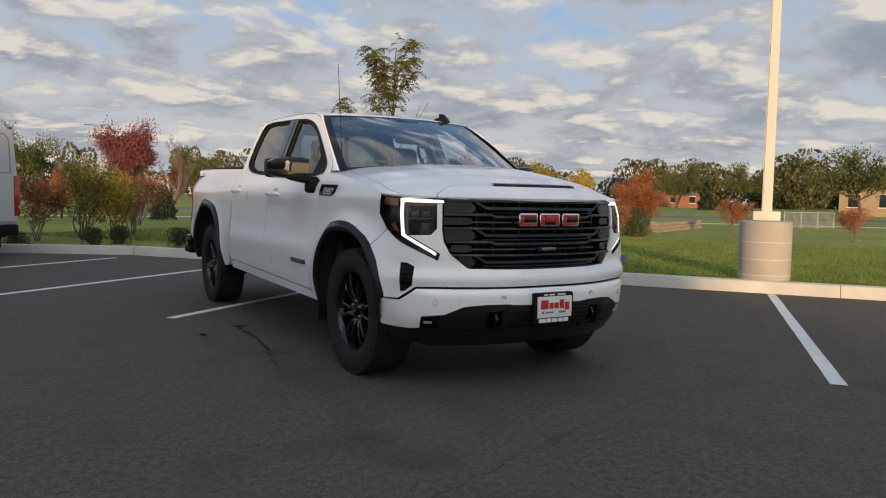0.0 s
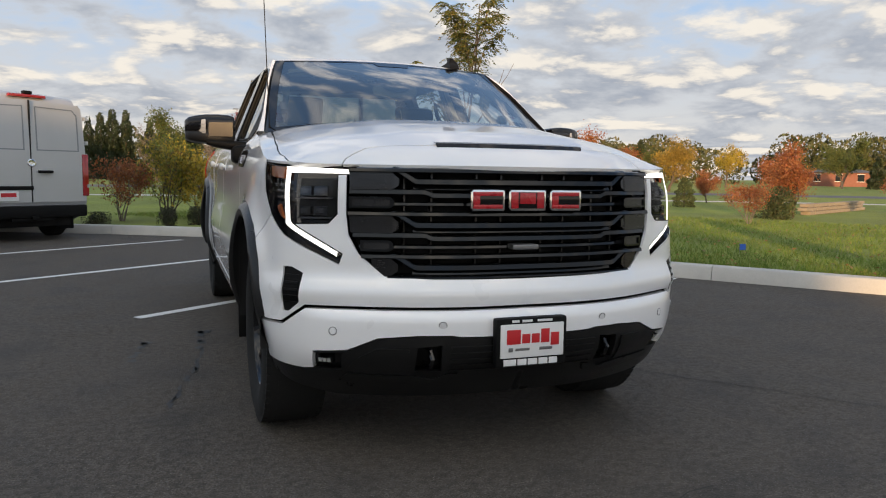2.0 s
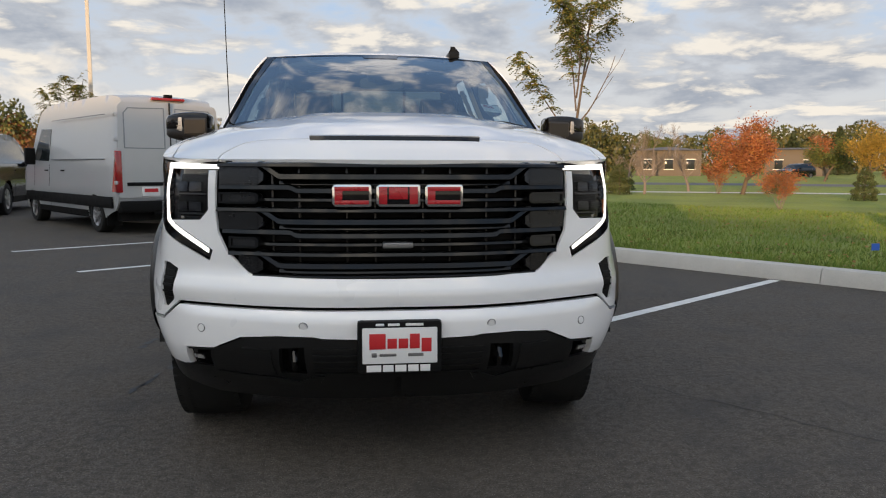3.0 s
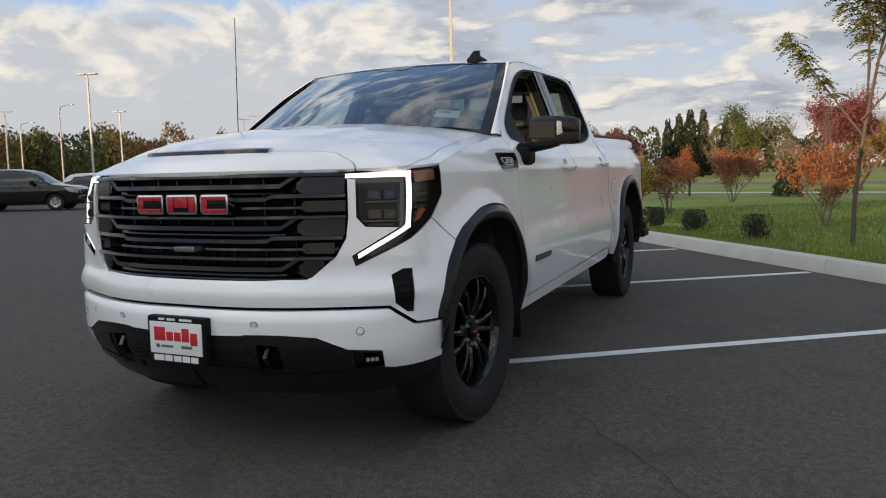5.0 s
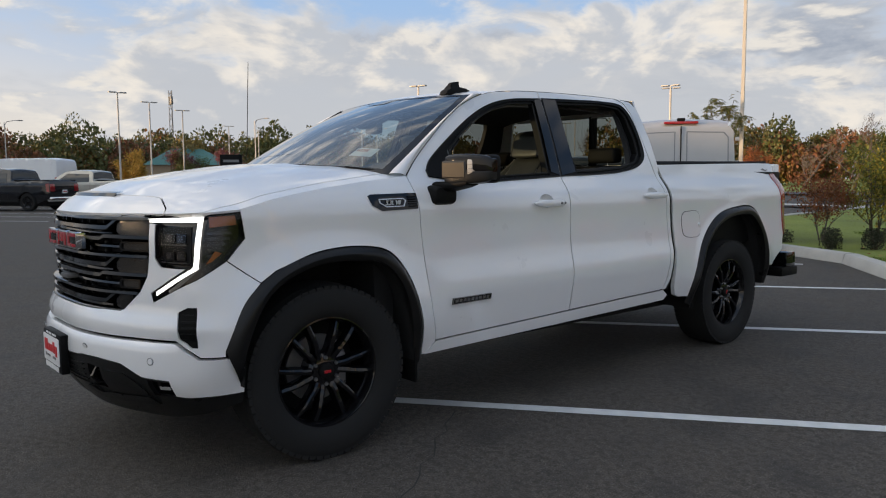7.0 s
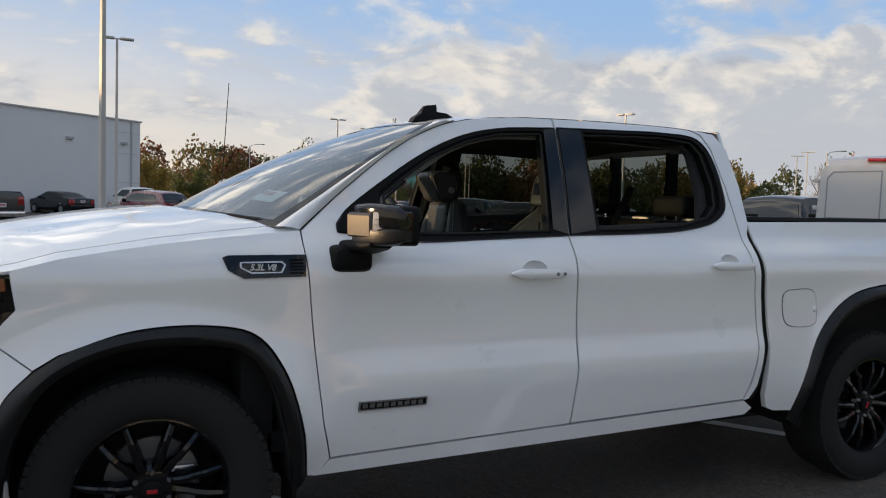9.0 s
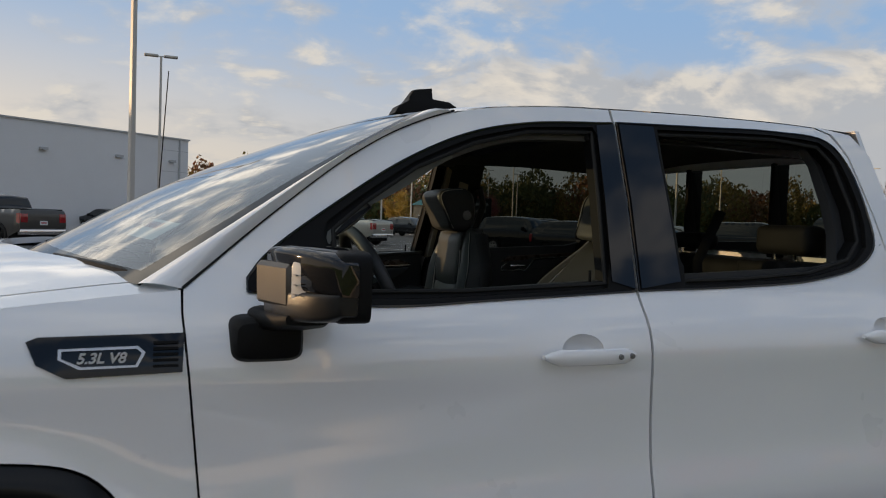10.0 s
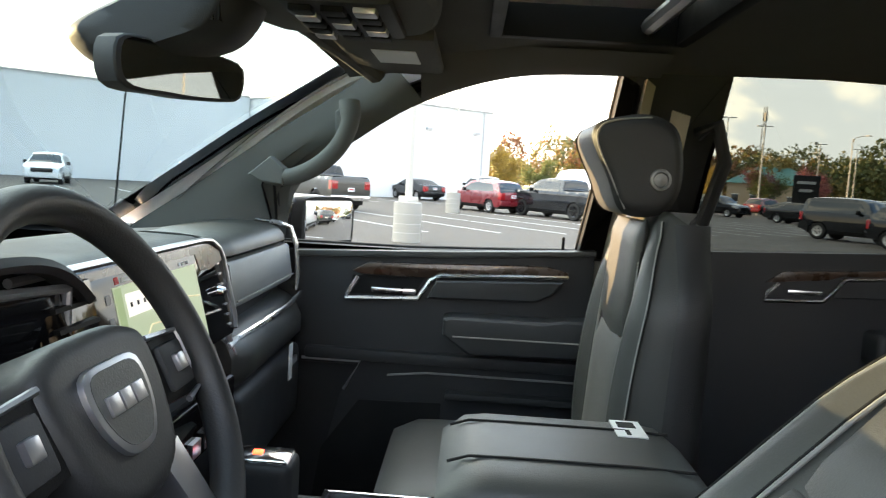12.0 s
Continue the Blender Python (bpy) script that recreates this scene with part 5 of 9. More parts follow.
wheel = build_wheel()
for x, y, k in ((.80, 0, 1), (.80, 3.745, 1), (-.80, 0, -1), (-.80, 3.745, -1)):
    m = Matrix.Translation((x, y, TYRE_R)) @ (Matrix.Rotation(math.pi, 4, "Z") if k < 0 else Matrix.Identity(4))
    if (x, y) == (.80, 0):
        wheel.matrix_local = m @ Matrix.Rotation(-.06, 4, "Z")
    else:
        copy_thing(wheel, m @ Matrix.Rotation(.3 * y, 4, "X"))

# ---------- the cabin ----------
LEATHER = surf("dark_leather", (.046, .047, .043), .46, var=.18, scale=7, fine=420, bump=.35, dist=.0012)
LEATHER_PALE = surf("grey_leather", (.085, .085, .080), .5, var=.12, scale=8, fine=420, bump=.35, dist=.0012)
TRIM_DARK = surf("dark_soft_trim", (.022, .023, .0245), .6, var=.15, scale=9, fine=500, bump=.3, dist=.0008)
HEADLINER = surf("headliner_cloth", (.085, .082, .075), .9, var=.1, scale=12, fine=600, bump=.4, dist=.0008)
# trim colour lifted and warmed to carry low sun; belt straps share it
SUNLIT_TRIM = surf("pillar_trim", (.30, .265, .20), .75, var=.06, scale=12, fine=400, bump=.2, dist=.0008)
LINER = surf("pillar_liner", (.12, .124, .114), .8, var=.1, scale=10, fine=500, bump=.3, dist=.0008)
DASH_PAD = surf("dash_pad_vinyl", (.20, .205, .20), .55, var=.1, scale=10, fine=420, bump=.3, dist=.0008)
# seat leather darkened in colour for sides that get little window light
SHADED_LEATHER = surf("shaded_side_leather", (.020, .020, .020), .5, var=.18, scale=7, fine=420, bump=.35, dist=.0012)
INNER_CHROME = surf("satin_chrome", (.86, .86, .86), .26, 1.0, var=.03)
DASH_SHELL = surf("dash_shell_vinyl", (.026, .026, .027), .6, spec=.3, var=.15, scale=9, fine=500, bump=.3, dist=.0008)
STITCH = surf("stitching", (.27, .26, .24), .8, var=.2, fine=700)
WOOD = surf("dark_wood_trim", (.055, .030, .018), .28, var=.55, scale=25, fine=260, coat=.5)
SATIN = surf("satin_silver", (.42, .42, .44), .32, .9, var=.04)
SCREEN_ON = glow("map_screen", (.30, .36, .25), .13)


def rounded(cx, cz, hx, hz, p=.45, n=24):
    """A rounded rectangle, as (x, z)."""
    return [(cx + hx * np.sign(math.cos(a)) * abs(math.cos(a)) ** p, cz + hz * np.sign(math.sin(a)) * abs(math.sin(a)) ** p) for a in np.linspace(0, 2 * math.pi, n, endpoint=False)]


def cushion_block(x0, x1, y0, y1, z0, z1, mat, name, parent, r=.03, label=""):
    return part(name, boxes((min(x0, x1), max(x0, x1), y0, y1, z0, z1), bevel=r, seg=4), mat, parent, label, 60)


def loaf(profile, cx, half, mat, name, parent, pinch=.16, power=7, label=""):
    """A cushion with a side profile (y, z), rounded off towards both ends."""
    prof = [tuple(p) for p in spline(profile, 5, True)]
    c = np.mean(np.array(prof), 0)
    rows = []
    for q in (-1, -.985, -.94, -.86, -.7, -.4, 0, .4, .7, .86, .94, .985, 1):
        k = 1 - pinch * abs(q) ** power - (.25 if abs(q) == 1 else 0)
        rows.append([Vector((cx + half * q, c[0] + (y - c[0]) * k, c[1] + (z - c[1]) * k)) for y, z in prof])
    return pad(rows, mat, name, parent, label)


def seat(cx, y0, lean, curve, base, tip=(0, 0), name="seat", top=1.465, label=""):
    """A front seat: y0 is the lower front of the backrest, which leans back."""
    z0 = .86
    front = lambda t: y0 + lean * t + curve * t * t
    half = lambda t: .245 - .010 * math.sin(math.pi * t) - .075 * float(ramp01(.70, 1.0, t))
    bolster = lambda t: .042 * math.sin(math.pi * min(1, max(0, (t + .10) / 1.02))) ** .7
    rows = []
    for t in np.linspace(0, 1, 22):
        w, z, yf, b = half(t), z0 + (top - z0) * t, front(t), bolster(t)
        e = min(1, (1 - t) / .05)
        dep = (.150 - .045 * t) * (.55 + .45 * e)
        f = [Vector((cx + a * w, yf + .006 + (1 - e) * .02 - b * math.exp(-((abs(a) - .80) / .17) ** 2) + .045 * abs(a) ** 14, z)) for a in np.linspace(-1, 1, 33)]
        r = [Vector((cx + a * w, yf + dep - .035 * abs(a) ** 6, z)) for a in np.linspace(1, -1, 15)]
        rows.append(f + r)
    back = pad(rows, LEATHER, name, truck, label)
    # raised centre panel and yoke, with the seams between them
    for t0, t1, nm in ((.05, .60, "centre_panel"), (.615, .965, "yoke_panel")):
        rows = []
        for i, t in enumerate(np.linspace(t0, t1, 10)):
            w = .135 - .012 * t if nm == "centre_panel" else .118 + .030 * (t - .6)
            e = .35 if i in (0, 9) else 1
            rows.append([Vector((cx + a, front(t) - .004 + b, z0 + (top - z0) * (t - (.045 * (1 - abs(a) / w) if i == 0 and t0 > .5 else 0)))) for a, b in rounded(0, 0, w * (.97 if e < 1 else 1), .016 * e, .55, 24)])
        pad(rows, LEATHER if nm == "yoke_panel" else LEATHER_PALE, nm, back)
    for k in (-1, 1):
        for a, d in ((.60, .020), (.93, .004)):
            line = [Vector((cx + k * half(t) * a, front(t) + .003 - bolster(t) * math.exp(-((a - .80) / .17) ** 2) + .045 * a ** 14 - .003, z0 + (top - z0) * t)) for t in np.linspace(.05, .97, 22)]
            part("seam", tube(line, .0028, 6), STITCH, back)
            line = [p + Vector((k * .008, -.0005, 0)) for p in line]
            part("seam", tube(line, .0016, 5), DARK, back)
    # flanks carry their shade in the darker leather colour
    for k in (-1, 1):
        rows = []
        for t in np.linspace(.03, .965, 20):
            w, z, yf = half(t) + .0035, z0 + (top - z0) * t, front(t)
            dep = .150 - .045 * t
            rows.append([Vector((cx + k * w * a, yf + dep * q, z)) for a, q in ((.93, .33), (.985, .40), (1.0, .55), (.995, .75), (.93, .93), (.85, .97))])
        pad(rows, SHADED_LEATHER, "seat_flank", back)
    # headrest
    yt = front(1)
    prof = [(yt + a + tip[0] + tip[1] * b, top + b) for a, b in ((-.048, -.008), (-.080, .055), (-.112, .128), (-.104, .150), (-.075, .162), (-.01, .170), (.035, .150), (.052, .10), (.050, .03), (.024, -.006))]
    hr = loaf(prof, cx, .128, LEATHER, "headrest", back, .14, 8)
    for k in (-1, 1):
        bm = lathe([(0, .020), (.004, .019), (.005, .014), (.002, .012), (.004, .0002)], "x", 20)
        if k < 0:
            bmesh.ops.scale(bm, vec=(-1, 1, 1), verts=bm.verts)
            bmesh.ops.reverse_faces(bm, faces=bm.faces)
        bmesh.ops.translate(bm, vec=(cx + k * .1285, yt + .012 + tip[0] + tip[1] * .055, top + .055), verts=bm.verts)
        part("headrest_button", bm, STEEL, hr)
        # headrest sides, their shade likewise put into the leather colour
        c = np.mean(np.array(prof), 0)
        fine_ = [tuple(p) for p in spline(prof, 5, True)]
        rows = [[Vector((cx + k * .128 * q, c[0] + (y - c[0]) * e, c[1] + (z - c[1]) * e)) for y, z in fine_] for q, e in ((.88, 1.002), (.90, .976), (.95, .925), (.99, .874), (1.006, .75), (1.007, .4))]
        pad(rows, SHADED_LEATHER, "headrest_side", hr)
        line = [Vector((cx + k * .1245, c[0] + (y - c[0]) * .93, c[1] + (z - c[1]) * .93)) for y, z in [tuple(p) for p in spline(prof[:6], 4)]]
        part("seam", tube(line, .0018, 5), STITCH, hr)
        part("headrest_post", tube([(cx + k * .06, yt + .03 + tip[0], top - .05), (cx + k * .06, yt + .01 + tip[0], top + .03)], .007, 8), CHROME, hr)
    rows = []
    for q in np.linspace(0, 1, 10):
        y = base + .10 - .50 * q
        hz = .075 * (1 - .3 * q ** 4) * (.6 if q in (0.0, 1.0) else 1)
        rows.append([Vector((cx + a, y, .87 + .02 * q + b)) for a, b in rounded(0, 0, .25 * (.9 if q in (0.0, 1.0) else 1), hz, .5, 24)])
    pad(rows, LEATHER, "seat_cushion", back)
    cushion_block(cx - .22, cx + .22, base - .35, base + .12, .58, .82, TRIM_DARK, "seat_base", back, .02)
    return back


seat(-.43, 1.665, .030, .012, 1.64, label="upright dark leather passenger seat with stitched panels")
seat(.42, 1.385, .555, .01, 1.56, (-.032, .72), label="dark leather driver's seat catching golden light")
# rear bench; its near-black leather includes the shade behind tinted windows
SHADED_BENCH = surf("shaded_bench_leather", (.0055, .0055, .005), .7, spec=.15, var=.18, scale=7, fine=420, bump=.35, dist=.0012)
bench = cushion_block(-.72, .72, 2.49, 2.69, .85, 1.42, SHADED_BENCH, "rear_bench", truck, .05, "dark leather rear bench with headrests, cabin shade in its colour")
cushion_block(-.74, .74, 2.12, 2.6, .80, .95, SHADED_BENCH, "bench_cushion", bench, .05)
for x, w, h, m in ((-.52, .125, .11, SHADED_BENCH), (0, .10, .07, SHADED_BENCH), (.52, .125, .11, SHADED_BENCH)):
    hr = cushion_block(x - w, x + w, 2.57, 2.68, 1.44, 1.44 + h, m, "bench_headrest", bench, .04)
    cushion_block(x - w * .9, x + w * .9, 2.475, 2.54, 1.35, 1.42, SHADED_BENCH, "bench_pad", bench, .03)
    for k in (-1, 1):
        part("headrest_post", tube([(x + k * .05, 2.60, 1.40), (x + k * .05, 2.60, 1.46)], .006, 8), CHROME, hr)
part("belt_strap", tube([(.16, 2.62, 1.60), (.20, 2.48, 1.40), (.24, 2.46, 1.15)], .02, 6, flat=.15), SHADED_BENCH, bench)

# folded centre seat, console, shifter
rows = []
for q in np.linspace(0, 1, 12):
    y = 1.36 + .365 * q
    e = min(q, 1 - q)
    hz = .055 * min(1, .45 + 5 * e)
    rows.append([Vector((a, y, 1.095 + b)) for a, b in rounded(0, 0, .156 * min(1, .90 + 1.4 * e), hz, .42, 30)])
lid = pad(rows, LEATHER, "console_lid", truck, "padded dark leather console lid")
for k in (-.075, .075):
    part("seam", tube([(k, 1.372, 1.140), (k, 1.40, 1.1495), (k, 1.46, 1.1505), (k, 1.62, 1.1505), (k, 1.70, 1.1475)], .0022, 5), DARK, lid)
part("warning_label", boxes((-.12, -.045, 1.62, 1.665, 1.149, 1.1515), bevel=.0), WHITE_PRINT, lid, "small printed warning label")
part("label_bar", boxes((-.112, -.085, 1.628, 1.655, 1.1512, 1.152), (-.075, -.052, 1.635, 1.642, 1.1512, 1.152), bevel=.0), DARK, lid)
cushion_block(-.145, .145, 1.38, 1.78, .70, 1.05, TRIM_DARK, "console_box", truck, .03)
con = cushion_block(-.20, .20, .80, 1.36, .62, .965, TRIM_DARK, "centre_console", truck, .03, "dark centre console with chrome edging")
bm = bmesh.new()
for x0, x1, y0, y1 in ((-.185, .185, 1.345, 1.357), (-.185, .185, 1.165, 1.175), (-.185, -.175, 1.165, 1.355), (.175, .185, 1.165, 1.355)):
    box(bm, x0, x1, y0, y1, .962, .978, .003)
part("cup_holder_frame", bm, CHROME, con)
for x in (-.085, .085):
    part("cup_holder", capped(lathe([(.90, .042), (.968, .046), (.970, .055)], "z", 24, centre=(x, 1.26, 0))), DARK, con)
sh = cushion_block(-.155, -.075, 1.02, 1.13, .965, 1.055, TRIM_DARK, "shift_lever", con, .02)
part("shift_cap", boxes((-.148, -.082, 1.028, 1.122, 1.05, 1.060), bevel=.006), CHROME, sh)
part("shift_light", boxes((-.122, -.110, 1.06, 1.075, 1.0595, 1.0625), bevel=.0), glow("red_light", (1, .05, .02), 1.5), sh)
part("cup_rest", boxes((.20, .205, 1.40, 1.75, 1.0, 1.06), bevel=.002), SATIN, con)

# dashboard
PROFILE = [(.50, 1.335), (.62, 1.362), (.74, 1.376), (.83, 1.376), (.89, 1.372), (.912, 1.358), (.920, 1.30), (.930, 1.22), (.945, 1.16), (.965, 1.10), (.955, 1.00), (.90, .86), (.75, .80), (.5, .8)]
rows = []
for x in np.linspace(-.84, .84, 25):
    bow = .035 * (abs(x) / .84) ** 3
    brow = .035 * math.exp(-((x - .42) / .19) ** 4)
    rows.append([Vector((x, y - bow * .5, z - bow + (brow if z > 1.31 and y > .7 else 0))) for y, z in [tuple(p) for p in spline(PROFILE, 4)]])
bm = surface(rows, close=True)
capped(bm)
dash = part("dashboard", bm, DASH_SHELL, truck, "dark soft dashboard with large lit screen", 60)
def face_y(z):
    """The leaning front face of the dash, by height."""
    return .926 + (1.371 - z) * .245


def on_dash(name, outline, d0, d1, mat, parent, label="", bevel=.0):
    return part(name, prism(outline, lambda a, b, d: (a, face_y(b) + d, b), d0, d1, bevel), mat, parent, label)


def plate(x0, x1, z0, z1):
    return [(x0, z0), (x1, z0), (x1, z1), (x0, z1)]


bezel = on_dash("screen_bezel", [(-.292, 1.215), (-.292, 1.345), (-.275, 1.362), (-.235, 1.372), (.300, 1.372), (.300, 1.205), (-.27, 1.205)], -.02, .004, GLOSS_BLACK, dash, "", .003)
on_dash("map_screen", plate(-.155, .128, 1.225, 1.342), 0, .0052, SCREEN_ON, bezel, "lit centre screen showing a pale map")
MAPS = [glow("map_road", (.45, .42, .28), .16), glow("map_water", (.14, .24, .40), .16), glow("map_white", (.5, .5, .48), .2), glow("map_edge", (.20, .27, .14), .13)]
for line in ([(.10, 1.24), (.04, 1.28), (-.02, 1.276), (-.08, 1.30), (-.15, 1.292)], [(.0, 1.228), (-.02, 1.276), (.02, 1.34)]):
    part("map_route", tube([(x, face_y(z) + .0055, z) for x, z in line], .0014, 5), MAPS[0], bezel)
on_dash("map_lake", plate(.03, .055, 1.235, 1.25), .004, .0058, MAPS[1], bezel)
on_dash("map_lake", plate(-.10, -.08, 1.265, 1.273), .004, .0058, MAPS[1], bezel)
on_dash("map_card", plate(.03, .10, 1.300, 1.330), .004, .0058, MAPS[2], bezel)
on_dash("map_edge", plate(.108, .126, 1.227, 1.340), .004, .0056, MAPS[3], bezel)
for x in (.045, .065, .085):
    on_dash("card_mark", plate(x, x + .006, 1.312, 1.318), .005, .0062, BLACK_PLASTIC, bezel)
on_dash("screen_text_bar", plate(.02, .10, 1.346, 1.352), .003, .005, WHITE_PRINT, bezel)
on_dash("screen_dot", plate(.108, .118, 1.345, 1.354), .003, .005, RED_PRINT, bezel)
for x in (-.10, -.115, -.13):
    on_dash("screen_mark", plate(x, x + .007, 1.345, 1.350), .003, .005, WHITE_PRINT, bezel)
for z in (1.248, 1.277, 1.306, 1.335):
    on_dash("screen_icon", plate(.138, .150, z - .012, z), .003, .005, STEEL, bezel)
on_dash("dash_wood", [(-.286, 1.336), (-.282, 1.352), (-.235, 1.368), (.20, 1.368), (.20, 1.357), (-.165, 1.357), (-.175, 1.330), (-.215, 1.326)], .002, .0052, WOOD, bezel, "dark reddish wood strip")
knob = part("volume_knob", tube([(-.245, face_y(1.285) + .002, 1.285), (-.245, face_y(1.285) + .014, 1.285)], [.010, .008], 14), CHROME, bezel)
for i in range(7):
    on_dash("knob_rib", plate(-.268, -.256, 1.222 + i * .018, 1.225 + i * .018), .002, .006, SATIN, bezel)
part("dash_chrome", tube([(x, face_y(z) + .004, z) for x, z in ((.33, 1.375), (-.215, 1.376), (-.255, 1.372), (-.288, 1.356), (-.297, 1.335), (-.297, 1.235), (-.285, 1.212))], .0055, 8), SATIN, dash)
part("dash_column", tube([(-.283, .955, 1.222), (-.285, .962, 1.18), (-.292, .972, 1.15)], .006, 8), SATIN, dash)
# padded panel, the roll over it and the shelf under it
rows = []
for i, x in enumerate(np.linspace(-.770, -.305, 16)):
    e = min(1, .4 + min(i, 15 - i) * .5)
    rows.append([Vector((x, y + (1 - e) * -.02, z)) for y, z in ((.72, 1.366), (.80, 1.378), (.86, 1.378), (.905, 1.374), (.930, 1.364), (.942, 1.350), (.943, 1.338), (.930, 1.330), (.72, 1.32))])
pad(rows, LEATHER, "dash_roll", dash, "", 60)
rows = []
for i, x in enumerate(np.linspace(-.760, -.308, 12)):
    e = 1 if 0 < i < 11 else .25
    rows.append([Vector((x, y if q else .93, z)) for y, z, q in ((.90, 1.328, 1), (.940 + .006 * e, 1.328, 1), (.946 + .006 * e, 1.322, 1), (.957 + .006 * e, 1.252, 1), (.955 + .004 * e, 1.243, 1), (.90, 1.243, 1))])
pd = pad(rows, DASH_PAD, "dash_pad", dash, "grey padded dash panel", 40)
part("seam", tube([(-.752, .9645, 1.255), (-.53, .9648, 1.255), (-.312, .9645, 1.255)], .0016, 5), STITCH, pd)
for d in (0, .013):
    part("dash_pad_rim", tube([(-.74 + d, .87, 1.384), (-.765 + d, .915, 1.378), (-.784 + d, .945, 1.366), (-.788 + d, .962, 1.32), (-.788 + d, .968, 1.25), (-.78 + d, .966, 1.212)], .0045, 8), INNER_CHROME, dash)
rows = []
for i, x in enumerate(np.linspace(-.80, -.27, 12)):
    e = 1 if 0 < i < 11 else .8
    rows.append([Vector((x, .90 + (y - .90) * e, z)) for y, z in ((.90, 1.215), (.945, 1.200), (.972, 1.184), (.988, 1.155), (.988, 1.115), (.965, 1.09), (.90, 1.085))])
pad(rows, LEATHER, "dash_shelf", dash, "", 60)
part("dash_strip", tube([(-.275, .962, 1.178), (-.30, .966, 1.186), (-.45, .972, 1.188), (-.66, .976, 1.192), (-.78, .978, 1.205)], .0065, 8), INNER_CHROME, dash)
glove = cushion_block(-.78, -.27, .93, .985, .90, 1.085, TRIM_DARK, "glove_box", dash, .03)
part("glove_latch", boxes((-.72, -.66, .983, .990, 1.045, 1.062), bevel=.002), SATIN, glove)
# vents
v = on_dash("air_vent", plate(.185, .292, 1.225, 1.362), .0, .010, GLOSS_BLACK, dash, "", .003)
for i in range(5):
    z = 1.245 + i * .023
    on_dash("vent_slat", plate(.195, .282, z, z + .005), .006, .018, BLACK_PLASTIC, v)
part("vent_tab", tube([(.215, face_y(1.262) + .02, 1.258), (.248, face_y(1.262) + .022, 1.268)], .006, 8), CHROME, v)
sv = part("air_vent", boxes((.665, .825, .90, .985, 1.195, 1.330), bevel=.012), GLOSS_BLACK, dash)
part("vent_ring", tube([(.672, .988, 1.203), (.672, .988, 1.322), (.820, .985, 1.322), (.820, .985, 1.203), (.672, .988, 1.203)], .005, 6), CHROME, sv)
for i in range(5):
    part("vent_slat", boxes((.68, .81, .978, .994, 1.226 + i * .019, 1.231 + i * .019), bevel=.001), BLACK_PLASTIC, sv)
part("vent_tab", boxes((.725, .755, .99, 1.004, 1.258, 1.268), bevel=.003), CHROME, sv)
ls_ = part("light_switch", boxes((.68, .79, .93, .978, 1.10, 1.165), bevel=.010), GLOSS_BLACK, dash)
for i in range(3):
    part("switch_button", boxes((.69 + i * .032, .716 + i * .032, .976, .984, 1.118, 1.146), bevel=.003), SATIN, ls_)
part("cluster_rim", tube([(.25, .946, 1.255), (.25, .946, 1.36), (.43, .95, 1.375), (.61, .946, 1.36), (.61, .946, 1.255)], .006, 8), SATIN, dash)
part("climate_panel", boxes((-.20, .17, .975, 1.0, 1.06, 1.15), bevel=.008), GLOSS_BLACK, dash)
for i in range(7):
    x = -.17 + i * .05
    part("climate_button", boxes((x, x + .036, .998, 1.008, 1.075, 1.10), bevel=.002), SATIN if i % 3 == 0 else BLACK_PLASTIC, dash)
rows = []
for x in np.linspace(.215, .645, 17):
    a = abs(x - .43) / .215
    h = 1.412 - .055 * a ** 3.5
    rows.append([Vector((x, y, z)) for y, z in ((.74, h - .045), (.80, h - .010), (.88, h), (.955, h - .004), (.962, h - .012), (.955, h - .020), (.88, h - .022), (.80, h - .035), (.74, h - .06))])
bm = surface(rows, close=True)
capped(bm)
part("cluster_hood", bm, DASH_SHELL, dash)
part("cluster_screen", boxes((.26, .62, .93, .945, 1.25, 1.365), bevel=.004), GLOSS_BLACK, dash)
part("paper_tag", boxes((-.57, -.545, 1.01, 1.013, 1.045, 1.125), bevel=.0), WHITE_PRINT, dash, "white paper tag on a string")

# steering wheel
WM = Matrix.Translation((.42, 1.11, 1.313)) @ Matrix.Rotation(radians(26), 4, "X")  # local: x across, z up, +y towards the driver
bm = bmesh.new()
rows = []
for a in np.linspace(0, 2 * math.pi, 56, endpoint=False):
    R = .178 - .008 * max(0, -math.sin(a)) ** 4
    c = Vector((R * math.cos(a), 0, R * math.sin(a)))
    o = Vector((math.cos(a), 0, math.sin(a)))
    rows.append([c + o * (.0165 * math.cos(b)) + Vector((0, .0185 * math.sin(b), 0)) for b in np.linspace(0, 2 * math.pi, 14, endpoint=False)])
rows.append(rows[0])
bm = surface(rows, close=True)
bmesh.ops.remove_doubles(bm, verts=bm.verts, dist=.0001)
bmesh.ops.recalc_face_normals(bm, faces=bm.faces)
bmesh.ops.transform(bm, matrix=WM, verts=bm.verts)
WHEEL_SKIN = surf("wheel_leather", (.022, .022, .022), .5, var=.15, scale=8, fine=420, bump=.3, dist=.001)
wheel_s = part("steering_wheel", bm, WHEEL_SKIN, truck, "black leather steering wheel with silver spokes")


def on_wheel(name, bm, mat, label=""):
    bmesh.ops.translate(bm, vec=(0, -.040 if name[:5] in ("wheel", "badge") and name != "wheel_spoke" else -.022, 0), verts=bm.verts)
    bmesh.ops.transform(bm, matrix=WM, verts=bm.verts)
    return part(name, bm, mat, wheel_s, label)


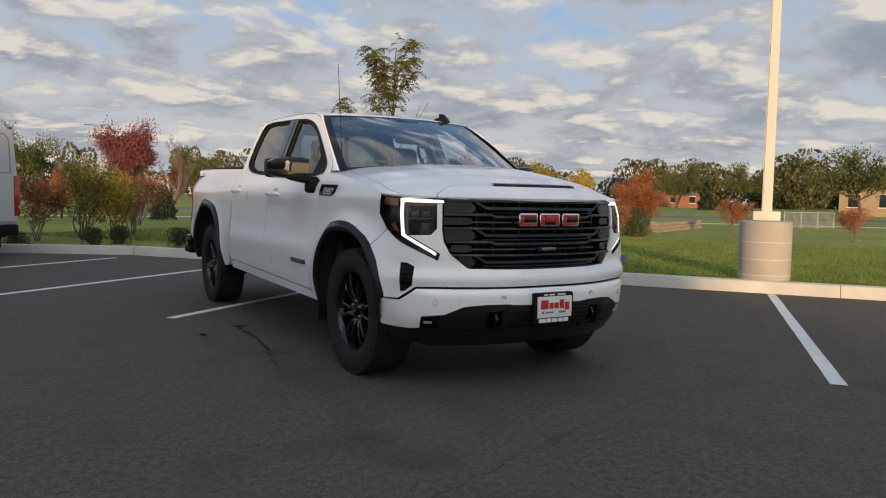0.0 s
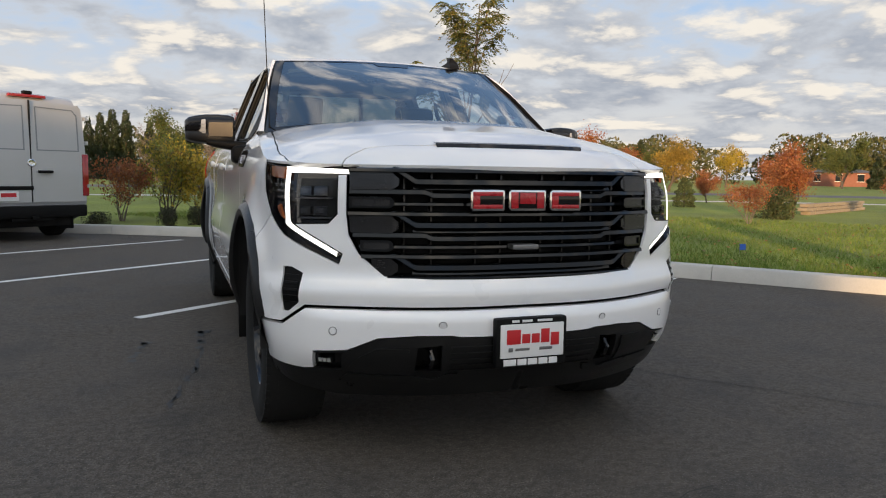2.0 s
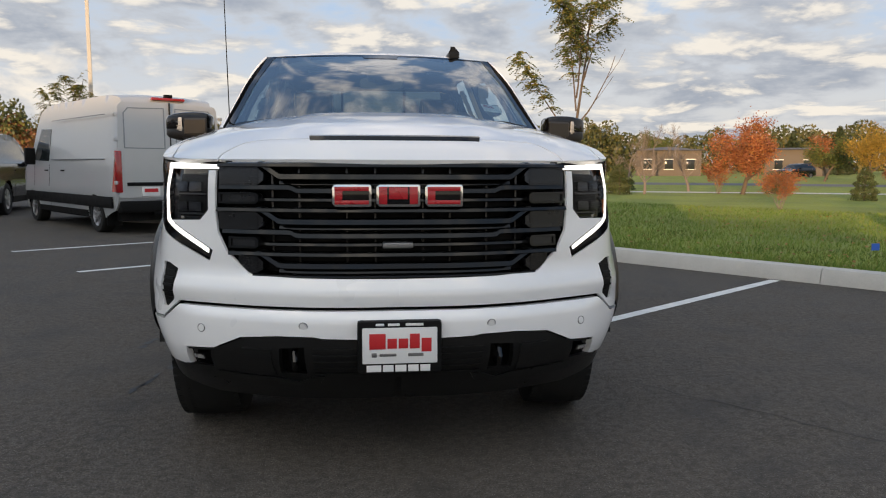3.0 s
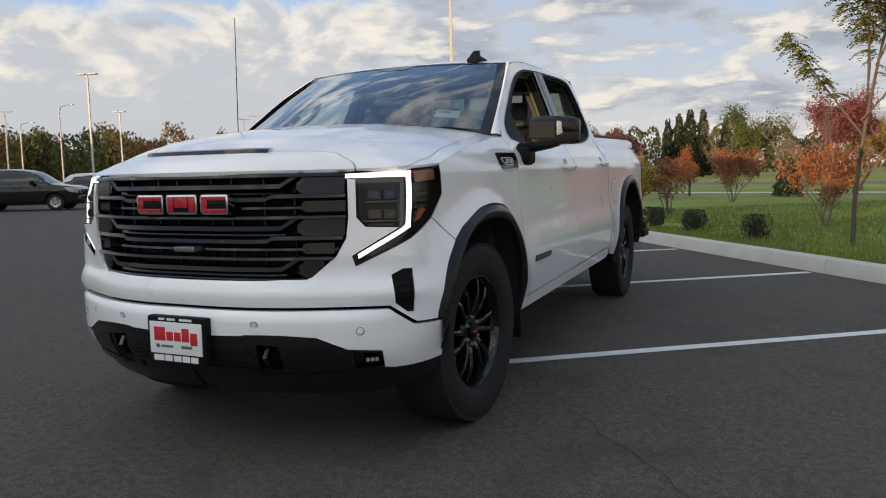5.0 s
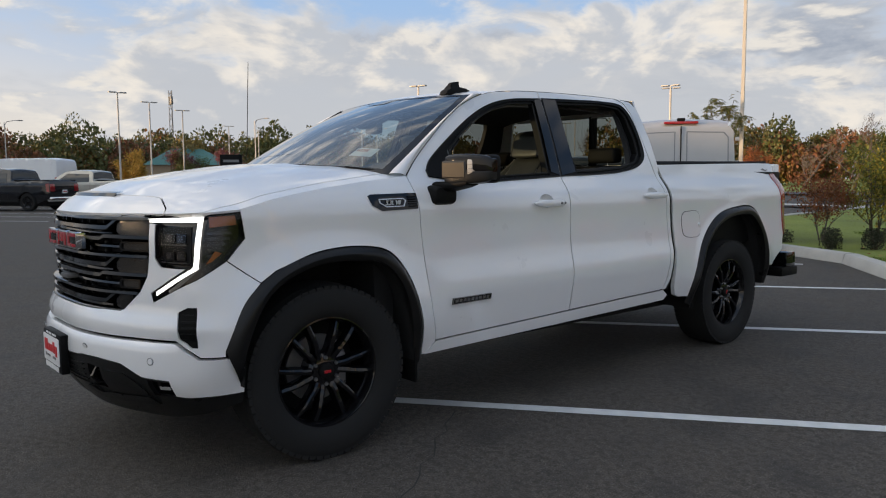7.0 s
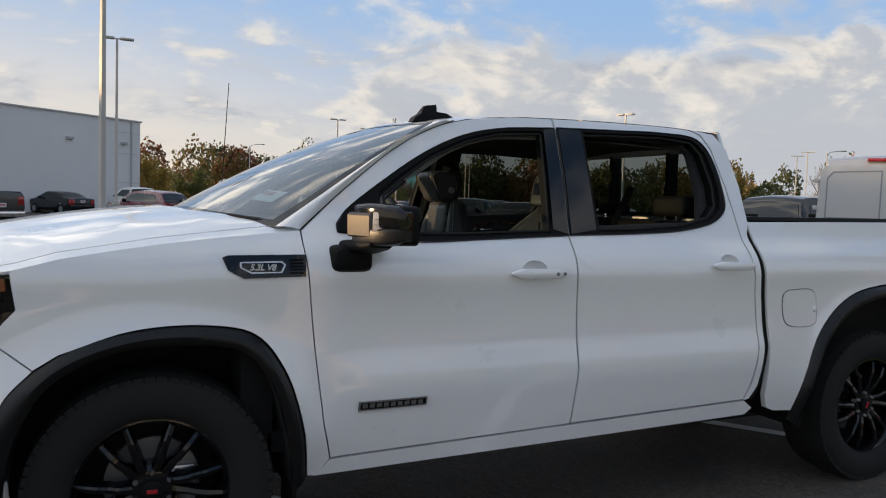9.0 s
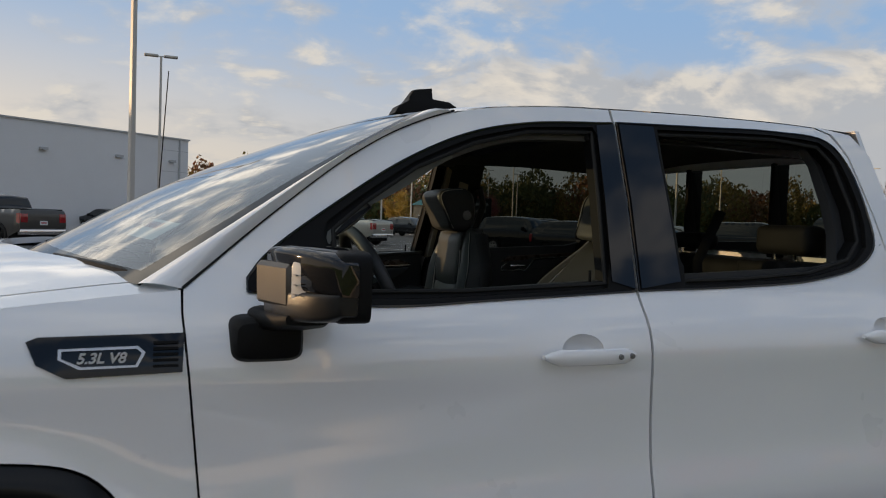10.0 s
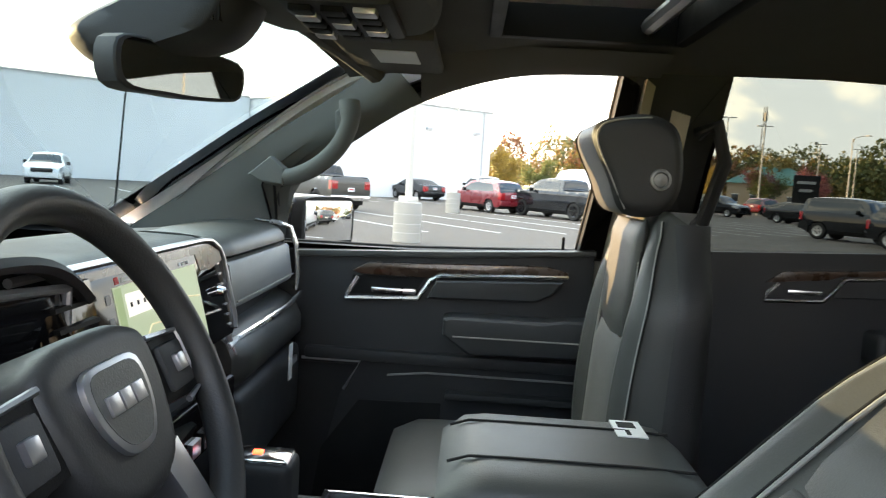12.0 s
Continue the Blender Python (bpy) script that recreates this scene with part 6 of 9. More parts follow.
hub = [tuple(p) for p in spline([(-.092, .045), (-.06, .062), (0, .066), (.06, .062), (.092, .045), (.088, -.02), (.060, -.072), (0, -.088), (-.060, -.072), (-.088, -.02)], 4, True)]
on_wheel("wheel_pad", prism(hub, lambda a, b, d: (a, d, b), -.03, .040, .018, 4), WHEEL_SKIN)
rim = [tuple(p) for p in spline([(-.046, .030), (0, .036), (.046, .030), (.048, -.006), (.026, -.040), (0, -.046), (-.026, -.040), (-.048, -.006)], 4, True)]
on_wheel("badge_ring", prism(rim, lambda a, b, d: (a, d, b), .030, .0455, .003), SATIN, "silver shield-shaped wheel badge")
on_wheel("badge_field", prism([(a * .84, b * .84) for a, b in rim], lambda a, b, d: (a, d, b), .030, .0462), LEATHER)
for x0, x1 in ((-.031, -.012), (-.009, .009), (.012, .031)):
    on_wheel("badge_block", boxes((x0, x1, .045, .049, -.008, .009), bevel=.001), SATIN)
for k in (-1, 1):
    arm = [(k * .085, .040), (k * .165, .035), (k * .172, .0), (k * .165, -.035), (k * .085, -.030)]
    on_wheel("wheel_spoke", prism(arm, lambda a, b, d: (a, d, b), -.012, .016, .006), BLACK_PLASTIC)
    on_wheel("spoke_rim", tube([(k * .088, .018, .038), (k * .160, .016, .034), (k * .166, .016, -.030), (k * .125, .018, -.036)], .0035, 6), SATIN)
    on_wheel("button_pad", boxes((min(k * .10, k * .152), max(k * .10, k * .152), .012, .022, -.022, .026), bevel=.006), TRIM_DARK)
    on_wheel("button_knob", boxes((min(k * .118, k * .136), max(k * .118, k * .136), .018, .028, -.006, .012), bevel=.003), SATIN)
    leg = [(k * .030, -.070), (k * .072, -.055), (k * .095, -.145), (k * .062, -.168)]
    on_wheel("silver_spoke", prism(leg, lambda a, b, d: (a, d, b), -.010, .020, .006), SATIN)
part("steering_column", tube([WM @ Vector((0, -.02, -.01)), WM @ Vector((0, -.16, -.02))], [.055, .075], 16), TRIM_DARK, wheel_s)
part("column_stalk", tube([WM @ Vector((.03, -.07, .0)), WM @ Vector((.15, -.06, .03))], [.008, .011], 8), BLACK_PLASTIC, wheel_s)

CARD_SKIN = surf("door_card_vinyl", (.030, .032, .033), .5, var=.15, scale=8, fine=420, bump=.3, dist=.001)
SPEAKER_CLOTH = surf("speaker_cloth", (.012, .012, .013), .8, var=.3, scale=9, fine=900, bump=.5, dist=.001)
# door cards and pillars inside
for k in (-1, 1):
    def dx(a, b):
        return (min(k * a, k * b), max(k * a, k * b))

    # front door card
    card = bmesh.new()
    prof_f = [(.96, 1.305), (1.35, 1.325), (1.70, 1.348), (1.70, .62), (.96, .62)]
    prism(prof_f, lambda a, b, d: (k * d, a, b), .835, .80, .010, 2, card)
    fc = part("front_door_card", card, TRIM_DARK, truck, "dark door card with wood strip and chrome handle")
    prism([(.60, 1.30), (.97, 1.306), (.97, .62), (.60, .62)], lambda a, b, d: (k * d, a, b), .832, .815, 0, 2, bm2 := bmesh.new())
    part("door_front_edge", bm2, TRIM_DARK, fc)
    part("door_wood", prism([(1.10, 1.262), (1.14, 1.285), (1.58, 1.303), (1.635, 1.290), (1.635, 1.281), (1.32, 1.268), (1.285, 1.255), (1.12, 1.255)], lambda a, b, d: (k * d, a, b), .83, .786, .003), WOOD, fc)
    part("door_chrome", tube([(k * .787, 1.635, 1.279), (k * .785, 1.32, 1.263), (k * .785, 1.295, 1.25), (k * .785, 1.265, 1.203), (k * .785, 1.085, 1.193), (k * .786, 1.09, 1.205), (k * .788, 1.115, 1.248)], .0062, 8), INNER_CHROME, fc)
    part("handle_pocket", prism([(1.10, 1.25), (1.28, 1.252), (1.255, 1.208), (1.09, 1.203)], lambda a, b, d: (k * d, a, b), .83, .797), DARK, fc)
    part("inner_handle", boxes((*dx(.775, .79), 1.15, 1.262, 1.212, 1.226), bevel=.005), INNER_CHROME, fc)
    part("door_pad", prism([(1.31, 1.252), (1.625, 1.268), (1.60, 1.235), (1.56, 1.213), (1.29, 1.205)], lambda a, b, d: (k * d, a, b), .83, .772, .010, 3), CARD_SKIN, fc)
    part("armrest", prism([(1.335, 1.165), (1.35, 1.172), (1.58, 1.172), (1.63, 1.180), (1.70, 1.180), (1.70, 1.085), (1.40, 1.080), (1.335, 1.125)], lambda a, b, d: (k * d, a, b), .82, .725, .014, 3), CARD_SKIN, fc)
    part("door_pocket", prism([(1.13, .93), (1.34, .935), (1.34, .66), (1.02, .66), (1.04, .80)], lambda a, b, d: (k * d, a, b), .82, .797), DARK, fc)
    part("speaker_panel", prism([(.90, 1.02), (1.125, 1.02), (1.08, .94), (1.02, .66), (.90, .66)], lambda a, b, d: (k * d, a, b), .82, .798), SPEAKER_CLOTH, fc)
    part("armrest_seam", tube([(k * .709, 1.36, 1.128), (k * .709, 1.67, 1.130)], .002, 5), STITCH, fc)
    part("door_ledge", boxes((*dx(.775, .82), .99, 1.70, 1.035, 1.065), bevel=.008), TRIM_DARK, fc)
    part("door_ridge", tube([(k * .795, 1.20, 1.00), (k * .795, 1.30, 1.012), (k * .795, 1.69, 1.012)], .003, 5), STITCH, fc)
    part("speaker_trim", tube([(k * .798, .98, 1.03), (k * .797, 1.13, 1.03), (k * .797, 1.09, .955)], .004, 6), SATIN, fc)
    part("pocket_edge", boxes((*dx(.765, .82), 1.35, 1.68, .955, .972), bevel=.004), TRIM_DARK, fc)
    part("lock_pin", tube([(k * .83, 1.622, 1.34), (k * .83, 1.622, 1.375)], .004, 6), BLACK_PLASTIC, fc)
    part("door_top", prism([(.95, 1.305), (1.35, 1.325), (1.70, 1.348), (1.70, 1.335), (1.35, 1.308), (.95, 1.288)], lambda a, b, d: (k * d, a, b), .832, .785, .006), LEATHER, fc)
    # rear door card
    card = prism([(1.86, 1.362), (2.45, 1.392), (2.62, 1.43), (2.72, 1.47), (2.72, .62), (1.86, .62)], lambda a, b, d: (k * d, a, b), .810, .793, .006)
    rc = part("rear_door_card", card, TRIM_DARK, truck, "dark rear door card")
    part("door_wood", prism([(2.08, 1.30), (2.12, 1.33), (2.55, 1.358), (2.55, 1.342), (2.26, 1.325), (2.23, 1.315)], lambda a, b, d: (k * d, a, b), .83, .786, .003), WOOD, rc)
    part("door_chrome", tube([(k * .786, 2.55, 1.338), (k * .785, 2.27, 1.318), (k * .785, 2.22, 1.262), (k * .785, 2.08, 1.256), (k * .786, 2.085, 1.275), (k * .786, 2.11, 1.30)], .0062, 8), INNER_CHROME, rc)
    part("handle_pocket", prism([(2.10, 1.31), (2.24, 1.315), (2.215, 1.27), (2.085, 1.265)], lambda a, b, d: (k * d, a, b), .83, .797), DARK, rc)
    part("inner_handle", boxes((*dx(.775, .79), 2.13, 2.215, 1.275, 1.288), bevel=.004), INNER_CHROME, rc)
    part("armrest", boxes((*dx(.72, .82), 2.33, 2.66, 1.12, 1.20), bevel=.018, seg=3), CARD_SKIN, rc)
    part("door_pad", prism([(2.26, 1.318), (2.55, 1.335), (2.55, 1.285), (2.24, 1.270)], lambda a, b, d: (k * d, a, b), .83, .785, .008, 3), CARD_SKIN, rc)
    part("door_pocket", prism([(2.30, 1.19), (2.66, 1.20), (2.66, 1.05), (2.34, 1.05)], lambda a, b, d: (k * d, a, b), .82, .797), DARK, rc)
    # pillars: surface just inside the skin
    inn = lambda d: (lambda u, z, out=0.0: skin(u, z, -d - out))
    s = k < 0
    bm = sheet([(.60, 1.33), (.872, 1.33), (.872, 1.475), (.97, 1.55), (.90, 1.62), (.73, 1.49)], inn(.030), (), .04, .02, s)
    ap = part("front_pillar_trim", bm, TRIM_DARK, truck)
    glass_side = spline([tuple(p + Vector((-.024, .010, -.034))) for p in WS_EDGE], 6)
    door_side = spline([(.81, .88 - (.04 if k > 0 else 0), 1.33), (.795, .916 - (.045 if k > 0 else 0), 1.484), (.715, 1.075, 1.609), (.675, 1.223, 1.697), (.655, 1.416, 1.761), (.648, 1.643, 1.777), (.645, 1.74, 1.777)], 6)
    low_ = door_side[:19]
    hi_ = np.array([[np.interp(t, np.linspace(0, 1, len(glass_side)), glass_side[:, c]) for c in range(3)] for t in np.linspace(0, 1, len(low_))])
    rows = []
    for a in np.linspace(0, 1, 8):
        swell = (.020 if k < 0 else .006) * math.sin(math.pi * a)
        rows.append([Vector((k * (p[0] * (1 - a) + q[0] * a - swell), p[1] * (1 - a) + q[1] * a + swell * .6, p[2] * (1 - a) + q[2] * a - swell * .4)) for p, q in zip(hi_, low_)])
    rows.append([sp(p[1], p[2] + .03, -.03, k) for p in low_])
    bm = surface(rows)
    bmesh.ops.recalc_face_normals(bm, faces=bm.faces)
    part("pillar_lining", bm, LINER, ap, "", 60)
    rail_ = door_side[18:]
    rows = [[sp(p[1], p[2] + .035, -.03, k) for p in rail_], [Vector((k * p[0], p[1], p[2])) for p in rail_], [Vector((k * (p[0] - .03), p[1], p[2] - .004)) for p in rail_], [Vector((k * (p[0] - .07), p[1], p[2] + .008)) for p in rail_], [Vector((k * .50, p[1], 1.805)) for p in rail_]]
    bm = surface(rows)
    bmesh.ops.recalc_face_normals(bm, faces=bm.faces)
    part("roof_rail_trim", bm, HEADLINER, ap, "", 60)
    back_ = -.055 if k > 0 else 0
    grip = spline([(.690, .865, 1.512), (.668, .92, 1.508), (.648, .985, 1.533), (.632, 1.04, 1.582), (.622, 1.066, 1.636), (.630, 1.062, 1.686)], 5)
    gh = part("grab_handle", tube([(k * p[0], p[1] + back_, p[2] + back_ * .5) for p in grip], [.026] * 4 + [.021] * (len(grip) - 8) + [.024] * 4, 14, flat=.8), LINER, ap, "dark pillar grab handle")
    for x, plate in ((.655, [(.83, 1.51), (.881, 1.554), (.915, 1.528), (.913, 1.489), (.86, 1.496)]), (.622, [(1.031, 1.66), (1.062, 1.687), (1.071, 1.62), (1.036, 1.608)])):
        part("handle_plate", prism(plate, lambda a, b, d: (k * (x - d), a + back_, b + back_ * .5), -.035, .004, .006, 3), LINER, gh)
    bm = sheet([(1.70, 1.34), (1.712, 1.6), (1.705, 1.76), (1.66, 1.782), (1.66, 1.87), (2.0, 1.88), (2.0, 1.812), (1.905, 1.795), (1.885, 1.6), (1.87, 1.35), (1.86, .62), (1.69, .62)], inn(.055), (), .05, .04, s)
    bp = part("centre_pillar_trim", bm, TRIM_DARK, truck)
    # sunlit rim of the centre pillar, its glow put into the colour
    part("pillar_edge", sheet([(1.684, 1.34), (1.705, 1.35), (1.725, 1.6), (1.733, 1.755), (1.712, 1.77), (1.704, 1.6)], inn(.085), (), .05, .05, s), SUNLIT_TRIM, bp, "pillar edging with golden sunlight in its colour")
    part("pillar_grab", tube([sp(1.84, 1.66, -.10, k), sp(1.87, 1.68, -.13, k), sp(1.90, 1.60, -.14, k), sp(1.88, 1.44, -.13, k), sp(1.84, 1.42, -.10, k)], .016, 10), TRIM_DARK, bp)
    part("belt_strap", tube([sp(1.79, 1.70, -.12, k), sp(1.785, 1.40, -.11, k), sp(1.80, 1.0, -.10, k)], .024, 6, flat=.12), SUNLIT_TRIM, bp)
    bm = sheet([(1.95, 1.815), (1.95, 1.875), (2.62, 1.88), (2.74, 1.83), (2.79, 1.6), (2.78, 1.36), (2.5, 1.36), (2.53, 1.45), (2.555, 1.52), (2.565, 1.62), (2.56, 1.75), (2.53, 1.812), (2.38, 1.822)], inn(.06), (), .05, .04, s)
    part("rear_pillar_trim", bm, TRIM_DARK, truck)
    part("rear_rail_trim", tube([sp(1.74, 1.825, -.075, k), sp(2.0, 1.835, -.07, k), sp(2.6, 1.835, -.07, k)], .024, 10), TRIM_DARK, truck)

# headliner, overhead console, visors, mirror
def ceiling(x, y, out=0.0):
    x, y = np.asarray(x, float), np.asarray(y, float)
    z = np.interp(y, [1.06, 1.2, 1.5, 2.2, 2.8], [1.760, 1.785, 1.815, 1.825, 1.80]) - .05 * (np.abs(x) / .62) ** 3 - out
    return np.stack([x, y, z], -1)


HOLE = [(-.41, 1.42), (.41, 1.42), (.41, 1.76), (-.41, 1.76)]
hl_ = part("headliner", sheet([(-.62, 1.10), (-.3, 1.06), (.3, 1.06), (.62, 1.10), (.64, 1.5), (.62, 2.78), (-.62, 2.78), (-.64, 1.5)], ceiling, [HOLE], .06, .0), HEADLINER, truck, "dark cloth headliner with sunroof opening")
bm = bmesh.new()
for x0, x1, y0, y1 in ((-.43, .43, 1.40, 1.425), (-.43, .43, 1.755, 1.78), (-.43, -.405, 1.42, 1.76), (.405, .43, 1.42, 1.76)):
    box(bm, x0, x1, y0, y1, 1.785, 1.85, .004)
part("sunroof_frame", bm, BLACK_PLASTIC, hl_)
part("sunroof_rail", tube([(-.40, 1.70, 1.815), (.0, 1.71, 1.82), (.40, 1.70, 1.815)], .016, 8), SATIN, hl_)
oc = part("overhead_console", prism([tuple(p) for p in spline([(-.17, 1.06), (.17, 1.06), (.19, 1.18), (.15, 1.30), (-.15, 1.30), (-.19, 1.18)], 5, True)], lambda a, b, d: (a, b, 1.79 - d), 0, .062, .02, 3), HEADLINER, hl_, "overhead console with buttons")
part("console_plate", boxes((-.13, .10, 1.12, 1.27, 1.716, 1.732), bevel=.010), TRIM_DARK, oc)
for i in range(5):
    for j in range(3):
        x, y = -.115 + i * .042, 1.135 + j * .042
        part("console_button", boxes((x, x + .032, y, y + .030, 1.708, 1.72), bevel=.003), SATIN if (i + j) % 3 == 0 else BLACK_PLASTIC, oc)
for k in (-1, 1):
    vz = part("sun_visor", boxes((min(k * .20, k * .60), max(k * .20, k * .60), 1.13, 1.31, 1.728, 1.752), bevel=.010), HEADLINER, hl_)
    part("visor_label", boxes((min(k * .30, k * .44), max(k * .30, k * .44), 1.19, 1.27, 1.7265, 1.729), bevel=.0), WHITE_PRINT, vz, "white printed label on the visor")
pod = loaf([(.779, 1.690), (.799, 1.664), (.826, 1.650), (.86, 1.645), (.958, 1.678), (1.004, 1.697), (1.033, 1.729), (1.04, 1.765), (.95, 1.775), (.848, 1.737)], 0, .078, TRIM_DARK, "mirror_pod", truck, .34, 3)
for i in range(6):
    part("pod_slot", boxes((.045, .0735, .962 + i * .008, .965 + i * .008, 1.712, 1.742), bevel=.0), DARK, pod)
part("windscreen_header", tube([(-.60, 1.16, 1.728), (-.45, 1.115, 1.752), (-.25, 1.075, 1.765), (0, 1.06, 1.768), (.25, 1.075, 1.765), (.45, 1.115, 1.752), (.60, 1.16, 1.728)], .024, 10), HEADLINER, hl_)
MM = Matrix.Translation((.010, .937, 1.651)) @ Matrix.Rotation(radians(-19), 4, "Z") @ Matrix.Rotation(radians(1), 4, "Y")
out = [tuple(p) for p in spline([(-.128, .022), (-.05, .034), (.05, .034), (.128, .026), (.125, -.028), (.04, -.036), (-.06, -.034), (-.122, -.024)], 4, True)]
bm = prism(out, lambda a, b, d: (a, d, b), -.028, .006, .006, 3)
bmesh.ops.transform(bm, matrix=MM, verts=bm.verts)
rv = part("rear_view_mirror", bm, TRIM_DARK, truck, "black rear-view mirror")
bm = prism([(a * .93, b * .88) for a, b in out], lambda a, b, d: (a, d, b), .0, .0075)
bmesh.ops.transform(bm, matrix=MM, verts=bm.verts)
part("mirror_face", bm, MIRROR_SILVER, rv)
part("mirror_stalk", tube([(.005, .925, 1.65), (.0, .90, 1.69)], .012, 8), TRIM_DARK, rv)

# where the cabin's parts sit against the body
for ob in truck.children:
    for key, move in (("front_door_card", (0, -.036, .024)), ("rear_door_card", (0, 0, .024)), ("seat", (.0, -.036, .028)), ("console_lid", (.02, -.034, .014)), ("console_box", (.01, -.034, .0)), ("centre_console", (.02, -.034, .012)), ("dashboard", (.0, -.040, .018)), ("steering_wheel", (.035, -.045, .010)), ("headliner", (.0, -.039, .020))):
        if ob.name.split(".")[0] == key:
            ob.location = Vector(move) + (Vector((.035, 0, -.008)) if key == "seat" and ob.data.vertices[0].co.x > 0 else Vector())

# ---------- ground, lot, kerb, lawn ----------
D = Vector((.8, .6, 0))
NV = Vector((-.6, .8, 0))


def lot(d, n, z=0.0):
    p = D * d + NV * n
    return Vector((p.x, p.y, z))


KERB = [lot(5.6, n) for n in range(-60, 9, 3)] + [Vector((-.75, 10.35, 0)), Vector((-2.3, 11.25, 0)), Vector((-4.8, 12.45, 0)), Vector((-6.0, 13.7, 0)), Vector((-6.7, 16.2, 0)), Vector((-7.2, 22, 0)), Vector((-8.5, 40, 0)), Vector((-12, 70, 0))]


def offset_line(line, w):
    out = []
    for i, p in enumerate(line):
        t = (line[min(i + 1, len(line) - 1)] - line[max(i - 1, 0)]).normalized()
        out.append(p + Vector((t.y, -t.x, 0)) * w)
    return out


thing("ground", raw([(-700, -700, -.06), (700, -700, -.06), (700, 700, -.06), (-700, 700, -.06)], [(0, 1, 2, 3)]), LAWN, "wide grassy ground reaching the horizon", "ground", kind="structure")
edge = offset_line(KERB, .1)
far = [Vector((-130, 70, 0)), Vector((-130, -150, 0)), lot(5.6, -60) + Vector((20, -60, 0))]
bm = bmesh.new()
f = bm.faces.new([bm.verts.new(p) for p in edge + far])
bmesh.ops.triangulate(bm, faces=[f])
bmesh.ops.recalc_face_normals(bm, faces=bm.faces)
for f in bm.faces:
    if f.normal.z < 0:
        f.normal_flip()
asphalt = thing("asphalt_lot", bm, ASPHALT, "dark worn asphalt car park", "asphalt", kind="structure")
inner = offset_line(KERB, .22)
bm = bmesh.new()
outer = [Vector((-12, 400, .12)), Vector((400, 400, .12)), Vector((400, -90, .12))]
f = bm.faces.new([bm.verts.new((p.x, p.y, .12)) for p in inner] + [bm.verts.new(p) for p in outer])
bmesh.ops.triangulate(bm, faces=[f])
for f in bm.faces:
    if f.normal.z < 0:
        f.normal_flip()
thing("lawn", bm, LAWN, "mown green lawn behind the kerb", "lawn", kind="structure")

kerb = root("kerb", "pale concrete kerb round the car park", "kerb", kind="structure")
prof = [(.0, 0.0), (.035, .135), (.05, .152), (.075, .158), (.22, .158), (.235, .14), (.235, .0)]
pts = [p for p in KERB]
rnd = random.Random(4)
for a, b in zip(pts, pts[1:]):
    L = (b - a).length
    k = max(1, round(L / 3.0))
    for i in range(k):
        p, q = a.lerp(b, i / k), a.lerp(b, (i + 1) / k)
        t = (q - p).normalized()
        o = Vector((t.y, -t.x, 0))
        p2, q2 = p + t * .004, q - t * .004
        w = rnd.uniform(-.004, .004)
        rows = [[c + o * (x + w) + Vector((0, 0, z)) for x, z in prof] for c in (p2, q2)]
        bm = surface(rows)
        for r in (0, 1):
            bm.faces.new([v for v in list(bm.verts)[r * len(prof):(r + 1) * len(prof)]])
        bmesh.ops.recalc_face_normals(bm, faces=bm.faces)
        part("kerb_stone", bm, CONCRETE, kerb)


def painted_line(d0, d1, n0, n1, w=.105):
    a, b = lot(d0, n0, .004), lot(d1, n1, .004)
    t = (b - a).normalized()
    o = Vector((-t.y, t.x, 0)) * w / 2
    k = max(2, int((b - a).length / .25))
    r = random.Random(int(n0 * 10))
    l1 = [a.lerp(b, i / k) + o * (1 + r.uniform(-.04, .04)) for i in range(k + 1)]
    l2 = [a.lerp(b, i / k) - o * (1 + r.uniform(-.04, .04)) for i in range(k + 1)]
    bm = strip(l2, l1)
    ob = thing("parking_line", bm, LINE, "worn white parking bay line on asphalt", "parking line", "bay lines", "structure")
    return ob


for n in (-13.3, -10.55, -7.8, -5.05, -2.33, .41, 3.12, 5.86, 8.5):
    painted_line(.40, 5.52 if n < 8 else 5.0, n - .14 * (n < 0), n + .14 * (n < 0))
# rows across the lot, towards the building
for n in np.arange(-26, 60, 2.74):
    for d0 in (-21.5, -27.0):
        painted_line(d0, d0 + 5.3, float(n), float(n))
for n in np.arange(-16, 40, 2.74):
    painted_line(-41.5, -36.5, float(n), float(n))
    if n < 8:
        painted_line(-14.2, -9.2, float(n), float(n))


# tar seams and stains
TAR = surf("tar", (.012, .012, .012), .55, var=.2)
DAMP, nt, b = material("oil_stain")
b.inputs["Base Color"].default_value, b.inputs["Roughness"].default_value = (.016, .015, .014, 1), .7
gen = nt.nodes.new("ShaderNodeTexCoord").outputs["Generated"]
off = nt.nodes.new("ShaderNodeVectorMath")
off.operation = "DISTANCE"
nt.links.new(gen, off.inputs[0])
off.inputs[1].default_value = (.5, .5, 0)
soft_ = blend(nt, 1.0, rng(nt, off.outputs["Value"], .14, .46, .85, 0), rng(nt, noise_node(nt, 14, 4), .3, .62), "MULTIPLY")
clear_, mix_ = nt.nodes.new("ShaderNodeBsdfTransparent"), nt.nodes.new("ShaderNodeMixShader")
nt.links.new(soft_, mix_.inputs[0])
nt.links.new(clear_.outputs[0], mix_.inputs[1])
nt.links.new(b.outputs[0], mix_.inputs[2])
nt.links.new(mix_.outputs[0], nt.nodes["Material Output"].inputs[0])


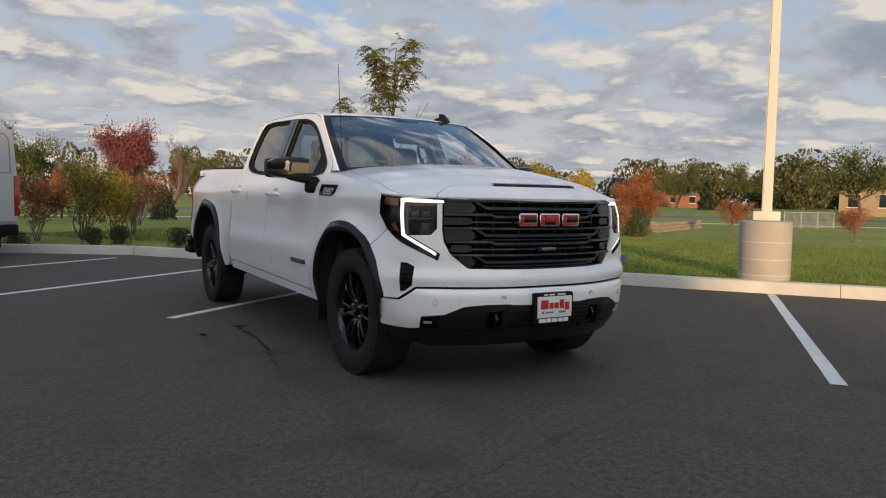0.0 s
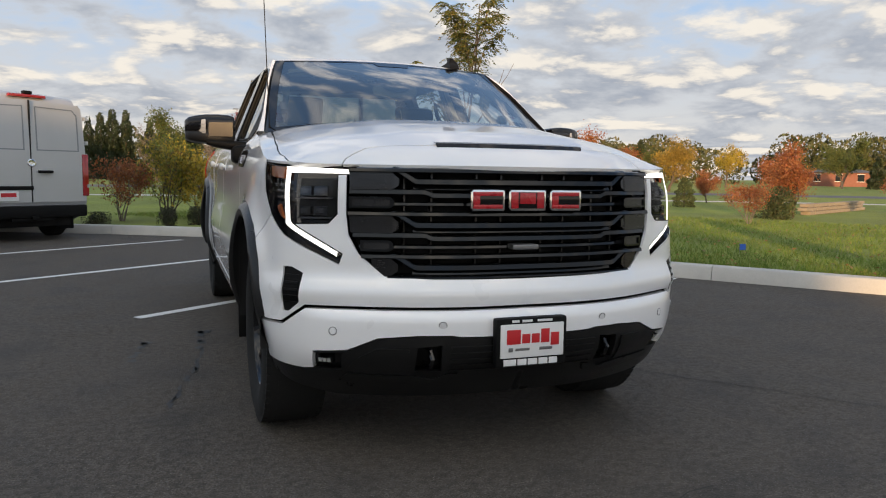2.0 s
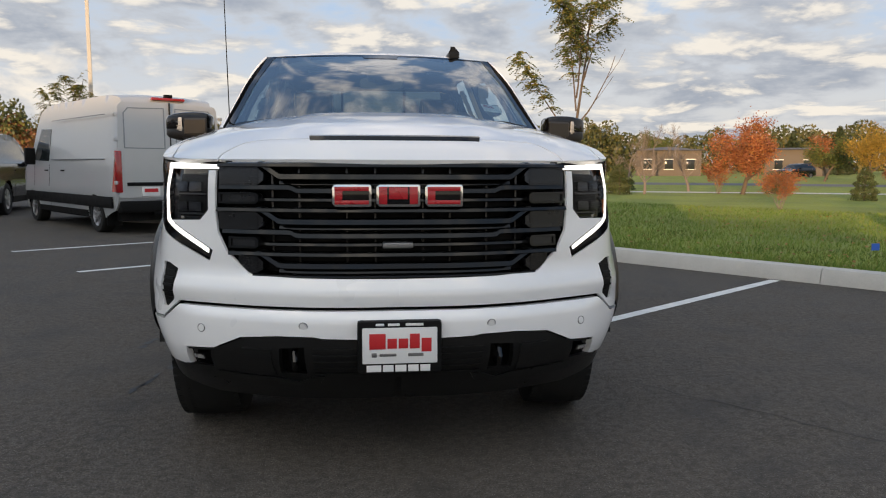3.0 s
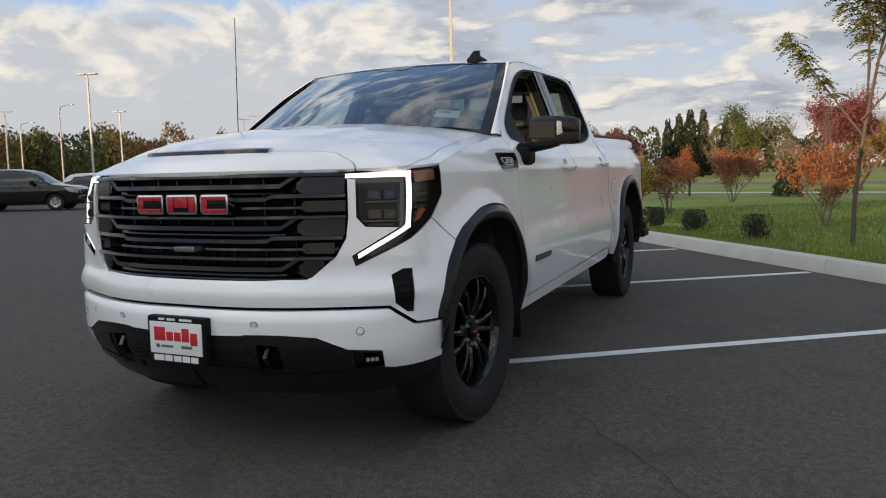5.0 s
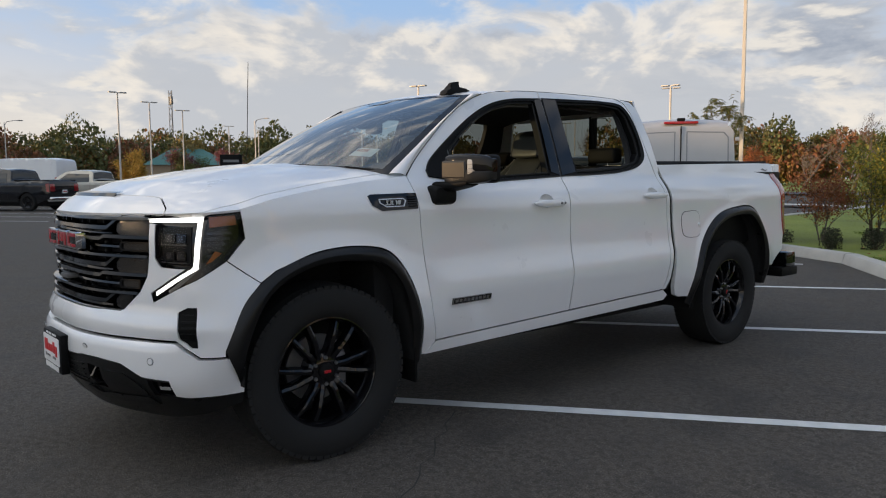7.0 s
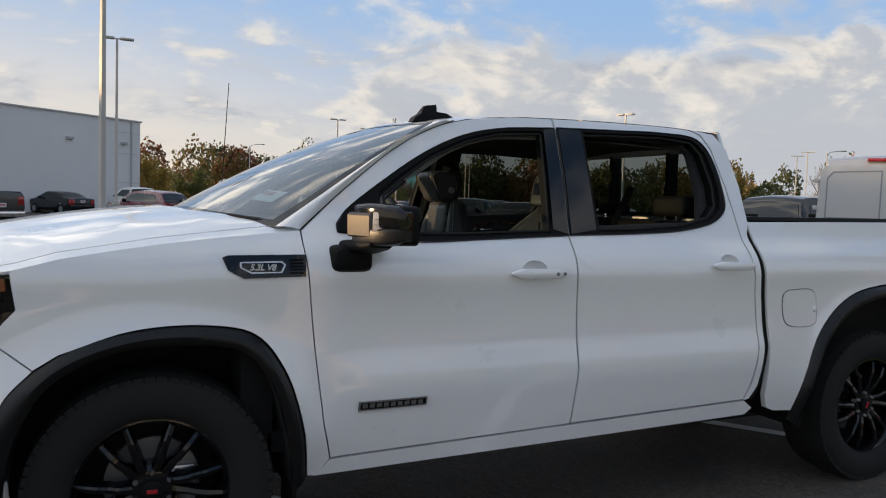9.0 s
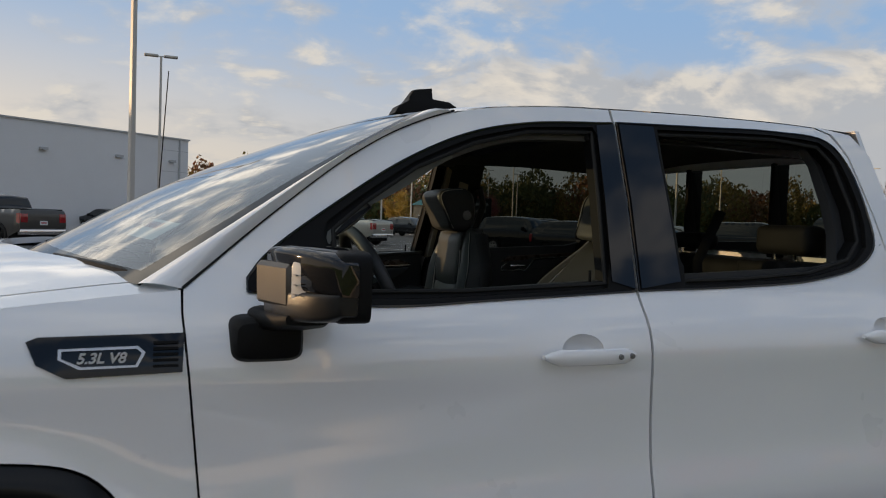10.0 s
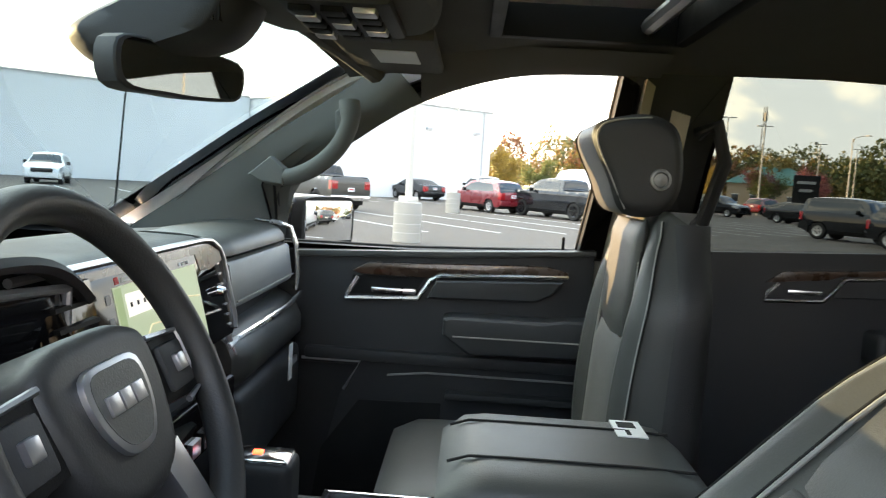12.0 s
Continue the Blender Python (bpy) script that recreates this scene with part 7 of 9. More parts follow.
def blot(x, y, w, h, mat, seed, name="stain", ang=0.0, label="dark oil stain on the asphalt", z=.003):
    r = random.Random(seed)
    ring = []
    for i in range(26):
        a = 2 * math.pi * i / 26
        q = 1 + r.uniform(-.28, .22) + .15 * math.sin(3 * a + seed)
        ring.append(Vector((w * q * math.cos(a), h * q * math.sin(a), 0)))
    bm = bmesh.new()
    vs = [bm.verts.new(Matrix.Translation((x, y, z)) @ Matrix.Rotation(ang, 4, "Z") @ p) for p in ring]
    bm.faces.new(vs)
    return thing(name, bm, mat, label, "stain", "stains", "structure")


for i, (x, y, w, h, a) in enumerate(((-1.08, 2.06, .06, .045, .2), (-1.46, 1.80, .04, .05, 0))):
    blot(x, y, w, h, TAR, i, ang=a)
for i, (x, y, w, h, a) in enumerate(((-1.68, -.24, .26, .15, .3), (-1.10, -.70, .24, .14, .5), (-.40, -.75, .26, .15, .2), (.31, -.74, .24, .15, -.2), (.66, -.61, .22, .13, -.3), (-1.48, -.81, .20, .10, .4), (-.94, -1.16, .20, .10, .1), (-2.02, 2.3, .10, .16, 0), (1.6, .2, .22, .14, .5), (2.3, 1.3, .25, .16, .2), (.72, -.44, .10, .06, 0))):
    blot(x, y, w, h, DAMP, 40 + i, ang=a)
# thin broken tar lines beside the truck
tl = random.Random(3)
for path in (((-1.10, 2.06), (-1.12, 1.5), (-1.16, 1.1), (-1.27, .54), (-1.32, .30)), ((-1.47, 1.82), (-1.53, 1.24))):
    for (xa, ya), (xb, yb) in zip(path, path[1:]):
        for j in range(5):
            q = (j + tl.uniform(0, .6)) / 5
            thin_ = .030 if ya > 1.7 else .016
            blot(xa + (xb - xa) * q + tl.uniform(-.012, .012), ya + (yb - ya) * q, tl.uniform(.5, 1.0) * thin_, tl.uniform(.025, .075), TAR, 60 + j, ang=math.atan2(yb - ya, xb - xa) - math.pi / 2 + tl.uniform(-.2, .2))
SEAM = surf("asphalt_joint", (.034, .031, .028), .85, var=.3)
crk = random.Random(9)


def crack(p, q, w=.005):
    p, q = Vector((*p, .002)), Vector((*q, .002))
    t = (q - p).normalized()
    o = Vector((-t.y, t.x, 0))
    k = max(4, int((q - p).length / .12))
    mids = [p.lerp(q, i / k) + o * crk.uniform(-.025, .025) for i in range(k + 1)]
    bm = strip([m - o * w * crk.uniform(.4, 1.2) for m in mids], [m + o * w * crk.uniform(.4, 1.2) for m in mids])
    return thing("asphalt_seam", bm, SEAM, "thin dark joint in the asphalt", "seam", "asphalt seams", "structure")


crack((.77, .93), (2.4, -1.15))
crack((-4.6, -3.2), (.6, -1.3), .004)
crack((1.6, -2.2), (5.2, .55), .004)

# grass blades near the kerb, fallen leaves
g = np.random.default_rng(3)
n = 90000
dd = 5.84 + 11.0 * g.random(n) ** 1.7
nn = -9 + 23 * g.random(n)
x, y = .8 * dd - .6 * nn, .6 * dd + .8 * nn
ok = ~((nn > 8.2) & (dd < 7.3))
x, y = x[ok], y[ok]
n = len(x)
h = .035 + .05 * g.random(n)
a = g.random(n) * 2 * np.pi
w = .004 + .005 * g.random(n)
lx, ly = .03 * g.standard_normal(n), .03 * g.standard_normal(n)
v = np.empty((n * 3, 3))
v[0::3] = np.stack([x - w * np.cos(a), y - w * np.sin(a), np.full(n, .115)], 1)
v[1::3] = np.stack([x + w * np.cos(a), y + w * np.sin(a), np.full(n, .115)], 1)
v[2::3] = np.stack([x + lx, y + ly, .12 + h], 1)
thing("grass", raw(v, np.arange(n * 3).reshape(-1, 3)), GRASS, "short green grass blades of the lawn", "grass", kind="stuff")
FALLEN = leafy("fallen_leaf", [(.25, .10, .03), (.35, .17, .05), (.20, .12, .05)], .15)
n = 700
dd, nn = 5.9 + 9 * g.random(n), -9 + 20 * g.random(n)
x, y, a = .8 * dd - .6 * nn, .6 * dd + .8 * nn, g.random(n) * 6.28
v = np.empty((n * 4, 3))
for i, (p, q) in enumerate(((-.03, 0), (0, -.018), (.03, 0), (0, .018))):
    v[i::4] = np.stack([x + p * np.cos(a) - q * np.sin(a), y + p * np.sin(a) + q * np.cos(a), .15 + .03 * g.random(n)], 1)
thing("fallen_leaves", raw(v, np.arange(n * 4).reshape(-1, 4)), FALLEN, "scattered brown fallen leaves on the lawn", "leaves", kind="stuff")
FLAG = surf("blue_flag", (.03, .12, .55), .5)
for x, y in ((5.75, 4.35), (.55, 12.3)):
    fl = root("marker_flag", "small blue marker flag stuck in the lawn", "flag", Matrix.Translation((x, y, .12)))
    part("flag_sheet", boxes((0, .10, -.002, .002, .10, .18), bevel=.0), FLAG, fl)
    part("flag_wire", tube([(0, 0, 0), (0, 0, .19)], .002, 6), STEEL, fl)

# ---------- dealership building ----------
bld = root("dealership_building", "long white block-wall dealership building with flat roof", "building", kind="")


def lot_box(d0, d1, n0, n1, z0, z1, bm=None, bevel=0.0):
    m = Matrix(((.8, -.6, 0, 0), (.6, .8, 0, 0), (0, 0, 1, 0), (0, 0, 0, 1)))
    return box(bm or bmesh.new(), d0, d1, n0, n1, z0, z1, bevel, 2, m)


part("wall", lot_box(-75, -46, 22.3, 37.8, 0, 7.0), WHITE_WALL, bld)
# unseen south end is drawn out to shade the truck, leaving the lawn lit
part("wall", lot_box(-90, -58, -32, 22.2, 0, 7.15), WHITE_WALL, bld)
part("wall", lot_box(-72, -60, -14, 4, 7.15, 8.6), WHITE_WALL, bld)
# extra roof block out of view, added to block the low sun
part("wall", lot_box(-72, -59, -24, -14.1, 7.15, 8.4), WHITE_WALL, bld)
GREY_TRIM = surf("grey_trim", (.45, .45, .44), .6, var=.06)
bm = lot_box(-75.1, -45.9, 22.2, 37.9, 7.0, 7.12)
lot_box(-90, -57.9, -32.1, 22.2, 7.15, 7.28, bm)
part("roof_edge", bm, GREY_TRIM, bld)
for n, w, z0, z1 in ((20.6, 2.3, 1.4, 3.0),):
    win = part("window", lot_box(-58.05, -57.94, n, n + w, z0, z1), DARK_GLASS, bld)
    part("window_frame", lot_box(-58.0, -57.9, n - .1, n + w + .1, z1, z1 + .12), GREY_TRIM, win)
for n in (26, 31.5, 36):
    part("wall_lamp", lot_box(-46.02, -45.75, n, n + .5, 5.2, 5.38), GREY_TRIM, bld)
for n in (36.9,):
    part("downpipe", lot_box(-46.0, -45.88, n, n + .1, 0, 7.0), GREY_TRIM, bld)
for z in (2.3, 4.5, 6.1):
    part("wall_joint", lot_box(-46.01, -45.985, 35.4, 37.8, z, z + .03), GREY_TRIM, bld)
for d, n in ((-50, 24), (-52, 30), (-56, 34)):
    part("roof_vent", lot_box(d, d + .25, n, n + .25, 7.0, 7.7), GREY_TRIM, bld)

# ---------- light poles ----------


def light_pole(base=True, h=8.6, heads=2, arm=False):
    p = root("light_pole", "tall pale parking-lot light pole", "light pole")
    if base:
        bm = lathe([(0, .335), (.90, .335), (.935, .325), (.95, .30), (.955, .0001)], "z", 40)
        c = part("pole_base", bm, BASE_CONCRETE, p, "round cast concrete pole base")
        for z in (.22, .43, .66):
            part("form_seam", lathe([(z, .336), (z + .004, .338), (z + .012, .336)], "z", 40), CONCRETE, c)
        z0 = .955
        part("base_cover", boxes((-.17, .17, -.17, .17, .955, 1.08), bevel=.01), POLE_PAINT, p)
    else:
        z0 = 0
    bm = bmesh.new()
    for (za, wa), (zb, wb) in (((z0, .066), (h, .05)),):
        vs = [bm.verts.new((sx * w, sy * w, z)) for z, w in ((za, wa), (zb, wb)) for sx, sy in ((-1, -1), (1, -1), (1, 1), (-1, 1))]
        for i in range(4):
            bm.faces.new((vs[i], vs[(i + 1) % 4], vs[4 + (i + 1) % 4], vs[4 + i]))
        bm.faces.new(vs[4:])
    bmesh.ops.bevel(bm, geom=[e for e in bm.edges if abs(e.verts[0].co.z - e.verts[1].co.z) > 1], offset=.012, segments=2, affect="EDGES")
    part("pole", bm, POLE_PAINT, p)
    if arm:
        part("arm", tube([(0, 0, h - .4), (.3, 0, h + .1), (1.0, 0, h + .25), (1.8, 0, h + .3)], .04, 8), STEEL, p)
        part("lamp_head", boxes((1.6, 2.2, -.12, .12, h + .22, h + .34), bevel=.03), STEEL, p)
    else:
        for s in ((-1, 1) if heads == 2 else (1,)):
            part("lamp_head", boxes((min(s * .12, s * .72), max(s * .12, s * .72), -.17, .17, h - .04, h + .05), bevel=.02), POLE_PAINT, p)
        part("lamp_arm", boxes((-.2, .2, -.03, .03, h - .03, h + .01), bevel=.005), POLE_PAINT, p)
    return p


near_pole = light_pole(True)
near_pole.matrix_world = Matrix.Translation((6.08, 1.94, .0)) @ Matrix.Rotation(.64, 4, "Z")
lit = light_pole(True)
lit.matrix_world = Matrix.Translation((-16.7, -.135, 0)) @ Matrix.Rotation(.64, 4, "Z")
tagged(lit, group="lot light poles")
small = light_pole(False)
small.matrix_world = Matrix.Translation((-42.0, 35.5, 0)) @ Matrix.Rotation(.3, 4, "Z")
tagged(small, group="lot light poles")
for x, y, a in ((-8.8, 22.6, .4),):
    copy_thing(lit, Matrix.Translation((x, y, 0)) @ Matrix.Rotation(a, 4, "Z"))
copy_thing(lit, Matrix.Translation((-34.5, .5, 0)) @ Matrix.Rotation(1.6, 4, "Z"))
for x, y, a in ((-29.4, 50.8, .2), (-72.3, 51.2, .6), (-63.4, 58.2, .1), (-66.8, 23.6, 1.5), (-60.6, 18.8, 1.6), (-60.3, 75.3, .9), (-30.3, 52.3, .5), (-91.2, 42.8, 1.4), (-73, 29.2, 1.5), (-96, 49.6, 1.5), (-55.7, 71.5, .6)):
    copy_thing(small, Matrix.Translation((x, y, 0)) @ Matrix.Rotation(a, 4, "Z"))
street = light_pole(False, 9.2, 1, True)
street.matrix_world = Matrix.Translation((-70, 56, 0))
tagged(street, "grey street lamp with a curved arm", "street lamp", "street lamps")
for x, y, a in ((-88, 45, .5), (-95, 70, .3), (8.6, 99, 2.4), (-60, 80, 1.0), (-110, 20, 1.2)):
    copy_thing(street, Matrix.Translation((x, y, 0)) @ Matrix.Rotation(a, 4, "Z"))

# ---------- other vehicles ----------
SPECS = {
    # length, width, height, belt, silhouette from the tail over the roof to the nose, wheel places, wheel radius, side glass, screen and rear glass lines
    "suv": dict(L=5.2, W=2.02, H=1.9, belt=1.15, top=[(.10, .38), (.0, .58), (.02, 1.1), (.10, 1.45), (.24, 1.80), (.45, 1.88), (1.6, 1.90), (2.9, 1.86), (3.75, 1.18), (4.75, 1.10), (5.08, .98), (5.18, .70), (5.15, .42), (5.0, .34)], wheels=(1.05, 4.15), r=.38, glass=[(.40, 1.20), (.48, 1.70), (2.85, 1.74), (3.5, 1.22)], ws=((2.95, 1.84), (3.70, 1.22)), rw=((.08, 1.22), (.22, 1.74))),
    "crossover": dict(L=4.6, W=1.85, H=1.65, belt=1.02, top=[(.08, .36), (.0, .55), (.04, .98), (.30, 1.35), (.55, 1.56), (1.2, 1.64), (2.2, 1.64), (2.75, 1.54), (3.45, 1.08), (4.25, .96), (4.52, .82), (4.6, .60), (4.55, .38), (4.4, .30)], wheels=(.88, 3.62), r=.34, glass=[(.55, 1.10), (.85, 1.46), (2.1, 1.54), (2.65, 1.46), (3.2, 1.08)], ws=((2.78, 1.53), (3.40, 1.10)), rw=((.12, 1.05), (.52, 1.50))),
    "boxy": dict(L=4.5, W=1.84, H=1.75, belt=1.12, top=[(.10, .40), (.02, .58), (.03, 1.1), (.16, 1.66), (.30, 1.73), (2.5, 1.75), (2.72, 1.66), (3.15, 1.18), (4.25, 1.10), (4.42, .98), (4.46, .62), (4.4, .42), (4.3, .36)], wheels=(.85, 3.48), r=.36, glass=[(.28, 1.16), (.36, 1.60), (2.5, 1.62), (2.85, 1.18)], ws=((2.74, 1.62), (3.12, 1.20)), rw=((.05, 1.18), (.14, 1.60))),
    "sedan": dict(L=4.9, W=1.86, H=1.47, belt=.96, top=[(.08, .34), (.0, .50), (.04, .95), (.15, 1.04), (.75, 1.10), (1.55, 1.40), (2.3, 1.47), (2.8, 1.42), (3.6, 1.02), (4.5, .88), (4.82, .72), (4.88, .5), (4.8, .32), (4.6, .28)], wheels=(1.0, 3.85), r=.33, glass=[(1.0, 1.02), (1.65, 1.34), (2.35, 1.40), (2.75, 1.36), (3.35, 1.02)], ws=((2.85, 1.40), (3.55, 1.04)), rw=((.80, 1.11), (1.50, 1.38))),
    "pickup": dict(L=5.85, W=2.02, H=1.90, belt=1.22, top=[(.10, .55), (.0, .65), (.02, 1.30), (.08, 1.36), (1.95, 1.36), (2.02, 1.42), (2.12, 1.82), (2.4, 1.89), (3.5, 1.89), (3.9, 1.78), (4.6, 1.32), (5.55, 1.24), (5.75, 1.05), (5.82, .70), (5.78, .48), (5.6, .40)], wheels=(1.15, 4.85), r=.41, glass=[(2.22, 1.30), (2.30, 1.72), (3.6, 1.76), (4.3, 1.30)], ws=((3.95, 1.76), (4.55, 1.36)), rw=((2.03, 1.44), (2.10, 1.78))),
    "van": dict(L=5.9, W=2.02, H=2.55, belt=1.30, top=[(.12, .46), (.02, .62), (.0, 1.2), (.03, 2.2), (.10, 2.52), (.28, 2.60), (2.5, 2.64), (4.2, 2.60), (4.65, 2.42), (5.15, 1.42), (5.65, 1.18), (5.85, .95), (5.9, .60), (5.8, .42), (5.6, .36)], wheels=(1.02, 4.92), r=.345, glass=[(3.75, 1.40), (3.78, 2.10), (4.45, 2.12), (4.85, 1.42)], ws=((4.68, 2.38), (5.12, 1.46)), rw=None),
}
HUBCAP = surf("wheel_silver", (.38, .38, .39), .35, .8, var=.08)


def car(kind_, paint, label, category, group="", dark_wheels=False, lamp=RED_LENS):
    q = SPECS[kind_]
    L, W, belt, r = q["L"], q["W"], q["belt"], q["r"]

    def half(y, z, out=0.0):
        y, z = np.asarray(y, float), np.asarray(z, float)
        x = W / 2 - .05 * np.clip((.75 - z) / .5, 0, 1) ** 2
        lean = .12 if kind_ == "van" else .36
        x = x - np.clip(z - belt, 0, 2) * lean * np.clip((z - belt) / .2 + .2, 0, 1) - .02 * np.clip((z - .9) / .4, 0, 1)
        x = x - .16 * np.clip((y - (L - .6)) / .6, 0, 1) ** 2.2 - .07 * np.clip((.35 - y) / .35, 0, 1) ** 2
        x = x + .012 * np.exp(-((z - .78) / .08) ** 2)
        return np.stack([x + out, y + 0 * z, z + 0 * y], -1)

    top = [tuple(p) for p in spline(q["top"], 4)]
    outline = list(top)
    for wy in q["wheels"][::-1]:
        R = r + .075
        z0 = top[0][1]
        outline += [(wy + R * math.cos(a), max(r - .02 + R * math.sin(a), .30)) for a in np.linspace(-.15, math.pi + .15, 15)]
    t = root(category.replace(" ", "_"), label, category, group=group)
    bm = sheet(outline, half, (), .14, .0)
    sheet(outline, half, (), .14, .0, True, bm)
    ys = np.array([p[0] for p in top])
    zs = np.array([p[1] for p in top])
    edge_ = half(ys, zs)
    rows = [[Vector((p[0] * s, p[1], p[2] + .05 * (1 - s * s) * (1 if belt < p[2] else .5))) for p in edge_] for s in np.linspace(-1, 1, 9)]
    surface(rows, bm)
    bmesh.ops.remove_doubles(bm, verts=bm.verts, dist=.004)
    bmesh.ops.recalc_face_normals(bm, faces=bm.faces)
    part("body", bm, paint, t, angle=30)
    out = lambda d: (lambda y, z, o=0.0: half(y, z, o + d))
    for s in (False, True):
        g_ = part("side_window", sheet(q["glass"], out(.008), (), .2, .008, s), DARK_GLASS, t)
        ym = [q["wheels"][0] + .62, (q["wheels"][0] + q["wheels"][1]) / 2 + .10, q["wheels"][1] - .55]
        for y in ym if kind_ not in ("pickup", "van") else ((2.15, 3.1, 4.2) if kind_ == "pickup" else (3.7, 4.75)):
            part("door_seam", sheet([(y, .42), (y + .012, .42), (y + .012, belt + .02), (y, belt + .02)], out(.004), (), .3, .004, s), DARK, t)
            if y > ym[0]:
                part("door_handle", sheet([(y - .95 if y - .95 > ym[0] else y - .25, belt - .12), (y - .12 if y - .95 <= ym[0] else y - .80, belt - .12), (y - .12 if y - .95 <= ym[0] else y - .80, belt - .09), (y - .95 if y - .95 > ym[0] else y - .25, belt - .09)], out(.03), (), .3, .03, s), paint if kind_ != "van" else BLACK_PLASTIC, t)
        ln = [(L - .10, .68), (L - .08, .86), (L - .40, .93), (L - .62, .92), (L - .42, .76)] if kind_ != "van" else [(L - .12, .95), (L - .20, 1.12), (L - .50, 1.22), (L - .42, .98)]
        part("headlamp", sheet(ln, out(.010), (), .2, .012, s), HUBCAP, t)
        z1 = min(belt + .05, 1.25)
        tn = [(-.0, z1 - .38), (.03, z1), (.16, z1 - .02), (.13, z1 - .36)] if kind_ != "van" else [(.0, .80), (.01, 1.58), (.10, 1.56), (.14, .82)]
        part("tail_lamp", sheet(tn, out(.012), (), .2, .02, s), lamp, t)
        if kind_ != "van":
            part("tail_lamp", boxes((*sorted((W * (-.32 if s else .32), W * (-.46 if s else .46))), -.035, .12, z1 - .36, z1 - .02), bevel=.02), lamp, t)
        part("wing_mirror", boxes((*sorted(((W / 2 + .02) * (-1 if s else 1), (W / 2 + .22) * (-1 if s else 1))), q["ws"][1][0] - .62, q["ws"][1][0] - .5, belt + .02, belt + .2 if kind_ != "van" else belt + .4), bevel=.03), BLACK_PLASTIC, t)
        part("sill", sheet([(q["wheels"][0] + r + .1, .30), (q["wheels"][1] - r - .1, .30), (q["wheels"][1] - r - .1, .42), (q["wheels"][0] + r + .1, .42)], out(.010), (), .4, .02, s), BLACK_PLASTIC, t)
    for key, name in (("ws", "windscreen"), ("rw", "rear_window")):
        if not q[key]:
            continue
        (ya, za), (yb, zb) = q[key]
        rows = []
        for a in np.linspace(0, 1, 6):
            y, z = ya + (yb - ya) * a, za + (zb - za) * a
            yy = float(np.interp(z, *zip(*sorted((p[1], p[0]) for p in top if (p[0] > L / 2) == (key == "ws") and p[1] > belt - .15))))
            w = float(half(np.array([yy]), np.array([z]))[0][0]) - .06
            rows.append([Vector((w * s, yy + (.012 if key == "ws" else -.012), z + .012 + .045 * (1 - s * s))) for s in np.linspace(-1, 1, 9)])
        bm = surface(rows)
        bmesh.ops.recalc_face_normals(bm, faces=bm.faces)
        part(name, bm, DARK_GLASS, t)
    part("front_bumper", boxes((-W * .44, W * .44, L - .16, L + .015, .34, .60), bevel=.04), BLACK_PLASTIC if kind_ in ("van", "boxy") else paint, t)
    part("grille", boxes((-W * .28, W * .28, L - .12, L + .03, .62, .84 if kind_ not in ("pickup", "suv") else 1.02), bevel=.02), GLOSS_BLACK, t)
    rbp = part("rear_bumper", boxes((-W * .46, W * .46, -.06, .16, .42, .64), bevel=.04), BLACK_PLASTIC if kind_ in ("van", "boxy") else (CHROME if kind_ == "pickup" else paint), t)
    zp = .80 if kind_ != "sedan" else .78
    if kind_ != "van":
        pl = part("plate", boxes((-.16, .16, -.035, .02, zp, zp + .16), bevel=.004), WHITE_PRINT, t)
        part("plate_bar", boxes((-.11, .11, -.038, -.034, zp + .06, zp + .11), bevel=.0), RED_PRINT, pl)
    part("underbody", boxes((-W * .40, W * .40, .3, L - .3, .24, .5)), DARK, t)
    for wy in q["wheels"]:
        for s in (-1, 1):
            c = (0, wy, r)
            x1 = s * (W / 2 - .02)
            x0 = s * (W / 2 - .26)
            w_ = part("wheel", capped(lathe([(x0, r * .62), (x0, r * .93), (x0 + (x1 - x0) * .12, r), (x0 + (x1 - x0) * .88, r), (x1, r * .94), (x1 + s * .005, r * .68), (x1 - s * .03, r * .64)], "x", 28, centre=c)), RUBBER, t)
            part("rim", capped(lathe([(x1 - s * .05, r * .66), (x1 - s * .008, r * .63), (x1 - s * .02, r * .55), (x1 - s * .035, r * .25), (x1 - s * .012, r * .14)], "x", 20, centre=c)), GLOSS_BLACK if dark_wheels else HUBCAP, w_)
            for j in range(5):
                a = j * 1.2566
                m = Matrix.Translation(c) @ Matrix.Rotation(a, 4, "X")
                bm = bmesh.new()
                box(bm, min(x1 - s * .03, x1 - s * .005), max(x1 - s * .03, x1 - s * .005), -.025, .025, r * .12, r * .60, 0, 2, m)
                part("spoke", bm, BLACK_PLASTIC if dark_wheels else ALLOY, w_)
    if kind_ == "pickup":
        part("bed_inside", boxes((-W * .42, W * .42, .06, 1.92, 1.30, 1.415), bevel=.01), BLACK_PLASTIC, t)
        part("tailgate_step", boxes((-W * .40, W * .40, -.02, .02, .92, 1.22), bevel=.01), paint, t)
    return t


def park(ob, x, y, heading):
    ob.matrix_world = Matrix.Translation((x, y, 0)) @ Matrix.Rotation(radians(heading - 90), 4, "Z")
    return ob


BLACK_CAR = surf("black_car_paint", (.008, .009, .011), .10, var=.1, scale=3, fine=200, coat=.25)
SILVER_CAR = surf("silver_van_paint", (.44, .45, .46), .34, .25, var=.05, scale=2, fine=300, coat=.6)
WHITE_CAR = surf("white_car_paint", (.70, .70, .69), .3, var=.03, scale=2, fine=200, coat=.6)
RED_CAR = surf("red_car_paint", (.16, .010, .016), .28, var=.08, scale=2, fine=200, coat=.8)
GREY_CAR = surf("grey_car_paint", (.20, .22, .24), .3, .3, var=.06, scale=2, fine=200, coat=.6)
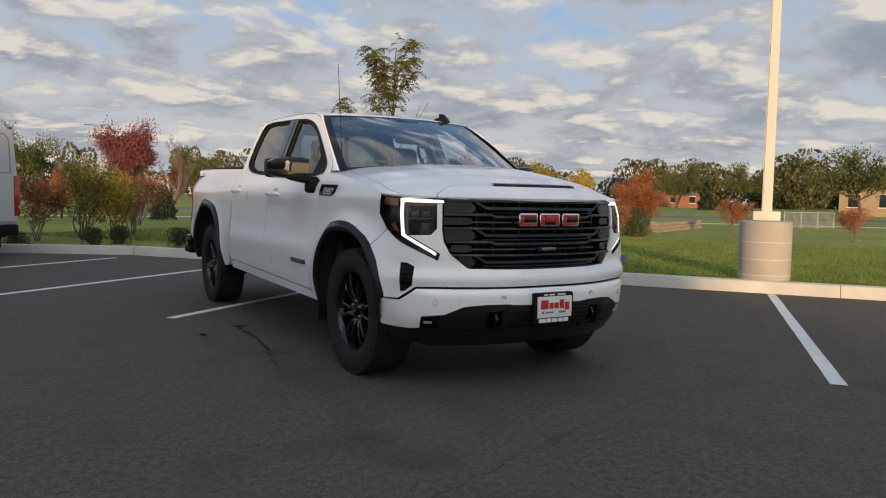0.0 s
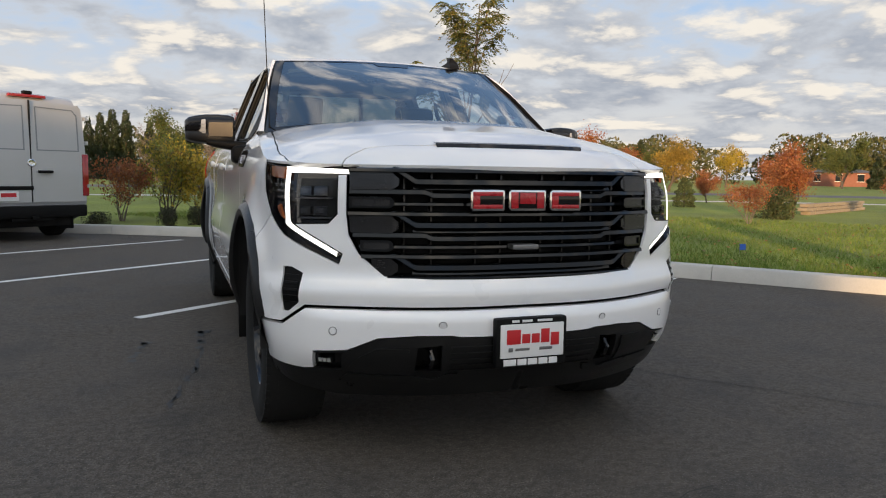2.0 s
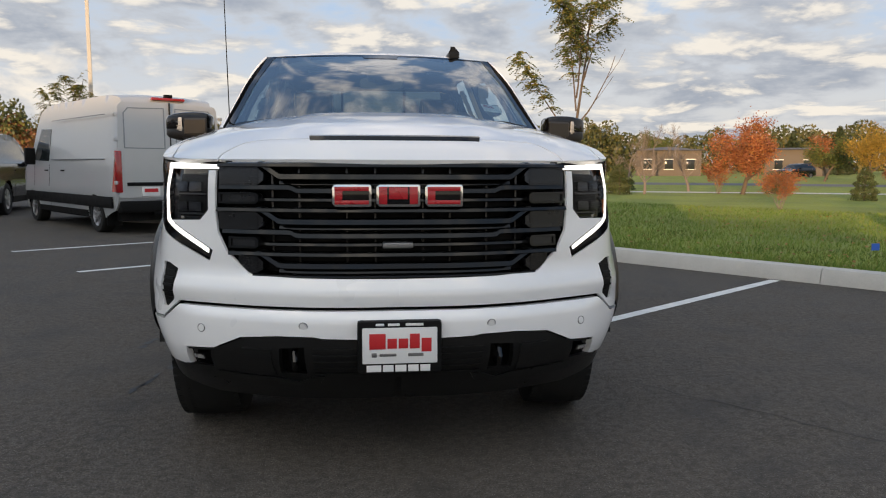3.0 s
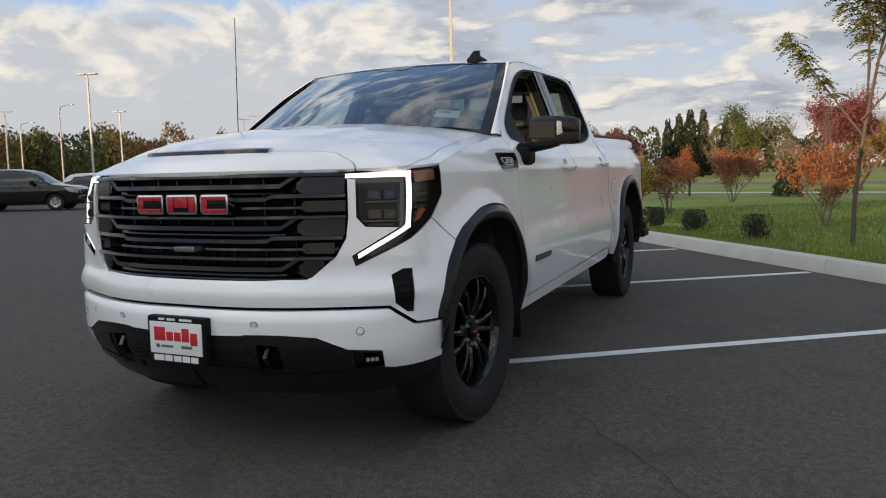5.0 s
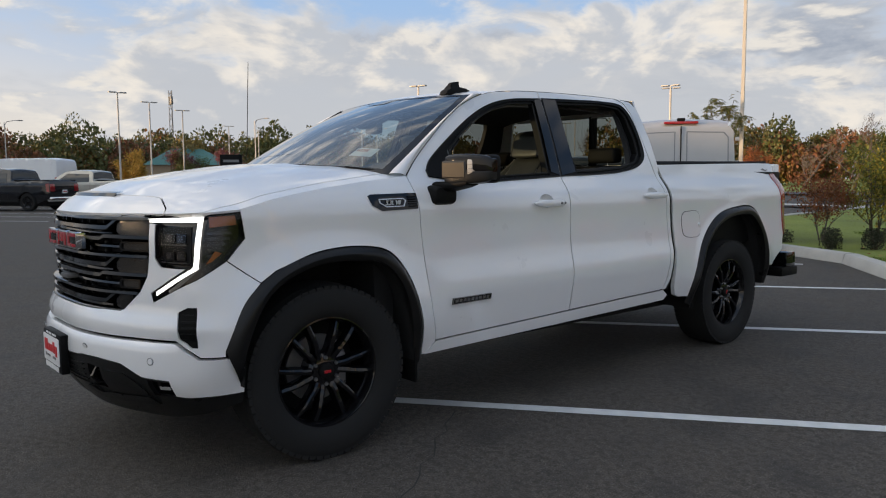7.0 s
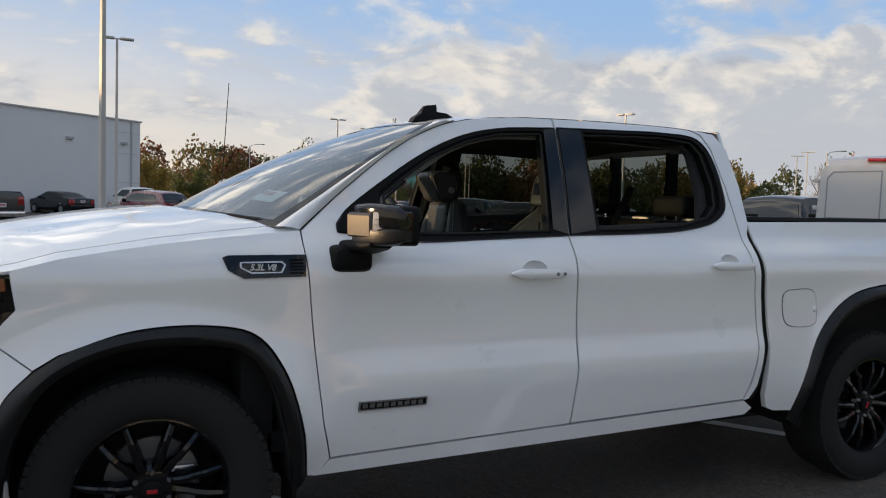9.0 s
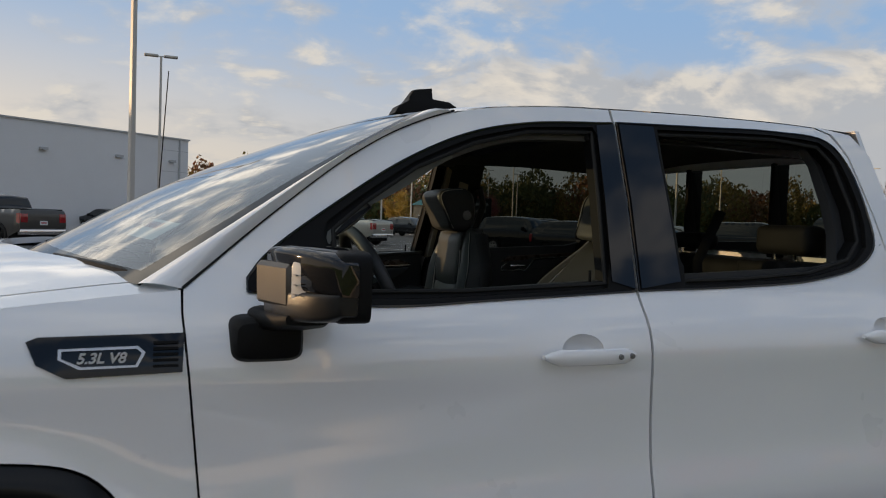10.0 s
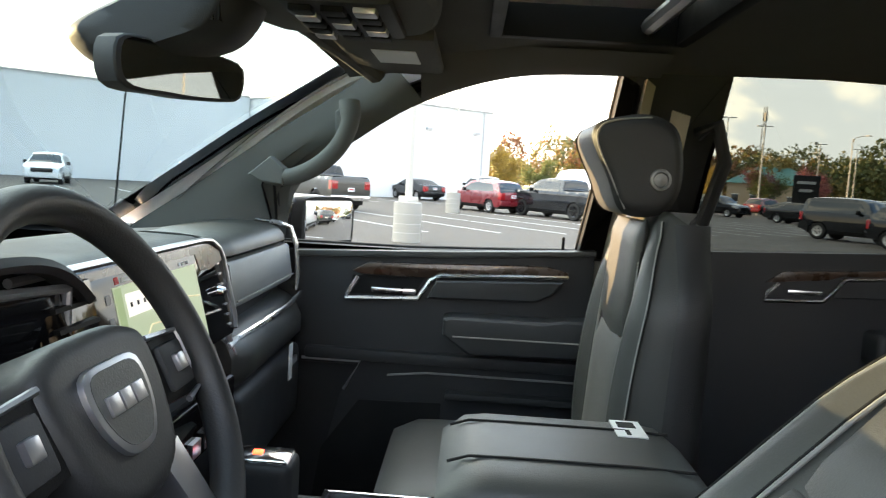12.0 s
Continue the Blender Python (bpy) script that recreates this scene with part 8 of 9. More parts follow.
DRAB_CAR = surf("dark_grey_car_paint", (.055, .052, .046), .35, .2, var=.08, scale=2, fine=200, coat=.5)
TAN_CAR = surf("pale_gold_car_paint", (.40, .38, .33), .3, .4, var=.05, scale=2, fine=200, coat=.6)

# the silver panel van, nearest of the parked vehicles
van = car("van", SILVER_CAR, "silver panel van with closed rear doors, parked on asphalt", "van")
park(van, *(Vector((-3.95, 10.75, 0)) - NV * 1.02).to_2d(), 126.9)
van.matrix_world = van.matrix_world @ Matrix.Diagonal((.97, .94, .895, 1))
VY = lambda x, z, o=0.0: np.stack([np.asarray(x) * (1 - .06 * np.clip((np.asarray(z) - 1.3) / 1.2, 0, 1)), -.012 + .045 * np.clip((np.asarray(z) - 1.3) / 1.2, 0, 1) ** 2 - o + 0 * np.asarray(x), np.asarray(z) + 0 * np.asarray(x)], -1)
for s in (-1, 1):
    d_ = part("rear_door", sheet([(s * .012, .70), (s * .93, .70), (s * .955, 1.3), (s * .95, 2.40), (s * .90, 2.47), (s * .012, 2.50)][::s], VY, (), .15, .02), SILVER_CAR, van)
    part("door_recess", sheet([(s * .10, 1.62), (s * .84, 1.62), (s * .86, 2.28), (s * .78, 2.38), (s * .10, 2.40)][::s], lambda x, z, o=0.0: VY(x, z, o + .006), [[(s * .12, 1.64), (s * .82, 1.64), (s * .84, 2.27), (s * .77, 2.36), (s * .12, 2.38)][::s]], .2, .006), GREY_CAR, d_)
    for z in (.95, 1.75, 2.2):
        part("hinge", boxes((min(s * .93, s * .99), max(s * .93, s * .99), -.03, .05, z, z + .07), bevel=.008), SILVER_CAR, d_)
part("door_gap", boxes((-.009, .009, -.014, .02, .70, 2.50)), DARK, van)
part("door_grip", boxes((.10, .34, -.07, -.015, 1.22, 1.27), bevel=.012), BLACK_PLASTIC, van)
part("plate_recess", boxes((-.80, .02, -.030, -.008, .92, .99), bevel=.01), BLACK_PLASTIC, van)
pc = part("dealer_card", boxes((-.55, -.23, -.034, -.012, .73, .90), bevel=.006), WHITE_PRINT, van)
part("card_bar", boxes((-.51, -.27, -.037, -.033, .80, .87), bevel=.0), RED_PRINT, pc)
bm = lathe([(-.012, .07), (-.03, .07), (-.034, .055), (-.03, .045), (-.034, .0002)], "y", 24, centre=(0, 0, 1.40))
part("round_emblem", bm, CHROME, van)
part("roof_lamp", boxes((-.30, .30, .02, .10, 2.545, 2.60), bevel=.015), RED_LENS, van)
part("camera_bump", boxes((-.07, .07, .0, .10, 2.60, 2.66), bevel=.02), BLACK_PLASTIC, van)
for s in (-1, 1):
    part("rear_lamp", boxes((min(s * .875, s * .985), max(s * .875, s * .985), -.03, .05, .80, 1.58), bevel=.02), RED_LENS, van)
part("tow_bar", boxes((-.35, .35, -.02, .12, .36, .42), (-.05, .05, -.10, .1, .40, .46), bevel=.01), BLACK_PLASTIC, van)
half_w = 1.01
for s in (-1, 1):
    part("side_moulding", boxes((min(s * .985, s * 1.025), max(s * .985, s * 1.025), .15, 5.4, .50, .72), bevel=.015), BLACK_PLASTIC, van)
    part("side_panel_line", boxes((min(s * .98, s * 1.013), max(s * .98, s * 1.013), .5, 3.5, 1.42, 1.435), (min(s * .94, s * .965), max(s * .94, s * .965), .5, 3.5, 2.26, 2.275)), GREY_CAR, van)
    part("mud_flap", boxes((min(s * .72, s * .98), max(s * .72, s * .98), .50, .52, .16, .5)), BLACK_PLASTIC, van)

lot_cars = "cars parked across the lot"
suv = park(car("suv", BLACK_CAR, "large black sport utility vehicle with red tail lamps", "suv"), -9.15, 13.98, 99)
pk = park(car("pickup", TAN_CAR, "pale silver pickup truck parked in a row", "pickup truck", lot_cars), -12.3, 16.9, 101)
jeep = park(car("boxy", BLACK_CAR, "boxy black off-road vehicle with silver wheels", "suv", lot_cars), -32.7, 16.4, 37)
crs = park(car("crossover", BLACK_CAR, "black crossover with chrome window line", "car", lot_cars), -28.0, 16.9, 34)
sed = park(car("sedan", BLACK_CAR, "black saloon car by the white building", "car", lot_cars), -51.3, -1.2, 217)
red = park(car("crossover", RED_CAR, "dark red crossover with tinted windows", "car", lot_cars), -37.0, 3.5, 217)
bpk = park(car("pickup", BLACK_CAR, "black pickup truck with dark wheels", "pickup truck", lot_cars, True), -33.6, 7.6, 217)
wpk = park(car("pickup", WHITE_CAR, "white pickup truck beside the building", "pickup truck", lot_cars), -49.5, 3.2, 200)
dpk = park(car("pickup", DRAB_CAR, "dark grey lifted pickup truck", "pickup truck", lot_cars, True), -29.6, -3.6, 222)
gry = park(car("crossover", GREY_CAR, "grey crossover facing the camera", "car", lot_cars), -38.6, -13.4, 18)
wht = park(car("crossover", WHITE_CAR, "white crossover near the building", "car", lot_cars), -41.2, -22.6, 22)


def again(ob, x, y, heading):
    return copy_thing(ob, Matrix.Translation((x, y, 0)) @ Matrix.Rotation(radians(heading - 90), 4, "Z"))


wv = park(car("van", WHITE_CAR, "white cargo van in the far row", "van", lot_cars), -43.0, 10.2, 217)
again(pk, -37.4, 12.2, 217)
again(wpk, -43.2, 13.6, 215)
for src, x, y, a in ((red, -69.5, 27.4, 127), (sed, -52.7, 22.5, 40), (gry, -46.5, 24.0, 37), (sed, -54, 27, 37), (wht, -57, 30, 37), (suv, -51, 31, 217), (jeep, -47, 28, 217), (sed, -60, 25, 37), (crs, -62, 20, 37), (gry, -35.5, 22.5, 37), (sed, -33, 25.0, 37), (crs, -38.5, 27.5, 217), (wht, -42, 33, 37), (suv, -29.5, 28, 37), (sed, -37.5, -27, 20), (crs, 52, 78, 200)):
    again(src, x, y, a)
# sign board, tower
sg = root("sign_board", "dark blank pylon sign board", "sign", Matrix.Translation((-52.4, 24.7, 0)) @ Matrix.Rotation(radians(60), 4, "Z"))
part("panel", boxes((-.85, .85, -.15, .15, .1, 3.4), bevel=.03), BLACK_PLASTIC, sg)
for z, w in ((2.8, .6), (2.25, .42)):
    part("sign_bar", boxes((-w, w, -.17, -.14, z, z + .2), bevel=.0), STEEL, sg)
tw = root("radio_mast", "thin grey lattice radio mast", "mast", Matrix.Translation((-150, 58, 0)))
bm = bmesh.new()
for i in range(9):
    z = i * 2.2
    for a in range(3):
        p, q_ = Vector((math.cos(a * 2.09) * .4, math.sin(a * 2.09) * .4, z)), Vector((math.cos((a + 1) * 2.09) * .4, math.sin((a + 1) * 2.09) * .4, z + 2.2))
        tube([p, q_], .05, 4, False, bm)
        tube([p, p + Vector((0, 0, 2.2))], .06, 4, False, bm)
part("lattice", bm, STEEL, tw)
part("antenna", boxes((-.7, .7, -.2, .2, 17, 18.6)), STEEL, tw)

# ---------- houses beyond the lawn ----------
SIDING = surf("weathered_siding", (.11, .092, .078), .9, var=.15, scale=2)
STUCCO = surf("tan_stucco", (.33, .25, .165), .9, var=.1, scale=1.5, fine=30)
BRICK = surf("red_brick", (.24, .10, .07), .9, var=.25, scale=4, fine=40)
TILE_ROOF = surf("clay_tiles", (.34, .24, .18), .8, var=.25, scale=6, fine=30)
SHINGLE = surf("grey_shingles", (.13, .12, .115), .9, var=.2, scale=4, fine=25)


def house(x, y, rot, w, d, h, roof_h, wall, roof_m, label, rows=1, hip=True):
    t = root("house", label, "house", Matrix.Translation((x, y, .1)) @ Matrix.Rotation(radians(rot), 4, "Z"))
    part("wall", boxes((-w / 2, w / 2, -d / 2, d / 2, 0, h), bevel=.02), wall, t)
    bm = bmesh.new()
    o = .5
    ins = d * .45 if hip else .0
    v = [bm.verts.new(p) for p in ((-w / 2 - o, -d / 2 - o, h), (w / 2 + o, -d / 2 - o, h), (w / 2 + o, d / 2 + o, h), (-w / 2 - o, d / 2 + o, h), (-w / 2 + ins, 0, h + roof_h), (w / 2 - ins, 0, h + roof_h))]
    for f_ in ((0, 1, 5, 4), (2, 3, 4, 5), (1, 2, 5), (3, 0, 4), (0, 3, 2, 1)):
        bm.faces.new([v[i] for i in f_])
    bmesh.ops.recalc_face_normals(bm, faces=bm.faces)
    r_ = part("roof", bm, roof_m, t)
    if "single" in label:
        part("chimney", boxes((w * .2, w * .2 + .7, -.35, .35, h + roof_h * .4, h + roof_h + .7)), BRICK, r_)
    n = max(2, int(w / 2.6))
    for i in range(n):
        for j in range(rows):
            cx, z = -w / 2 + (i + .5) * w / n, .9 + j * 2.7
            for sy in (-1, 1):
                wd = part("window", boxes((cx - .5, cx + .5, min(sy * (d / 2 - .05), sy * (d / 2 + .03)), max(sy * (d / 2 - .05), sy * (d / 2 + .03)), z, z + 1.2)), DARK_GLASS, t)
                part("window_frame", boxes((cx - .58, cx + .58, min(sy * (d / 2), sy * (d / 2 + .05)), max(sy * (d / 2), sy * (d / 2 + .05)), z + 1.2, z + 1.3)), WHITE_WALL, wd)
                part("window_sill", boxes((cx - .62, cx + .62, min(sy * (d / 2), sy * (d / 2 + .09)), max(sy * (d / 2), sy * (d / 2 + .09)), z - .08, z)), WHITE_WALL, wd)
    return t


tile_house = house(-13.4, 80.6, 12, 4.4, 6, 3.1, 1.1, STUCCO, TILE_ROOF, "tan stucco house with clay tile roof")
part("side_wing", boxes((-4.4, -2.15, -2.6, 2.4, 0, 1.9), bevel=.02), STUCCO, tile_house)
part("wing_roof", boxes((-4.8, -2.2, -3.0, 2.8, 1.9, 2.15), bevel=.05), TILE_ROOF, tile_house)
house(41.2, 92.9, -20, 8, 7, 3.3, .5, SIDING, SHINGLE, "low house with weathered grey-brown siding", 1)
house(58.9, 91.6, -40, 7, 7, 3.5, .3, SIDING, SHINGLE, "low brown commercial building with flat roof", 1, False)
house(109.0, 96.1, -50, 10, 6, 2.4, .8, BRICK, SHINGLE, "low brick building with many windows")
house(74, 34, -65, 13, 9, 2.8, 2.4, STUCCO, SHINGLE, "single-storey house with grey shingle roof")
house(-128, 52, 70, 14, 10, 4.0, 3.0, STUCCO, surf("green_roof", (.05, .16, .14), .6), "house with green metal roof")
# paths and street beyond the lawn
def ribbon(name, pts, w, z, mat, label, category):
    c = [Vector((*p, z)) for p in [tuple(q) for q in spline(pts, 8)]]
    a, b = offset_line(c, -w / 2), offset_line(c, w / 2)
    bm = strip(a, b)
    for f_ in bm.faces:
        if f_.normal.z < 0:
            f_.normal_flip()
    bmesh.ops.recalc_face_normals(bm, faces=bm.faces)
    return thing(name, bm, mat, label, category, kind="structure")


ribbon("footpath", [(-14, 33), (2, 30), (14, 27), (26, 22), (36, 12), (46, -6)], 1.5, .128, PALE_CONCRETE, "pale concrete footpath across the lawn", "path")
ribbon("street", [(-30, 62), (0, 50), (24, 42), (44, 28), (62, 2), (80, -30)], 7.0, .126, OLD_ASPHALT, "grey street beyond the lawn", "street")

# low stone wall and a chain-link fence beyond the lawn
STONE = surf("tan_stone", (.25, .205, .15), .9, var=.3, scale=4, fine=40, bump=.5, dist=.01)
MESH_GREY = surf("galvanised_mesh", (.34, .35, .35), .6, .4, var=.1, scale=9, fine=60)
wall_a, wall_b = Vector((16.4, 13.6, .12)), Vector((22.0, 16.5, .12))
stone_wall = root("retaining_wall", "low retaining wall of tan stone blocks", "wall", Matrix.Translation(wall_a) @ Matrix.Rotation(math.atan2(2.9, 5.6), 4, "Z"), kind="structure")
stone = None
for course in range(3):
    for i in range(12):
        if stone is None:
            stone = part("stone", boxes((0, .50, -.14, .14, 0, .105), bevel=.012, seg=1), STONE, stone_wall)
            ob = stone
        else:
            ob = new("stone", stone.data)
            ob.parent = stone_wall
        ob.location = (i * .52 - .26 * (course % 2), .02 * course, course * .112)
        ob.scale = (.94 + .05 * ((i * 7 + course * 3) % 3) / 2, 1, 1)
fence = root("chain_link_fence", "grey chain-link fence at the end of the lawn", "fence", Matrix.Translation((26.3, 15.6, .12)), kind="structure")
for i in range(4):
    part("fence_post", tube([(i * 1.0, -.13 * i, 0), (i * 1.0, -.13 * i, .75)], .03, 8), MESH_GREY, fence)
for z in (.06, .70):
    part("fence_rail", tube([(0, 0, z), (3.0, -.39, z)], .018, 6), MESH_GREY, fence)
bm = bmesh.new()
for i in range(46):
    x = i * 3.0 / 45
    tube([(x, -.13 * x, .06), (x, -.13 * x, .70)], .010, 4, False, bm)
part("fence_mesh", bm, MESH_GREY, fence)

# ---------- trees and shrubs ----------


def grow(rnd, height, spread, trunk_r, stems=1, levels=4, first=.25, droop=0.0, up=.5, kids=(3, 5)):
    """Limbs as lists of (points, radii), and the twig ends that carry leaves."""
    limbs, tips = [], []

    def limb(p, d, length, r, level):
        pts, rad = [p.copy()], [r]
        k = 5
        for i in range(k):
            d = (d + Vector((rnd.gauss(0, .13), rnd.gauss(0, .13), rnd.gauss(0, .08) + (.10 * up if level else .02) - droop * level * .05))).normalized()
            p = p + d * length / k
            pts.append(p.copy())
            rad.append(r * (1 - .55 * (i + 1) / k))
        limbs.append((pts, rad, level))
        if level >= levels - 1:
            tips.append((pts[-1], d))
            tips.append((pts[-3], d))
            return
        for j in range(rnd.randint(*kids)):
            t = rnd.uniform(.35 if level else first + .1, 1.0)
            q = pts[min(k, int(t * k) + (1 if rnd.random() < .5 else 0))]
            a = rnd.uniform(0, 2 * math.pi)
            side = Vector((math.cos(a), math.sin(a), rnd.uniform(.05, .7)))
            nd = (d * .45 + side * spread).normalized()
            limb(q, nd, length * rnd.uniform(.45, .72), rad[min(k, int(t * k))] * .62, level + 1)
        if level < levels - 1:
            limb(pts[-1], d, length * .6, rad[-1], level + 1)

    for s in range(stems):
        a = 2 * math.pi * s / max(1, stems) + rnd.uniform(-.4, .4)
        tilt = 0 if stems == 1 else rnd.uniform(.12, .38)
        d = Vector((math.cos(a) * tilt, math.sin(a) * tilt, 1)).normalized()
        limb(Vector((math.cos(a) * .06 * (stems > 1), math.sin(a) * .06 * (stems > 1), 0)), d, height * .5, trunk_r, 0)
    return limbs, tips


def limb_mesh(limbs, thin=0.0):
    bm = bmesh.new()
    for pts, rad, level in limbs:
        sides = (9, 6, 4, 3, 3)[min(level, 4)]
        tube(pts, [max(q, .0035 + thin) for q in rad], sides, False, bm)
    return bm


def leaf_mesh(centres, size, seed, flat=.5, ratio=.55):
    """Small folded leaves: two triangles each."""
    g = np.random.default_rng(seed)
    n = len(centres)
    a, b = g.random(n) * 2 * np.pi, (g.random(n) - .5) * np.pi * flat * 2
    ax = np.stack([np.cos(a) * np.cos(b), np.sin(a) * np.cos(b), np.sin(b)], 1)
    r = g.standard_normal((n, 3))
    sd = np.cross(ax, r)
    sd /= np.linalg.norm(sd, axis=1)[:, None] + 1e-9
    s = size * (.6 + .8 * g.random(n))[:, None]
    c = np.asarray(centres)
    v = np.empty((n * 4, 3))
    v[0::4], v[1::4], v[2::4], v[3::4] = c - ax * s, c + sd * s * ratio, c + ax * s, c - sd * s * ratio
    k = np.arange(n) * 4
    f = np.stack([k, k + 1, k + 2, k + 3], 1)
    return raw(v, f)


def crown_points(tips, per, radius, seed):
    g = np.random.default_rng(seed)
    base = np.array([tuple(p) for p, d in tips])
    pick = np.repeat(np.arange(len(base)), per)
    return base[pick] + g.standard_normal((len(pick), 3)) * radius


def tree(name, label, category, seed, height, spread, r, leaf, mat, per, leaf_size, clump, stems=1, levels=4, first=.3, up=.5, kids=(3, 5), flat=.5, bark=BARK, ratio=.55):
    rnd = random.Random(seed)
    limbs, tips = grow(rnd, height, spread, r, stems, levels, first, 0, up, kids)
    top = max(p.z for pts, _, _ in limbs for p in pts)
    q = height / top
    limbs = [([p * q for p in pts], rad, lv) for pts, rad, lv in limbs]
    tips = [(p * q, d) for p, d in tips]
    t = root(name, label, category)
    part("trunk", limb_mesh(limbs, 0.0 if per else .006), bark, t)
    if per:
        pts = crown_points(tips, per, clump, seed)
        pts = pts[pts[:, 2] > height * .06]
        part("crown", leaf_mesh(pts, leaf_size, seed, flat, ratio), mat, t)
    return t


RED_L = leafy("leaves_red", [(.20, .045, .06), (.26, .075, .085), (.17, .05, .055), (.27, .12, .10)])
ORANGE_L = leafy("leaves_orange", [(.31, .085, .03), (.37, .14, .045), (.25, .07, .035), (.40, .19, .06)])
GOLD_L = leafy("leaves_gold", [(.36, .21, .03), (.26, .19, .03), (.44, .26, .04), (.20, .17, .03)])
GREEN_L = leafy("leaves_green", [(.055, .085, .018), (.09, .12, .025), (.15, .15, .03), (.04, .065, .015)])
MIXED_L = leafy("leaves_yellow_green", [(.13, .17, .025), (.22, .22, .03), (.44, .32, .035), (.12, .14, .025), (.50, .36, .04)])
YELLOW_L = leafy("leaves_yellow", [(.50, .34, .03), (.42, .29, .03), (.30, .26, .04)])
DARK_L = leafy("leaves_dark", [(.018, .035, .012), (.03, .05, .016), (.05, .055, .02)])
BUSH_L = leafy("leaves_shrub", [(.022, .032, .014), (.04, .048, .02), (.055, .04, .028)])
PALE_BARK = surf("grey_bark", (.16, .13, .11), .9, var=.3, scale=5, fine=60, bump=.6, dist=.01)

TREES = {}


def kind(key, made):
    made.location = (0, 0, -500)
    TREES[key] = made


kind("oak_green", tree("green_tree", "broad green tree turning yellow in autumn", "tree", 11, 8, .9, .22, .1, GREEN_L, 36, .122, .46, levels=4))
kind("oak_gold", tree("golden_tree", "broad golden autumn tree", "tree", 12, 8, .9, .22, .1, GOLD_L, 36, .12, .46, levels=4))
kind("maple_red", tree("red_maple", "rounded dark red autumn maple", "tree", 13, 8, .85, .2, .1, RED_L, 34, .10, .42, levels=4))
kind("maple_orange", tree("orange_maple", "rounded orange-red autumn maple", "tree", 14, 5, .95, .14, .1, ORANGE_L, 34, .062, .27, levels=4, first=.2))
kind("maple_gold", tree("golden_maple", "dense golden-yellow autumn maple", "tree", 15, 5, .9, .15, .1, GOLD_L, 46, .06, .27, levels=4, first=.15))
kind("maple_yellow", tree("yellow_tree", "flat-crowned yellow autumn tree", "tree", 16, 6, 1.2, .14, .1, YELLOW_L, 34, .078, .32, levels=4, up=.2))
kind("bare", tree("bare_tree", "leafless brown tree with fine twigs", "tree", 17, 7, .8, .16, 0, None, 0, 0, 0, levels=6, up=.7, bark=PALE_BARK, kids=(2, 3)))
kind("shrub_orange", tree("orange_shrub", "small multi-stemmed shrub with orange leaves", "shrub", 18, 2, .8, .022, .1, ORANGE_L, 9, .036, .10, stems=5, levels=4, first=.35, kids=(2, 3), bark=PALE_BARK))
kind("multi_yellow", tree("multi_stem_tree", "young multi-stemmed tree with green and yellow leaves", "tree", 19, 2, .55, .022, .1, MIXED_L, 7, .034, .11, stems=7, levels=4, first=.25, up=.9, kids=(2, 3)))
kind("shrub_yellow", tree("yellow_shrub", "slender shrub with bright yellow leaves", "shrub", 20, 2, .5, .02, .1, YELLOW_L, 12, .04, .10, stems=3, levels=4, first=.2, up=.9, kids=(2, 3)))
LOCUST_L = leafy("leaves_locust", [(.06, .09, .02), (.11, .13, .028), (.045, .07, .018), (.26, .20, .045), (.14, .14, .03)])


